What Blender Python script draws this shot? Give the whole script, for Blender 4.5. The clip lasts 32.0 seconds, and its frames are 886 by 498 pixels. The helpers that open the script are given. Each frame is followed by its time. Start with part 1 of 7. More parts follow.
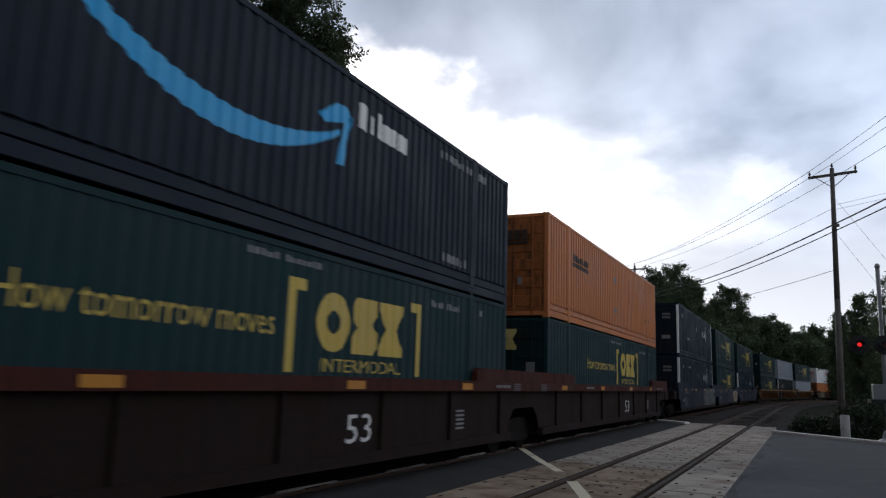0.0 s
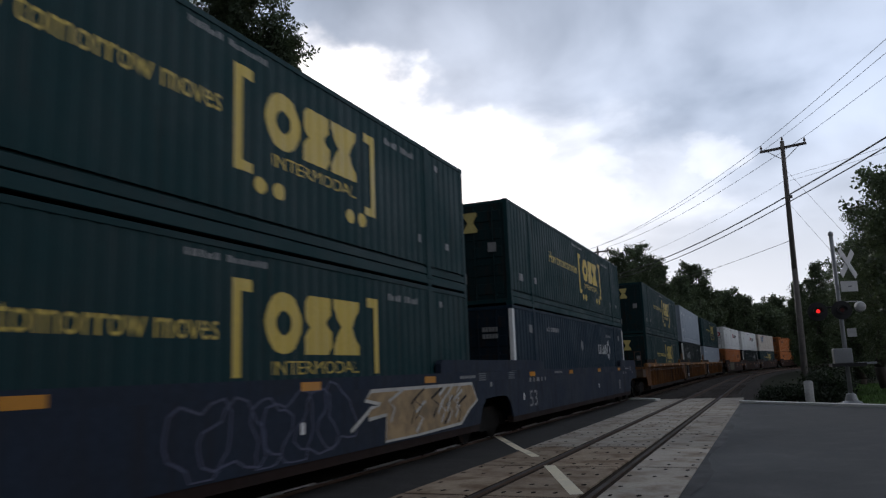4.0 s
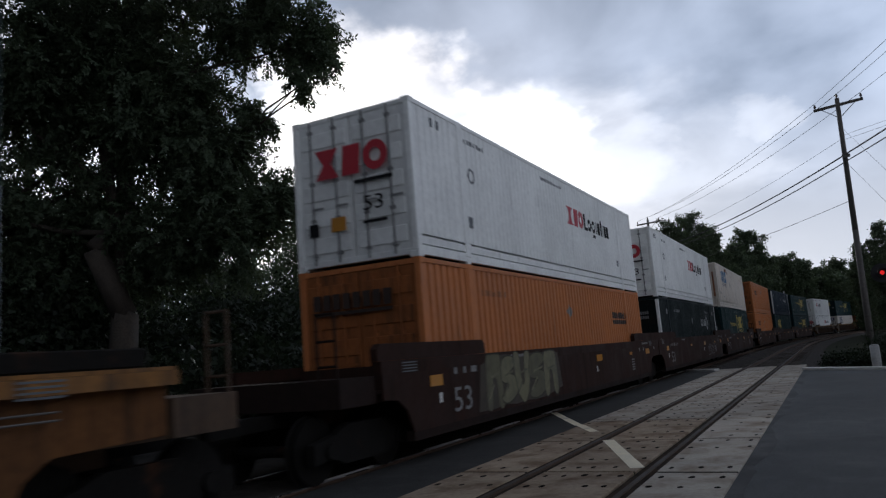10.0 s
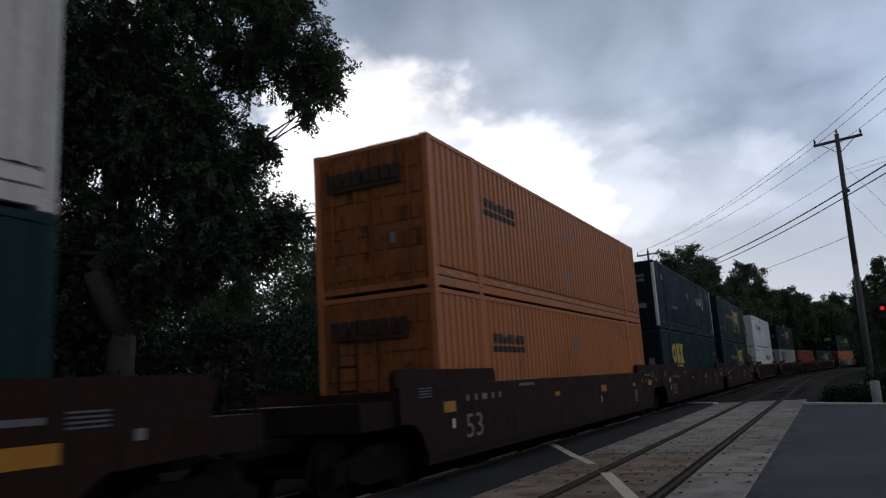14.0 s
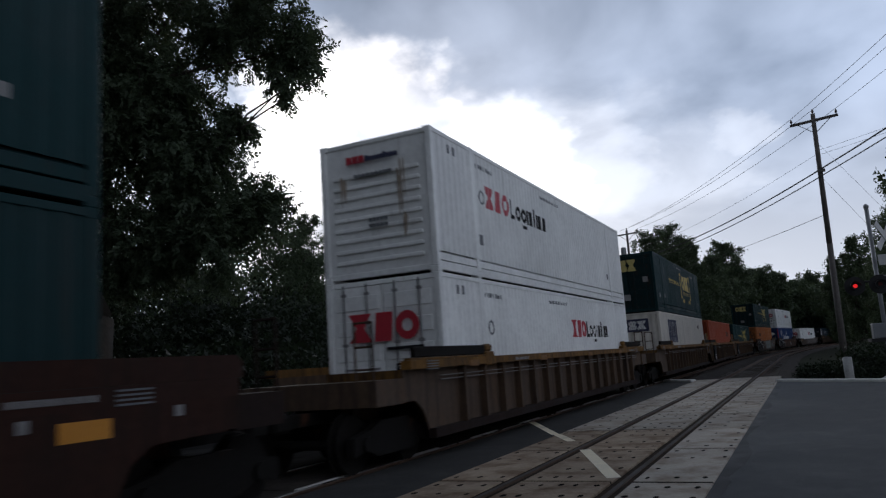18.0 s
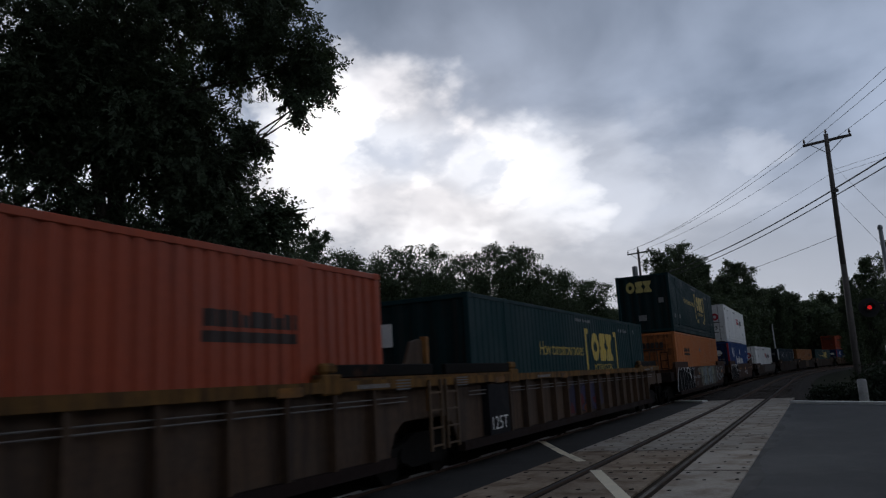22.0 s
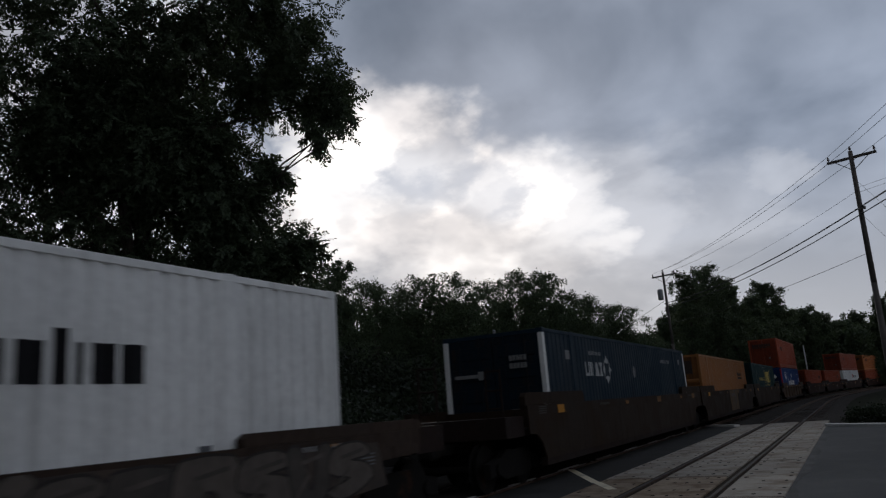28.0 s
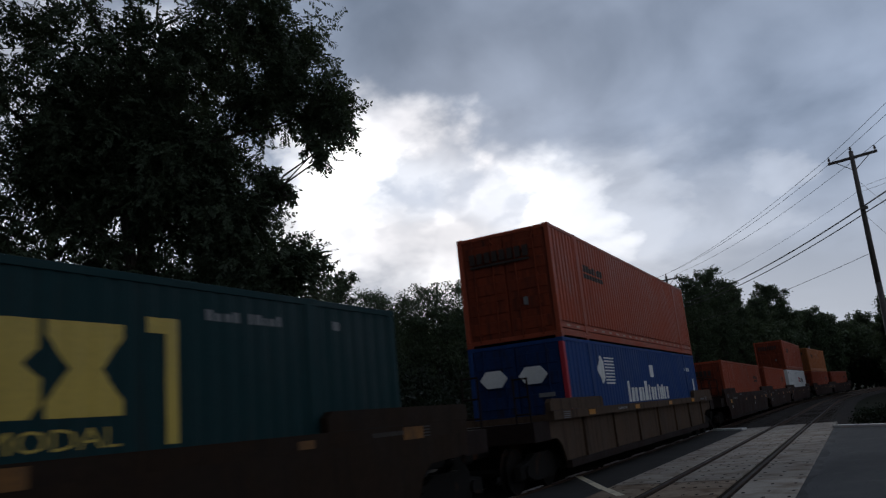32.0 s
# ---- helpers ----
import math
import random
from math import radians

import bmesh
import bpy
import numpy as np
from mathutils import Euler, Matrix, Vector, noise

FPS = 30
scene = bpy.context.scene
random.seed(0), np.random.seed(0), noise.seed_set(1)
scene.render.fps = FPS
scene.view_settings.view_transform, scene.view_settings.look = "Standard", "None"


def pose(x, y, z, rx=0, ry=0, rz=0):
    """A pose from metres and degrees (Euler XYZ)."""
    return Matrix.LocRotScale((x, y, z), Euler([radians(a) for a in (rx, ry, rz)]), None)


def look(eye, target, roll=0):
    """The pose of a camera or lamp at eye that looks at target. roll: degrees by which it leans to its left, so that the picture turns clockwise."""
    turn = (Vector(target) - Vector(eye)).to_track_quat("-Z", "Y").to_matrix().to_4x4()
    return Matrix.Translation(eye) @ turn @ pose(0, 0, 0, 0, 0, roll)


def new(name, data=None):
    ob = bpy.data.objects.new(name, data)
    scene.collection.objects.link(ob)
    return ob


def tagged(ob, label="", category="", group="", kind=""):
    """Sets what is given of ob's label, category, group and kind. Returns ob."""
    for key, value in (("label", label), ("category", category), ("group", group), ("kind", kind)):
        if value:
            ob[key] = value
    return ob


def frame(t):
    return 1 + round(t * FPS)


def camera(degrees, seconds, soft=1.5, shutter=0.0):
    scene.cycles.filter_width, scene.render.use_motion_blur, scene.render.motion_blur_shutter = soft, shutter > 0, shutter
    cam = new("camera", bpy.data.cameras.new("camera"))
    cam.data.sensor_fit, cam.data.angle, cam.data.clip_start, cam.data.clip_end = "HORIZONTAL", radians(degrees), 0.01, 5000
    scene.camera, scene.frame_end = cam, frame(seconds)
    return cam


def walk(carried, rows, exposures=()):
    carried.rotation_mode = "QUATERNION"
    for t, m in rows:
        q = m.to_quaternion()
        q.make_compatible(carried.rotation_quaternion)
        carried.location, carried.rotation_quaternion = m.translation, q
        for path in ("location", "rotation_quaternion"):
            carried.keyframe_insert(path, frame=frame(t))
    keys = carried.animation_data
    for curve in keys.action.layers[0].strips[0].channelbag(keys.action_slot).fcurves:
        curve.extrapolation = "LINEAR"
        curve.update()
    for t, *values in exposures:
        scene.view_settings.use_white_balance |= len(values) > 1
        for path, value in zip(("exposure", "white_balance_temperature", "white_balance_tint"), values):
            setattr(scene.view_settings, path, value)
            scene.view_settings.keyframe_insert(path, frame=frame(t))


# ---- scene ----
cam = camera(62.0, 32.0, soft=1.25, shutter=0.2)
EYE = (0.0, 0.0, 1.62)
# seconds, turn to the left of the track's direction, tilt up, roll
PATH = [
    (0, 26.04, 10.06, 1.83), (0.5, 26.33, 10.35, 1.96), (1, 25.82, 10.75, 0.57), (1.5, 23.99, 10.96, -0.82),
    (2, 23.44, 12.70, -2.93), (2.5, 22.40, 12.26, -3.32), (3, 22.71, 11.06, -1.40), (3.5, 23.98, 10.59, -1.64),
    (4, 23.23, 9.56, -2.24), (4.5, 22.19, 8.95, -2.90), (6.5, 23.00, 9.48, -2.84), (7, 24.16, 10.90, -3.26),
    (7.5, 24.83, 10.88, -2.82), (8, 24.84, 9.97, -3.12), (8.5, 26.56, 9.12, -3.77), (9, 27.32, 9.58, -3.47),
    (9.5, 26.94, 8.52, -3.65), (10, 27.08, 8.27, -4.57), (10.5, 27.06, 8.44, -4.50), (11, 27.50, 11.18, -4.16),
    (11.5, 28.19, 11.08, -4.16), (12, 28.71, 11.50, -2.44), (12.5, 27.49, 10.38, -3.36), (13, 26.47, 10.33, -3.50),
    (13.5, 26.83, 11.48, -3.54), (14, 26.92, 10.39, -3.53), (14.5, 28.23, 9.85, -2.83), (15, 27.07, 9.69, -3.72),
    (15.5, 26.39, 8.63, -3.45), (17.5, 26.23, 9.17, -3.46), (18, 25.47, 8.78, -4.02), (18.5, 24.71, 8.58, -3.69),
    (19, 24.99, 8.85, -3.89), (19.5, 25.49, 8.65, -3.98), (20, 26.58, 9.67, -4.39), (20.5, 26.54, 9.23, -4.65),
    (21, 25.42, 9.52, -4.70), (21.5, 26.01, 9.73, -4.24), (22, 26.22, 10.16, -3.39), (22.5, 27.02, 9.97, -4.51),
    (23, 26.36, 10.40, -4.30), (23.5, 26.71, 10.59, -4.61), (24, 26.70, 9.57, -4.19), (24.5, 27.35, 9.38, -4.07),
    (25, 27.99, 9.93, -4.06), (25.5, 28.51, 11.61, -4.71), (27.5, 28.26, 12.07, -4.04), (28, 27.85, 12.43, -4.44),
    (28.5, 27.74, 11.64, -4.65), (29, 27.86, 11.57, -5.07), (29.5, 28.62, 11.62, -4.93), (30, 28.44, 11.45, -5.01),
    (30.5, 27.93, 11.46, -4.84), (31, 27.65, 12.74, -5.23), (31.5, 27.94, 13.53, -4.75), (32, 27.99, 13.11, -5.59),
]


def aim(yaw, pitch, roll):
    a, b = radians(yaw), radians(pitch)
    return look(EYE, (EYE[0] - 5 * math.sin(a) * math.cos(b), EYE[1] + 5 * math.cos(a) * math.cos(b), EYE[2] + 5 * math.sin(b)), roll)


EXPOSURES = [(0, 0.46, 6500, 10), (1, 0.38, 6750, 10), (2, -0.05, 6000, 8), (3, 0.2, 6500, 10), (4, 0.36, 6500, 10), (7, 0.38, 6400, 10), (8, 0.2, 6250, 9), (9, 0.36, 6500, 10), (10, 0.1, 6250, 10), (11, 0.15, 6200, 9), (12, 0.1, 6450, 9), (13, 0.2, 6500, 10), (14, -0.1, 6200, 9), (15, 0.35, 6500, 9), (18, 0.05, 6150, 10), (19, 0, 6050, 10), (20, 0.3, 6500, 10), (21, -0.3, 6250, 10), (22, -0.5, 6150, 10), (23, -0.45, 6200, 10), (24, 0.2, 6300, 10), (25, 0.05, 6100, 10), (28, -0.6, 6450, 10), (30, -0.57, 6350, 11), (32, -0.48, 6100, 9)]
walk(cam, [(t, aim(a, b, c)) for t, a, b, c in PATH], EXPOSURES)

# ---- light ----
SKY_AZ, SKY_EL = -25.0, 17.0


def heading(az, el):
    a, e = radians(az), radians(el)
    return Vector((math.sin(a) * math.cos(e), math.cos(a) * math.cos(e), math.sin(e)))


class Nodes:
    """Short hand for building a node tree."""

    def __init__(self, tree):
        self.tree = tree
        tree.nodes.clear()

    def add(self, kind, **inputs):
        n = self.tree.nodes.new(kind)
        for k, v in inputs.items():
            if k[0] == "_":
                set_sky(n, k[1:], v)
            else:
                self.plug(n, k.replace("_", " "), v)
        return n

    def plug(self, n, key, v):
        s = n.inputs[int(key)] if key.isdigit() else n.inputs[key]
        if isinstance(v, bpy.types.NodeSocket):
            self.tree.links.new(v, s)
        elif isinstance(v, bpy.types.Node):
            self.tree.links.new(v.outputs[0], s)
        else:
            s.default_value = v

    def math(self, op, a, b=0.0, clamp=False):
        n = self.tree.nodes.new("ShaderNodeMath")
        n.operation, n.use_clamp = op, clamp
        self.plug(n, "0", a), self.plug(n, "1", b)
        return n.outputs[0]

    def vec(self, op, a, b):
        n = self.tree.nodes.new("ShaderNodeVectorMath")
        n.operation = op
        self.plug(n, "0", a), self.plug(n, "1", b)
        return n

    def ramp(self, v, lo, hi, a=0.0, b=1.0):
        n = self.tree.nodes.new("ShaderNodeMapRange")
        n.interpolation_type = "SMOOTHSTEP"
        for i, x in enumerate((v, lo, hi, a, b)):
            self.plug(n, str(i), x)
        return n.outputs[0]

    def mix(self, f, a, b):
        n = self.tree.nodes.new("ShaderNodeMix")
        n.data_type = "RGBA"
        self.plug(n, "0", f), self.plug(n, "6", a), self.plug(n, "7", b)
        return n.outputs[2]

    def noise(self, v, scale, detail=4.0, rough=0.55, warp=0.0):
        n = self.tree.nodes.new("ShaderNodeTexNoise")
        self.plug(n, "Vector", v)
        for k, x in (("Scale", scale), ("Detail", detail), ("Roughness", rough), ("Distortion", warp)):
            n.inputs[k].default_value = x
        return n.outputs[0]


def set_sky(n, key, v):
    if key == "sky_type":
        n.sky_type = v
    elif key == "sun_disc":
        n.sun_disc = v
    elif key == "sun_elevation":
        n.sun_elevation = v
    elif key == "sun_rotation":
        n.sun_rotation = v


def build_sky():
    world = bpy.data.worlds.new("overcast_evening")
    scene.world = world
    world.use_nodes = True
    k = Nodes(world.node_tree)
    way = k.add("ShaderNodeTexCoord").outputs["Generated"]
    sky = k.add("ShaderNodeTexSky", _sky_type="NISHITA", _sun_disc=False, _sun_elevation=radians(SKY_EL), _sun_rotation=radians(SKY_AZ))
    split = k.add("ShaderNodeSeparateXYZ", Vector=way)
    up = k.math("ADD", k.math("MAXIMUM", split.outputs[2], 0.0), 0.42)
    flat = k.add("ShaderNodeCombineXYZ", X=k.math("DIVIDE", split.outputs[0], up), Y=k.math("DIVIDE", split.outputs[1], up), Z=0.3)
    big = k.noise(flat, 1.15, 4.0, 0.46, 0.25)
    small = k.noise(flat, 4.2, 5.0, 0.47, 0.25)
    lumps = k.math("ADD", k.math("MULTIPLY", big, 0.60), k.math("MULTIPLY", small, 0.40))
    # grey cloud deck, darker overhead, paler towards the horizon
    cloud = k.mix(k.ramp(lumps, 0.39, 0.62), (0.247, 0.31, 0.425, 1), (0.625, 0.715, 0.895, 1))
    toward = k.vec("DOT_PRODUCT", way, heading(SKY_AZ, 0)).outputs["Value"]
    low = k.math("MULTIPLY", k.ramp(split.outputs[2], 0.34, 0.06), k.ramp(toward, -0.1, 0.75, 0.3, 1.0))
    cloud = k.mix(k.math("MULTIPLY", low, 0.62), cloud, (0.88, 0.89, 0.96, 1))
    cloud = k.vec("SCALE", cloud, (0, 0, 0))
    k.plug(cloud, "Scale", k.ramp(split.outputs[2], 0.25, 0.52, 1.0, 0.74))
    cloud = cloud.outputs[0]
    # the deck is heavier away from the sunset
    dim = k.vec("SCALE", cloud, (0, 0, 0))
    east = k.ramp(split.outputs[0], -0.1, 0.8, 0.0, 1.2)
    k.plug(dim, "Scale", k.math("MAXIMUM", k.ramp(toward, -0.35, 0.75, 0.22, 1.0), east))
    warmer = k.vec("MULTIPLY", dim, (1.10, 1.01, 0.92)).outputs[0]
    cloud = k.mix(k.ramp(toward, 0.70, 0.1), dim.outputs[0], warmer)

    # the edges of the gaps are torn by the wind
    def tear(scale, much):
        n = k.tree.nodes.new("ShaderNodeTexNoise")
        k.plug(n, "Vector", flat)
        for key, v in (("Scale", scale), ("Detail", 5.0), ("Roughness", 0.55)):
            n.inputs[key].default_value = v
        shift = k.vec("MULTIPLY", k.vec("SUBTRACT", n.outputs["Color"], (0.5, 0.5, 0.5)), (much, much, much * 0.7))
        return k.vec("NORMALIZE", k.vec("ADD", way, shift), (0, 0, 0)).outputs[0]

    torn, frayed = tear(6.5, 0.22), tear(9.0, 0.16)

    def gap(az, el, inner, outer, wobble):
        d = k.vec("DOT_PRODUCT", torn if outer > 4 else frayed, heading(az, el)).outputs["Value"]
        d = k.math("ADD", d, k.math("MULTIPLY", k.math("SUBTRACT", lumps, 0.5), wobble))
        return k.ramp(d, math.cos(radians(outer)), math.cos(radians(inner)))

    # thin cloud with the low sun behind it, grey puffs drifting before it
    glow = k.math("MAXIMUM", gap(-32.5, 17.2, 5.0, 10, 0.05), k.math("MULTIPLY", gap(-26.5, 13.2, 2, 10.5, 0.06), 0.85))
    for az, el, inner, outer, much in ((-38, 13, 3, 9, 0.9), (-20.5, 12.2, 0.5, 8.5, 0.55), (-15, 12.0, 0.5, 9, 0.22), (-10.4, 15.1, 0.1, 2.8, 0.16), (-2.4, 15.0, 0.1, 2.6, 0.16), (-7.5, 12.5, 0.5, 7, 0.12), (-57, 20, 6, 16, 0.42)):
        glow = k.math("MAXIMUM", glow, k.math("MULTIPLY", gap(az, el, inner, outer, 0.0005 * outer ** 2), much))
    for az, el, outer, much in ((-28.5, 18.9, 3.2, 0.55), (-31.3, 14.9, 3.0, 0.50), (-24.9, 16.0, 3.0, 0.45), (-36.0, 15.2, 2.2, 0.32), (-33.6, 17.8, 1.8, 0.25), (-32.2, 11.0, 2.8, 0.45), (-34.5, 9.4, 2.6, 0.3), (-26.5, 10.8, 2.4, 0.25), (-22.6, 13.6, 1.8, 0.3)):
        glow = k.math("MULTIPLY", glow, k.math("SUBTRACT", 1.0, k.math("MULTIPLY", gap(az, el, 0.2, outer * 1.15, 0.0012 * outer ** 2), much)))
    thin = k.mix(k.ramp(small, 0.34, 0.60), (1.45, 1.38, 1.37, 1), (2.25, 2.16, 2.09, 1))
    cloud = k.mix(k.math("POWER", glow, 1.12), cloud, thin)
    clear = k.add("ShaderNodeBackground", Color=sky, Strength=0.06)
    deck = k.add("ShaderNodeBackground", Color=cloud, Strength=1.0)
    both = k.add("ShaderNodeMixShader", Fac=0.9)
    k.plug(both, "1", clear), k.plug(both, "2", deck)
    k.add("ShaderNodeOutputWorld", Surface=both)


build_sky()
sun = new("sun", bpy.data.lights.new("sun", "SUN"))
sun.data.energy, sun.data.angle, sun.data.color = 0.5, radians(20), (1.0, 0.96, 0.90)
sun.matrix_world = look(heading(SKY_AZ, SKY_EL) * 300, (0, 0, 0))

# ---- materials ----
MATS = {}


def surface(name, base, rough=0.6, metal=0.0, vary=0.25, grain=18.0, patch=1.3, bump=0.15, dirt=None, dirt_amount=0.0, streak=False, spec=0.5, random_shift=0.0, fixed=False):
    """A worn surface: colour varied at two scales, with stains of their own shape and fine relief."""
    if name in MATS:
        return MATS[name]
    m = MATS[name] = bpy.data.materials.new(name)
    m.use_nodes = True
    k = Nodes(m.node_tree)
    rnd = k.add("ShaderNodeObjectInfo").outputs["Random"]
    if fixed:
        where = k.add("ShaderNodeNewGeometry").outputs["Position"]
    else:
        away = k.add("ShaderNodeCombineXYZ", X=k.math("MULTIPLY", rnd, 31.0), Y=k.math("MULTIPLY", rnd, 57.0), Z=k.math("MULTIPLY", rnd, 23.0))
        where = k.vec("ADD", k.add("ShaderNodeTexCoord").outputs["Object"], away.outputs[0]).outputs[0]
    fine = k.noise(where, grain, 5.0, 0.6)
    wide = k.noise(where, patch, 4.0, 0.6, 0.3)
    dark = [c * (1 - vary) for c in base] + [1]
    lite = [min(1.0, c * (1 + vary)) for c in base] + [1]
    col = k.mix(k.ramp(k.math("ADD", k.math("MULTIPLY", fine, 0.45), k.math("MULTIPLY", wide, 0.55)), 0.32, 0.68), dark, lite)
    r = k.ramp(wide, 0.3, 0.7, max(0.05, rough - 0.1), min(1.0, rough + 0.12))
    if dirt:
        spots = where
        if streak:
            spots = k.vec("MULTIPLY", where, (3.2, 3.2, 0.28)).outputs[0]
        stain = k.noise(spots, 1.7, 7.0, 0.62, 0.2)
        mask = k.math("MULTIPLY", k.ramp(stain, 0.60 - 0.28 * dirt_amount, 0.78), min(1.0, 0.35 + dirt_amount))
        col = k.mix(mask, col, (*dirt, 1))
        r = k.math("ADD", r, k.math("MULTIPLY", mask, 0.2), True)
    if random_shift:
        f = k.math("ADD", 1 - random_shift, k.math("MULTIPLY", rnd, 2 * random_shift))
        col = k.vec("SCALE", col, (0, 0, 0))
        k.plug(col, "Scale", f)
        col = col.outputs[0]
    b = k.add("ShaderNodeBump", Strength=bump, Distance=0.02, Height=fine)
    s = k.add("ShaderNodeBsdfPrincipled", Base_Color=col, Roughness=r, Metallic=metal, Normal=b)
    s.inputs["Specular IOR Level"].default_value = spec
    k.add("ShaderNodeOutputMaterial", Surface=s)
    return m


def glowing(name, col, strength):
    if name not in MATS:
        m = MATS[name] = bpy.data.materials.new(name)
        m.use_nodes = True
        s = m.node_tree.nodes["Principled BSDF"]
        s.inputs["Base Color"].default_value = s.inputs["Emission Color"].default_value = (*col, 1)
        s.inputs["Emission Strength"].default_value = strength
    return MATS[name]


GRIME = (0.035, 0.03, 0.026)
RUST = (0.14, 0.055, 0.025)
PAINT = {
    "teal": (0.008, 0.033, 0.036), "navy": (0.007, 0.021, 0.035), "ink": (0.005, 0.012, 0.013), "orange": (0.48, 0.165, 0.053),
    "amber": (0.30, 0.125, 0.040), "red": (0.33, 0.065, 0.028), "white": (0.80, 0.81, 0.795), "grey": (0.29, 0.335, 0.385), "midnight": (0.017, 0.024, 0.037),
    "royal": (0.016, 0.05, 0.17), "cream": (0.66, 0.60, 0.53), "framed": (0.60, 0.565, 0.51),
}
PAINT["teal_plain"] = PAINT["teal"]
PAINT["chalk"] = PAINT["white"]


def paint(kind):
    worn = {"cream": 0.65, "framed": 0.35, "orange": 0.3, "red": 0.35, "white": 0.12, "chalk": 0.3, "grey": 0.2}.get(kind, 0.35)
    dirt = RUST if kind in ("cream",) else GRIME if kind not in ("white", "chalk", "grey", "framed") else (0.2, 0.19, 0.17)
    deep = kind in ("teal", "teal_plain", "navy", "ink", "royal", "midnight")
    return surface("paint_" + kind, PAINT[kind], 0.58 if deep else 0.5, 0.0, 0.12, 9.0, 0.7, 0.05, dirt, worn * 0.6, True, random_shift=0.08, spec=0.15 if deep else 0.26)


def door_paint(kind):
    """Darker, more stained side paint for doors and end walls; pale kinds keep theirs."""
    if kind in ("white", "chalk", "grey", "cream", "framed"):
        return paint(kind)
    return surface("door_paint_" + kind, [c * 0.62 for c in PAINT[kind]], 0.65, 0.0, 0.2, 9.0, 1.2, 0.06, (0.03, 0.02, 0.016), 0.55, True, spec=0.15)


YELLOW = surface("yellow_vinyl", (0.55, 0.40, 0.07), 0.45, vary=0.12)
WHITE = surface("white_vinyl", (0.72, 0.72, 0.70), 0.45, vary=0.10)
DULLWHITE = surface("worn_white_vinyl", (0.40, 0.41, 0.41), 0.6, vary=0.2, dirt=(0.16, 0.17, 0.17), dirt_amount=0.6, streak=True)
RED = surface("red_vinyl", (0.42, 0.018, 0.035), 0.45, vary=0.10)
BLACK = surface("black_vinyl", (0.013, 0.013, 0.015), 0.7, vary=0.15, spec=0.12)
CYAN = surface("sky_blue_vinyl", (0.012, 0.36, 0.70), 0.45, vary=0.10)
BLUE = surface("faded_blue_vinyl", (0.03, 0.13, 0.27), 0.55, vary=0.2)
NAVY = surface("navy_vinyl", (0.03, 0.035, 0.08), 0.55, vary=0.2)
DULLRED = surface("dark_stencil", (0.032, 0.017, 0.012), 0.6, vary=0.2)
GREYBAR = surface("pale_grey_stencil", (0.20, 0.20, 0.20), 0.6, vary=0.2)
FAINT = surface("faint_stencil", (0.12, 0.13, 0.14), 0.6, vary=0.15)
GRIMED = surface("grimed_stencil", (0.055, 0.048, 0.042), 0.8, vary=0.3)
TAPE = surface("dulled_reflective_tape", (0.42, 0.30, 0.22), 0.6, vary=0.25)
REFLECT = surface("amber_reflector", (0.48, 0.20, 0.012), 0.4, vary=0.08)
DIM_REFLECT = surface("dirty_amber_reflector", (0.20, 0.085, 0.012), 0.7, vary=0.3, dirt=GRIME, dirt_amount=0.8)
FADED = surface("faded_yellow_vinyl", (0.46, 0.38, 0.13), 0.6, vary=0.25)
STEEL = surface("worn_steel", (0.16, 0.15, 0.14), 0.55, 0.5, 0.2, dirt=RUST, dirt_amount=0.4)
DARKSTEEL = surface("grimy_black_steel", (0.010, 0.009, 0.008), 0.9, 0.0, 0.35, dirt=RUST, dirt_amount=0.1, spec=0.15)
RAILTOP = surface("polished_rail_steel", (0.33, 0.32, 0.31), 0.32, 0.9, 0.1)
OLDRAIL = surface("rusty_rail_head", (0.048, 0.036, 0.028), 0.7, 0.1, 0.3, spec=0.2)
SEAL = surface("stained_flangeway_filler", (0.034, 0.025, 0.019), 0.95, 0.0, 0.4, 9, 1.2, 0.4, (0.08, 0.055, 0.038), 0.5, spec=0.03)
RAILSIDE = surface("rusty_rail", (0.085, 0.05, 0.032), 0.85, 0.1, 0.3)
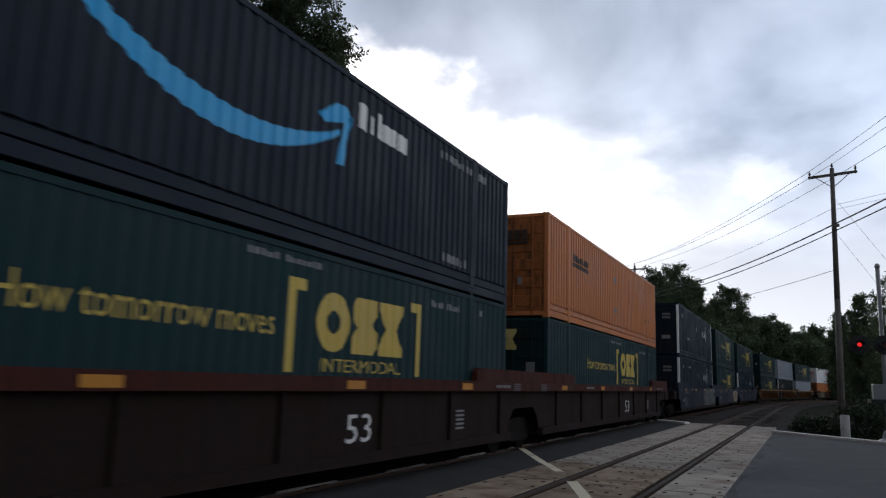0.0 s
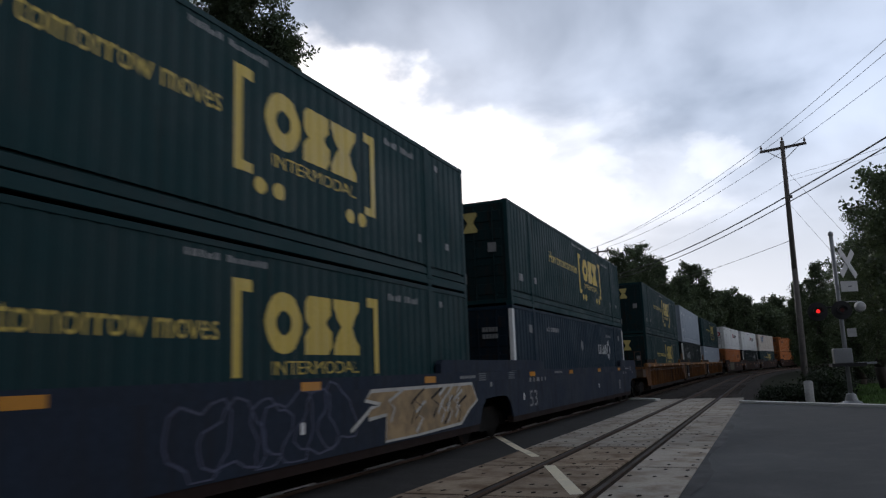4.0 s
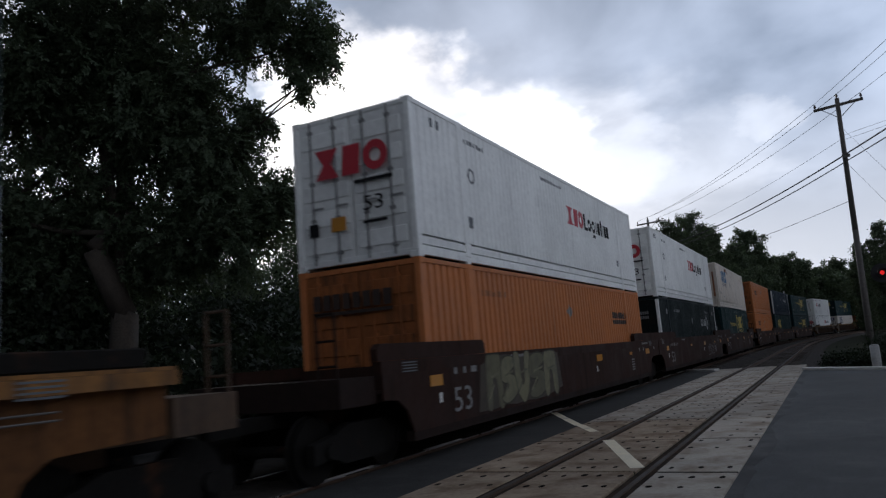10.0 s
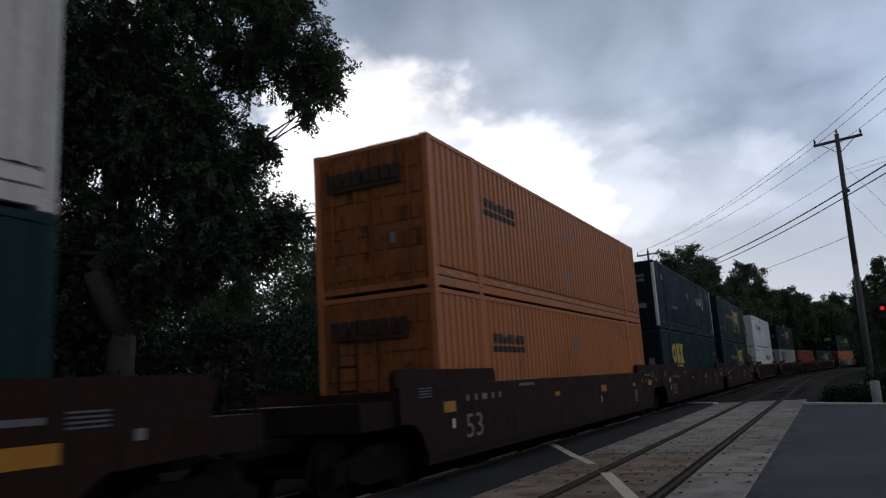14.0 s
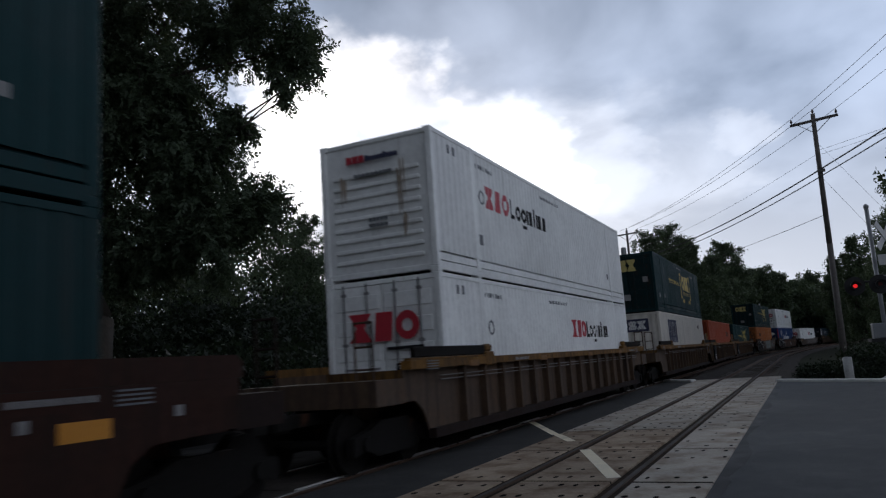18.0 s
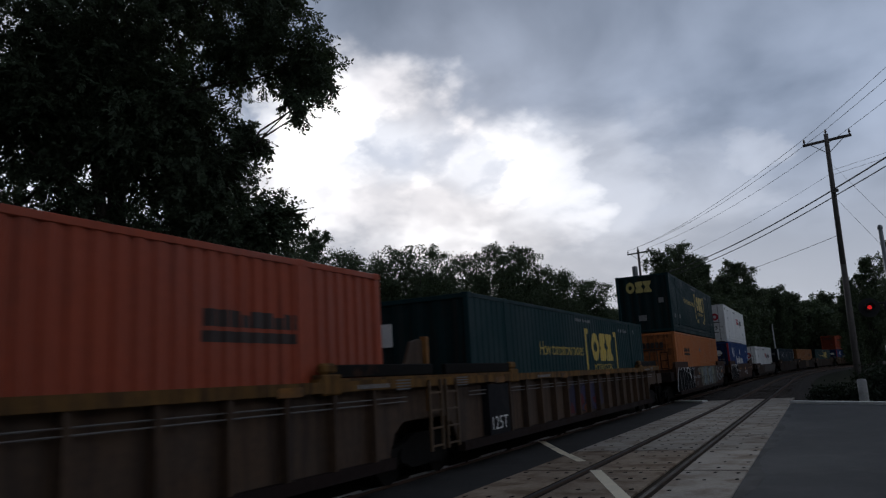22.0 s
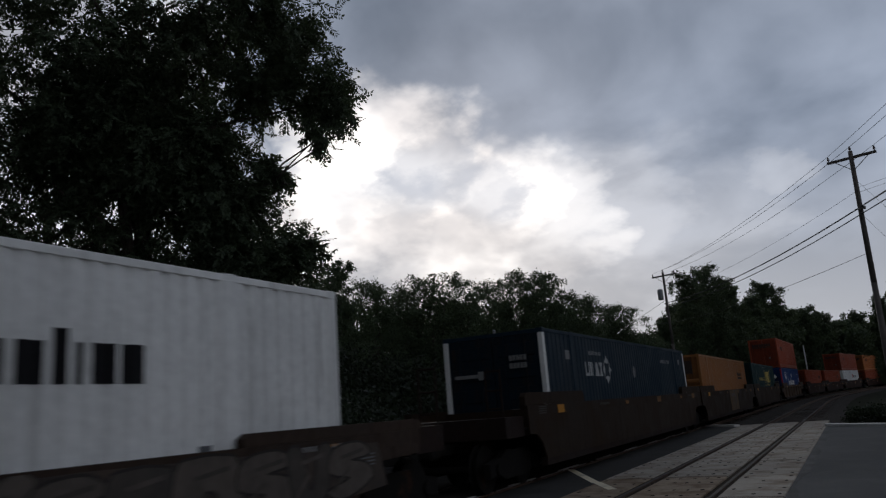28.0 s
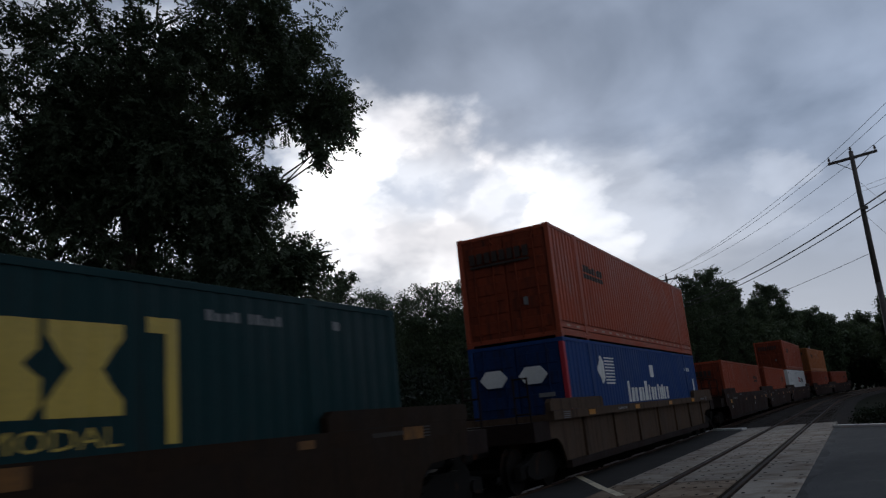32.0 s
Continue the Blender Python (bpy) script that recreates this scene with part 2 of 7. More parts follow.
WELL = {
    "maroon": surface("well_maroon", (0.060, 0.016, 0.012), 0.7, 0.0, 0.2, 10, 0.9, 0.1, (0.020, 0.014, 0.011), 0.5, True, spec=0.15),
    "slate": surface("well_slate", (0.018, 0.026, 0.042), 0.7, 0.0, 0.25, 10, 0.9, 0.1, (0.022, 0.022, 0.026), 0.5, True, spec=0.15),
    "yellow": surface("well_yellow", (0.26, 0.115, 0.024), 0.75, 0.0, 0.3, 10, 0.9, 0.1, (0.035, 0.022, 0.016), 0.8, True),
    "ochre": surface("well_ochre", (0.17, 0.088, 0.022), 0.75, 0.0, 0.3, 10, 0.9, 0.1, (0.035, 0.022, 0.016), 0.9, True, spec=0.2),
    "brown": surface("well_brown", (0.030, 0.013, 0.009), 0.75, 0.0, 0.25, 10, 0.9, 0.1, (0.020, 0.014, 0.011), 0.55, True, spec=0.15),
    "rust": surface("well_rust", (0.052, 0.025, 0.015), 0.75, 0.0, 0.25, 10, 0.9, 0.1, (0.020, 0.014, 0.011), 0.45, True, spec=0.15),
    "dark": surface("well_dark_brown", (0.025, 0.0145, 0.008), 0.75, 0.0, 0.25, 10, 0.9, 0.1, (0.020, 0.014, 0.011), 0.5, True, spec=0.15),
    "umber": surface("well_umber", (0.045, 0.030, 0.022), 0.75, 0.0, 0.25, 10, 0.9, 0.1, (0.020, 0.014, 0.011), 0.5, True, spec=0.15),
    "tan": surface("well_tan", (0.08, 0.052, 0.034), 0.75, 0.0, 0.25, 10, 0.9, 0.1, (0.020, 0.014, 0.011), 0.5, True, spec=0.15),
}
WELL_ORANGE = surface("well_orange_brown", (0.135, 0.058, 0.020), 0.8, 0.0, 0.3, 10, 0.9, 0.1, (0.035, 0.022, 0.015), 0.7, True, spec=0.2)
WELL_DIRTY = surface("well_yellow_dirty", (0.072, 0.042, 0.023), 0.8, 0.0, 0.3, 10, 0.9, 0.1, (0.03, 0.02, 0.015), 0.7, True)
# Grimy steel, with the deep shade under chords and at ends coloured in
WELL_UNDER = surface("well_shade_and_grime", (0.020, 0.012, 0.010), 0.8, 0.0, 0.3, 10, 0.9, 0.1, (0.020, 0.014, 0.011), 0.5, True, spec=0.15)
ASPHALT = surface("damp_asphalt", (0.056, 0.058, 0.060), 0.75, 0.0, 0.40, 45.0, 0.40, 0.5, (0.100, 0.102, 0.104), 0.65, spec=0.16, fixed=True)
WORN_ASPHALT = surface("dark_worn_asphalt", (0.046, 0.045, 0.043), 0.9, 0.0, 0.38, 45.0, 0.5, 0.4, (0.075, 0.072, 0.068), 0.5, spec=0.1, fixed=True)
# Darker asphalt without any sheen, for the road beyond the train
MATT_ASPHALT = surface("dark_matt_asphalt", (0.040, 0.038, 0.036), 1.0, 0.0, 0.35, 60.0, 0.5, 0.35, (0.02, 0.019, 0.018), 0.5, spec=0.0, fixed=True)
CONCRETE = surface("weathered_concrete", (0.42, 0.375, 0.315), 0.85, 0.0, 0.20, 16.0, 0.45, 0.25, (0.20, 0.145, 0.10), 0.7, random_shift=0.13, spec=0.2, fixed=True)
RUSTY_CONCRETE = surface("rust_stained_concrete", (0.34, 0.265, 0.19), 0.85, 0.0, 0.24, 14.0, 0.45, 0.25, (0.12, 0.070, 0.040), 0.85, random_shift=0.13, spec=0.2, fixed=True)
HOLE = surface("dark_recess", (0.007, 0.006, 0.006), 1.0, spec=0.02)
KERBWHITE = surface("painted_kerb", (0.80, 0.78, 0.74), 0.7, 0.0, 0.12, 40.0, 2.0, 0.2, (0.2, 0.19, 0.17), 0.25)
ROADWHITE = surface("worn_road_paint", (0.78, 0.69, 0.50), 0.7, 0.0, 0.12, 40.0, 2.0, 0.2, (0.16, 0.15, 0.13), 0.3)
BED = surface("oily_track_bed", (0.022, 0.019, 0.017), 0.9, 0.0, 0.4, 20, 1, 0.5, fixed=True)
BALLAST = surface("ballast", (0.034, 0.028, 0.024), 0.95, 0.0, 0.55, 24.0, 0.6, 0.9, spec=0.1, fixed=True)
TIE = surface("old_timber_tie", (0.05, 0.038, 0.03), 0.9, 0.0, 0.4, 20, 2.0, 0.5)
EARTH = surface("weedy_earth", (0.018, 0.022, 0.011), 1.0, 0.0, 0.5, 5.0, 0.25, 0.6, (0.035, 0.028, 0.020), 0.5, spec=0.05, fixed=True)
GRASS = surface("lawn_blades", (0.085, 0.17, 0.035), 0.8, 0.0, 0.4, 7.0, 0.4, 0.3)


def leafy(name, base, back):
    m = MATS[name] = bpy.data.materials.new(name)
    m.use_nodes = True
    k = Nodes(m.node_tree)
    where = k.add("ShaderNodeTexCoord").outputs["Object"]
    one = k.add("ShaderNodeNewGeometry").outputs["Random Per Island"]
    tone = k.math("ADD", k.math("MULTIPLY", one, 0.6), k.math("MULTIPLY", k.noise(where, 0.5, 3.0), 0.8))
    f = k.ramp(tone, 0.25, 1.15)
    col = k.mix(f, [c * 0.55 for c in base] + [1], [c * 1.5 for c in base] + [1])
    s = k.add("ShaderNodeBsdfPrincipled", Base_Color=col, Roughness=0.6)
    s.inputs["Specular IOR Level"].default_value = 0.3
    t = k.add("ShaderNodeBsdfTranslucent", Color=k.mix(f, [c * 0.6 for c in back] + [1], [*back, 1]))
    both = k.add("ShaderNodeMixShader", Fac=0.4)
    k.plug(both, "1", s), k.plug(both, "2", t)
    k.add("ShaderNodeOutputMaterial", Surface=both)
    return m


LEAF = leafy("leaf_green", (0.054, 0.076, 0.045), (0.07, 0.09, 0.04))
# Darker than living leaves: the undergrowth's deep shade is put into the colour
LEAF_SHADED = leafy("leaf_shaded_green", (0.020, 0.029, 0.016), (0.022, 0.034, 0.014))
LEAF_MID = leafy("leaf_mid_green", (0.064, 0.090, 0.050), (0.085, 0.115, 0.052))
# Concrete with the shadow under the train put into its colour
SHADED_CONCRETE = surface("train_shaded_concrete", (0.050, 0.043, 0.037), 0.95, 0.0, 0.4, 8, 1.0, 0.3, (0.02, 0.017, 0.015), 0.6, spec=0.05)
BARK = surface("bark", (0.045, 0.036, 0.028), 0.9, 0.0, 0.4, 14, 1.5, 0.7)
POLEWOOD = surface("weathered_pole_wood", (0.105, 0.094, 0.086), 0.85, 0.0, 0.3, 12, 1.2, 0.5)
ALUMINIUM = surface("dull_aluminium", (0.27, 0.28, 0.29), 0.5, 0.3, 0.12, dirt=(0.12, 0.12, 0.12), dirt_amount=0.2)
LAMPBLACK = surface("black_signal_paint", (0.014, 0.014, 0.015), 0.6, vary=0.2)
WIRE = surface("black_cable", (0.015, 0.015, 0.016), 0.7)
GLASS_RED = surface("unlit_red_lens", (0.10, 0.006, 0.006), 0.3)
LIT_RED = glowing("lit_red_lens", (0.8, 0.02, 0.02), 0.8)
SIGNWHITE = surface("reflective_white_sheet", (0.46, 0.46, 0.46), 0.5, vary=0.1)

# ---- mesh helpers ----
CACHE = {}


def box(bm, x0, x1, y0, y1, z0, z1, bevel=0.0):
    v = [bm.verts.new((x, y, z)) for x in (x0, x1) for y in (y0, y1) for z in (z0, z1)]
    for f in ((0, 1, 3, 2), (4, 6, 7, 5), (0, 4, 5, 1), (2, 3, 7, 6), (0, 2, 6, 4), (1, 5, 7, 3)):
        bm.faces.new([v[i] for i in f])
    if bevel:
        es = {e for a in v for e in a.link_edges}
        bmesh.ops.bevel(bm, geom=list(es), offset=bevel, segments=1, affect="EDGES", profile=0.5)
    return bm


def prism(bm, outline, x0, x1):
    """A plate with an outline in (y, z), between two x."""
    a = [bm.verts.new((x0, y, z)) for y, z in outline]
    b = [bm.verts.new((x1, y, z)) for y, z in outline]
    n = len(outline)
    bm.faces.new(a[::-1]), bm.faces.new(b)
    for i in range(n):
        bm.faces.new((a[i], a[(i + 1) % n], b[(i + 1) % n], b[i]))
    return bm


def tube(bm, p, q, r0, r1=None, sides=10):
    p, q = Vector(p), Vector(q)
    t = (q - p).to_track_quat("Z", "Y").to_matrix()
    rings = []
    for c, r in ((p, r0), (q, r0 if r1 is None else r1)):
        rings.append([bm.verts.new(c + t @ Vector((r * math.cos(2 * math.pi * i / sides), r * math.sin(2 * math.pi * i / sides), 0))) for i in range(sides)])
    for i in range(sides):
        j = (i + 1) % sides
        bm.faces.new((rings[0][i], rings[0][j], rings[1][j], rings[1][i]))
    bm.faces.new(rings[0][::-1]), bm.faces.new(rings[1])
    return bm


def lathe(bm, centre, profile, axis="x", sides=20):
    """profile: (along, radius) pairs, turned round an axis through centre."""
    rings = []
    for a, r in profile:
        ring = []
        for i in range(sides):
            c, s = r * math.cos(2 * math.pi * i / sides), r * math.sin(2 * math.pi * i / sides)
            off = {"x": (a, c, s), "y": (c, a, s), "z": (c, s, a)}[axis]
            ring.append(bm.verts.new(Vector(centre) + Vector(off)))
        rings.append(ring)
    for p, q in zip(rings, rings[1:]):
        for i in range(sides):
            j = (i + 1) % sides
            bm.faces.new((p[i], p[j], q[j], q[i]))
    bm.faces.new(rings[0][::-1]), bm.faces.new(rings[-1])
    return bm


def mesh_of(bm, name, mat, smooth=False):
    bmesh.ops.recalc_face_normals(bm, faces=bm.faces)
    me = bpy.data.meshes.new(name)
    bm.to_mesh(me)
    bm.free()
    me.materials.append(mat)
    if smooth:
        for p in me.polygons:
            p.use_smooth = True
    return me


def part(name, bm, mat, parent, label="", smooth=False):
    ob = new(name, mesh_of(bm, name, mat, smooth))
    ob.parent = parent
    return tagged(ob, label)


def shared(name, key, make, mat, parent, at=(0, 0, 0), label="", turn=0.0):
    """A part whose mesh is made once for each key and shared after that."""
    if key not in CACHE:
        bm = bmesh.new()
        make(bm)
        CACHE[key] = mesh_of(bm, name, mat)
    ob = new(name, CACHE[key])
    ob.parent = parent
    ob.location = at
    ob.rotation_euler = (0, 0, turn)
    return tagged(ob, label)


def thing(name, label, category, group="", at=(0, 0, 0), kind=""):
    ob = new(name)
    ob.location = at
    return tagged(ob, label, category, group, kind)


def lettering(text, size):
    """A flat mesh of a text in its own x and y, its lower left corner at the origin."""
    cu = bpy.data.curves.new("lettering", "FONT")
    cu.body, cu.size, cu.resolution_u = text, size, 2
    ob = new("lettering_curve", cu)
    bpy.context.view_layer.update()
    me = bpy.data.meshes.new_from_object(ob.evaluated_get(bpy.context.evaluated_depsgraph_get()))
    bm = bmesh.new()
    bm.from_mesh(me)
    bpy.data.objects.remove(ob), bpy.data.curves.remove(cu), bpy.data.meshes.remove(me)
    return bm

# ---- the line of the railway ----
TRAIN_X, NEAR_X = -7.37, -3.03
STRAIGHT, BEND = 70.0, 551.3
# seconds and metres gone by the train
TRAVEL = [(0, 0), (1, 15.62), (2, 31.24), (3, 46.8), (4, 62.35), (6.5, 101.16), (9, 139.96), (11.5, 178.71), (14, 217.43), (17.5, 271.56), (20, 310.18), (22.5, 348.87), (25, 387.43), (27.5, 426.08), (29, 449.43), (30, 465.06), (31, 480.76), (32, 496.46)]


def gone(t):
    return float(np.interp(t, [a for a, _ in TRAVEL], [b for _, b in TRAVEL]))


LENGTH = 16.15


def line_at(s, x=TRAIN_X):
    """A place on the line, s metres along from the camera: straight, then bending to the right."""
    if s <= STRAIGHT:
        return Vector((x, s, 0))
    r = BEND - (x - TRAIN_X)
    a = (s - STRAIGHT) / BEND
    return Vector((x + r * (1 - math.cos(a)), STRAIGHT + r * math.sin(a), 0))


def car_pose(s, z=0.0):
    p, q = line_at(s), line_at(s + LENGTH)
    return pose(p.x, p.y, z, 0, 0, math.degrees(math.atan2(-(q.x - p.x), q.y - p.y)))


# ---- containers ----


def folds(kind):
    """Breaks of the side's corrugation: places along and depths."""
    fine = kind in ("white", "chalk", "grey", "cream", "framed")
    step, deep = (0.23, {"grey": 0.016, "white": 0.015, "framed": 0.018}.get(kind, 0.034)) if fine else (0.27, 0.014) if kind in ("teal", "teal_plain", "navy", "ink", "royal") else (0.25, 0.034)
    ys, ds = [], []
    for a, b in ((0.14, 1.86), (2.14, 14.01), (14.29, 16.01)):
        n = round((b - a) / step)
        w = (b - a) / n
        ys.append(a), ds.append(0.0)
        for i in range(n):
            o = a + i * w
            for f, d in ((0.30, 0.0), (0.42, deep), (0.72, deep), (0.84, 0.0)):
                ys.append(o + f * w), ds.append(d)
        ys.append(b), ds.append(0.0)
    return np.array(ys), np.array(ds)


FOLDS = {}
SIDE = 1.288


def drape(bm, kind):
    """Lays a flat picture (local y, z) on the corrugated side."""
    ys, ds = FOLDS.setdefault(kind, folds(kind))
    lo, hi = min(v.co.y for v in bm.verts), max(v.co.y for v in bm.verts)
    for y in ys[(ys > lo + 1e-4) & (ys < hi - 1e-4)]:
        bmesh.ops.bisect_plane(bm, geom=bm.verts[:] + bm.edges[:] + bm.faces[:], dist=1e-5, plane_co=(0, y, 0), plane_no=(0, 1, 0))
    for v in bm.verts:
        v.co.x = SIDE + 0.004 - float(np.interp(v.co.y, ys, ds))
    return bm


def loose(bm):
    """The separate pieces of a flat picture, each as a bmesh of its own."""
    left, out = set(bm.faces), []
    while left:
        heap, seen = [left.pop()], set()
        while heap:
            f = heap.pop()
            seen.add(f)
            for v in f.verts:
                for g in v.link_faces:
                    if g in left:
                        left.discard(g), heap.append(g)
        one = bmesh.new()
        for f in seen:
            one.faces.new([one.verts.new(v.co) for v in f.verts])
        out.append(one)
    return out


def poly(bm, pts):
    bm.faces.new([bm.verts.new((0, y, z)) for y, z in pts])


def rect(bm, y0, y1, z0, z1, lean=0.0):
    poly(bm, [(y0, z0), (y1, z0), (y1 + lean, z1), (y0 + lean, z1)])


def oval(bm, y, z, ry, rz, n=18, hole=0.0):
    ring = [(math.cos(2 * math.pi * i / n), math.sin(2 * math.pi * i / n)) for i in range(n)]
    if not hole:
        poly(bm, [(y + ry * c, z + rz * s) for c, s in ring])
        return
    for (a, b), (c, d) in zip(ring, ring[1:] + ring[:1]):
        poly(bm, [(y + ry * a, z + rz * b), (y + ry * c, z + rz * d), (y + ry * hole * c, z + rz * hole * d), (y + ry * hole * a, z + rz * hole * b)])


def bow(bm, y0, y1, z0, z1):
    """Two wedges tip to tip."""
    m, w = (y0 + y1) / 2, (y1 - y0) * 0.16
    poly(bm, [(y0, z0), (y1, z0), (m + w, (z0 + z1) / 2), (m - w, (z0 + z1) / 2)])
    poly(bm, [(m - w, (z0 + z1) / 2), (m + w, (z0 + z1) / 2), (y1, z1), (y0, z1)])


def words(bm, text, y, z, width, height):
    t = lettering(text, 1.0)
    xs, zs = [v.co.x for v in t.verts], [v.co.y for v in t.verts]
    fx, fz = width / (max(xs) - min(xs)), height / (max(zs) - min(zs))
    x0, z0 = min(xs), min(zs)
    made = {v: bm.verts.new((0, y + (v.co.x - x0) * fx, z + (v.co.y - z0) * fz)) for v in t.verts}
    for f in t.faces:
        bm.faces.new([made[v] for v in f.verts])
    t.free()


def bars(bm, y, z, n, w, h, gap=0.35, seed=0):
    rng = random.Random(seed)
    for i in range(n):
        k = h * rng.choice((1, 1, 0.75))
        rect(bm, y + i * w, y + i * w + w * (1 - gap), z, z + k)


def big_three(bm, y0, y1, z0, z1):
    """Three heavy blocks: a thick ring, a pinched block, a waisted block with square feet."""
    w, h = (y1 - y0) / 3, z1 - z0
    oval(bm, y0 + 0.50 * w, (z0 + z1) / 2, 0.52 * w, h / 2, 20, 0.40)
    poly(bm, [(y0 + 1.10 * w, z0), (y0 + 1.88 * w, z0), (y0 + 2.0 * w, z0 + 0.14 * h), (y0 + 2.0 * w, z0 + 0.40 * h), (y0 + 1.80 * w, z0 + 0.55 * h), (y0 + 1.97 * w, z0 + 0.70 * h), (y0 + 1.97 * w, z1),
              (y0 + 1.26 * w, z1), (y0 + 1.12 * w, z0 + 0.88 * h), (y0 + 1.12 * w, z0 + 0.60 * h), (y0 + 1.30 * w, z0 + 0.46 * h), (y0 + 1.10 * w, z0 + 0.30 * h)])
    a, b, m = y0 + 2.05 * w, y1, y0 + 2.525 * w
    poly(bm, [(a, z0), (b, z0), (b, z0 + 0.16 * h), (m + 0.2 * w, z0 + 0.5 * h), (m - 0.2 * w, z0 + 0.5 * h), (a, z0 + 0.16 * h)])
    poly(bm, [(m - 0.2 * w, z0 + 0.5 * h), (m + 0.2 * w, z0 + 0.5 * h), (b, z0 + 0.84 * h), (b, z1), (a, z1), (a, z0 + 0.84 * h)])


SHIFT = {"teal": 0.35, "teal_plain": 0.4, "cream": 0.4, "framed": 0.2, "navy": 0.3, "ink": 0.3, "orange": 0.3, "red": 0.3, "amber": 0.3, "white": 0.3, "chalk": 0.3, "grey": 0.4, "midnight": 0.15, "royal": -0.05}


def shifted(draw, d):
    def drawn(bm):
        draw(bm)
        for v in bm.verts:
            v.co.y += d
    return drawn


def side_marks(kind, flip, upper):
    """Shapes on the side by material: a list of (name, material, draw)."""
    out = []
    if kind == "teal":
        def slogan(b): words(b, "How tomorrow moves", 3.8, 1.66, 3.75, 0.34)
        def bracket(b):
            lo = 1.0 if upper else 1.2
            for y, d in ((7.80, 1), (11.62, -1)):
                pts = [(0, lo), (0.40, lo), (0.40, lo + 0.14), (0.17, lo + 0.14)] if upper else [(0, lo), (0.17, lo)]
                pts += [(0.17, 2.30), (0.40, 2.30), (0.40, 2.46), (0, 2.46)]
                poly(b, [(y + d * a, z) for a, z in (pts if d > 0 else pts[::-1])])
        def logo(b): big_three(b, 8.48, 10.95, 1.50, 2.36)
        def under(b): words(b, "INTERMODAL", 8.62, 1.22, 2.30, 0.19)
        def dots(b):
            for y in (8.36, 8.79, 10.75, 11.12):
                oval(b, y, 0.88, 0.14, 0.12)
        def code(b): bars(b, 12.0, 2.48, 4, 0.14, 0.12, seed=3), bars(b, 12.66, 2.48, 5, 0.12, 0.12, seed=13), bars(b, 6.95, 2.64, 5, 0.13, 0.09, seed=4), bars(b, 7.7, 2.64, 7, 0.12, 0.09, seed=14)
        out = [("slogan", YELLOW, slogan), ("bracket", YELLOW, bracket), ("logo", YELLOW, logo), ("lettering", YELLOW, under), ("stencil", GREYBAR, code)]
        if upper:
            out.append(("dot", YELLOW, dots))
        def tags(b): rect(b, 0.45, 0.85, 0.72, 0.92), rect(b, 1.98, 2.16, 0.76, 0.95), rect(b, 14.25, 14.42, 2.5, 2.62), rect(b, 14.72, 14.86, 0.86, 1.0), rect(b, 13.35, 13.46, 0.84, 1.0)
        out.append(("placard", GREYBAR, tags))
    elif kind == "teal_plain":
        out = [("logo", YELLOW, lambda b: big_three(b, 1.85, 4.45, 1.46, 2.34)), ("stencil", GREYBAR, lambda b: bars(b, 14.6, 1.9, 6, 0.13, 0.14))]
        def low(b): bars(b, 2.0, 1.3, 10, 0.22, 0.1)
        out.append(("lettering", YELLOW, low))
    elif kind == "cream":
        out = [("logo", BLUE, lambda b: big_three(b, 2.0, 4.6, 1.74, 2.52)), ("lettering", NAVY, lambda b: words(b, "INTERMODAL", 2.2, 1.44, 2.3, 0.24))]
        def tags(b): rect(b, 0.7, 1.0, 0.9, 1.05), rect(b, 6.3, 6.5, 1.55, 1.85), rect(b, 2.3, 2.8, 0.72, 0.76)
        def patch(b): rect(b, 4.0, 5.0, 2.52, 2.76)
        spots = ((1.55, 0.62, 0.05, 0.14), (1.5, 1.5, 0.03, 0.3), (1.6, 2.3, 0.04, 0.22), (2.9, 0.66, 0.05, 0.03), (3.25, 0.64, 0.05, 0.03), (3.6, 0.62, 0.06, 0.03), (5.4, 2.55, 0.06, 0.16), (7.9, 2.5, 0.03, 0.2), (10.1, 0.7, 0.05, 0.08), (12.6, 1.2, 0.03, 0.25), (13.3, 2.4, 0.05, 0.2), (9.0, 1.8, 0.03, 0.05))
        out.append(("rust_spot", surface("bare_rust", (0.20, 0.075, 0.03), 0.9, vary=0.4), lambda b: [oval(b, y, z, ry, rz, 9) for y, z, ry, rz in spots]))
        out += [("stencil", FAINT, tags), ("rust_patch", surface("bare_rust", (0.20, 0.075, 0.03), 0.9, vary=0.4), patch)]
    elif kind == "framed":
        def field(b): rect(b, 2.12, 4.7, 1.4, 2.55)
        def logo(b): big_three(b, 2.3, 4.65, 1.72, 2.45)
        out = [("logo_field", NAVY, field), ("logo", WHITE, logo), ("lettering", WHITE, lambda b: words(b, "INTERMODAL", 2.3, 1.44, 2.3, 0.2))]
        out.append(("smudge", surface("grey_smudge", (0.30, 0.30, 0.29), 0.7, vary=0.4, grain=5), lambda b: [oval(b, y, z, ry, rz, 9) for y, z, ry, rz in ((5.9, 0.62, 0.3, 0.09), (8.2, 0.70, 0.22, 0.12), (8.9, 0.58, 0.25, 0.07), (10.2, 0.66, 0.16, 0.13), (11.7, 0.68, 0.3, 0.12), (13.1, 0.66, 0.2, 0.15))]))
        out += [("stencil", BLACK, lambda b: bars(b, 13.2, 2.2, 4, 0.16, 0.2))]
    elif kind in ("navy", "ink"):
        y = 2.65 if flip else 10.4
        def name(b):
            rect(b, y, y + 0.36, 1.68, 1.76), rect(b, y, y + 0.08, 1.76, 2.05), rect(b, y + 0.28, y + 0.36, 1.76, 2.05)
            for o in (0.45, 0.60):
                rect(b, y + o, y + o + 0.09, 1.68, 2.05)
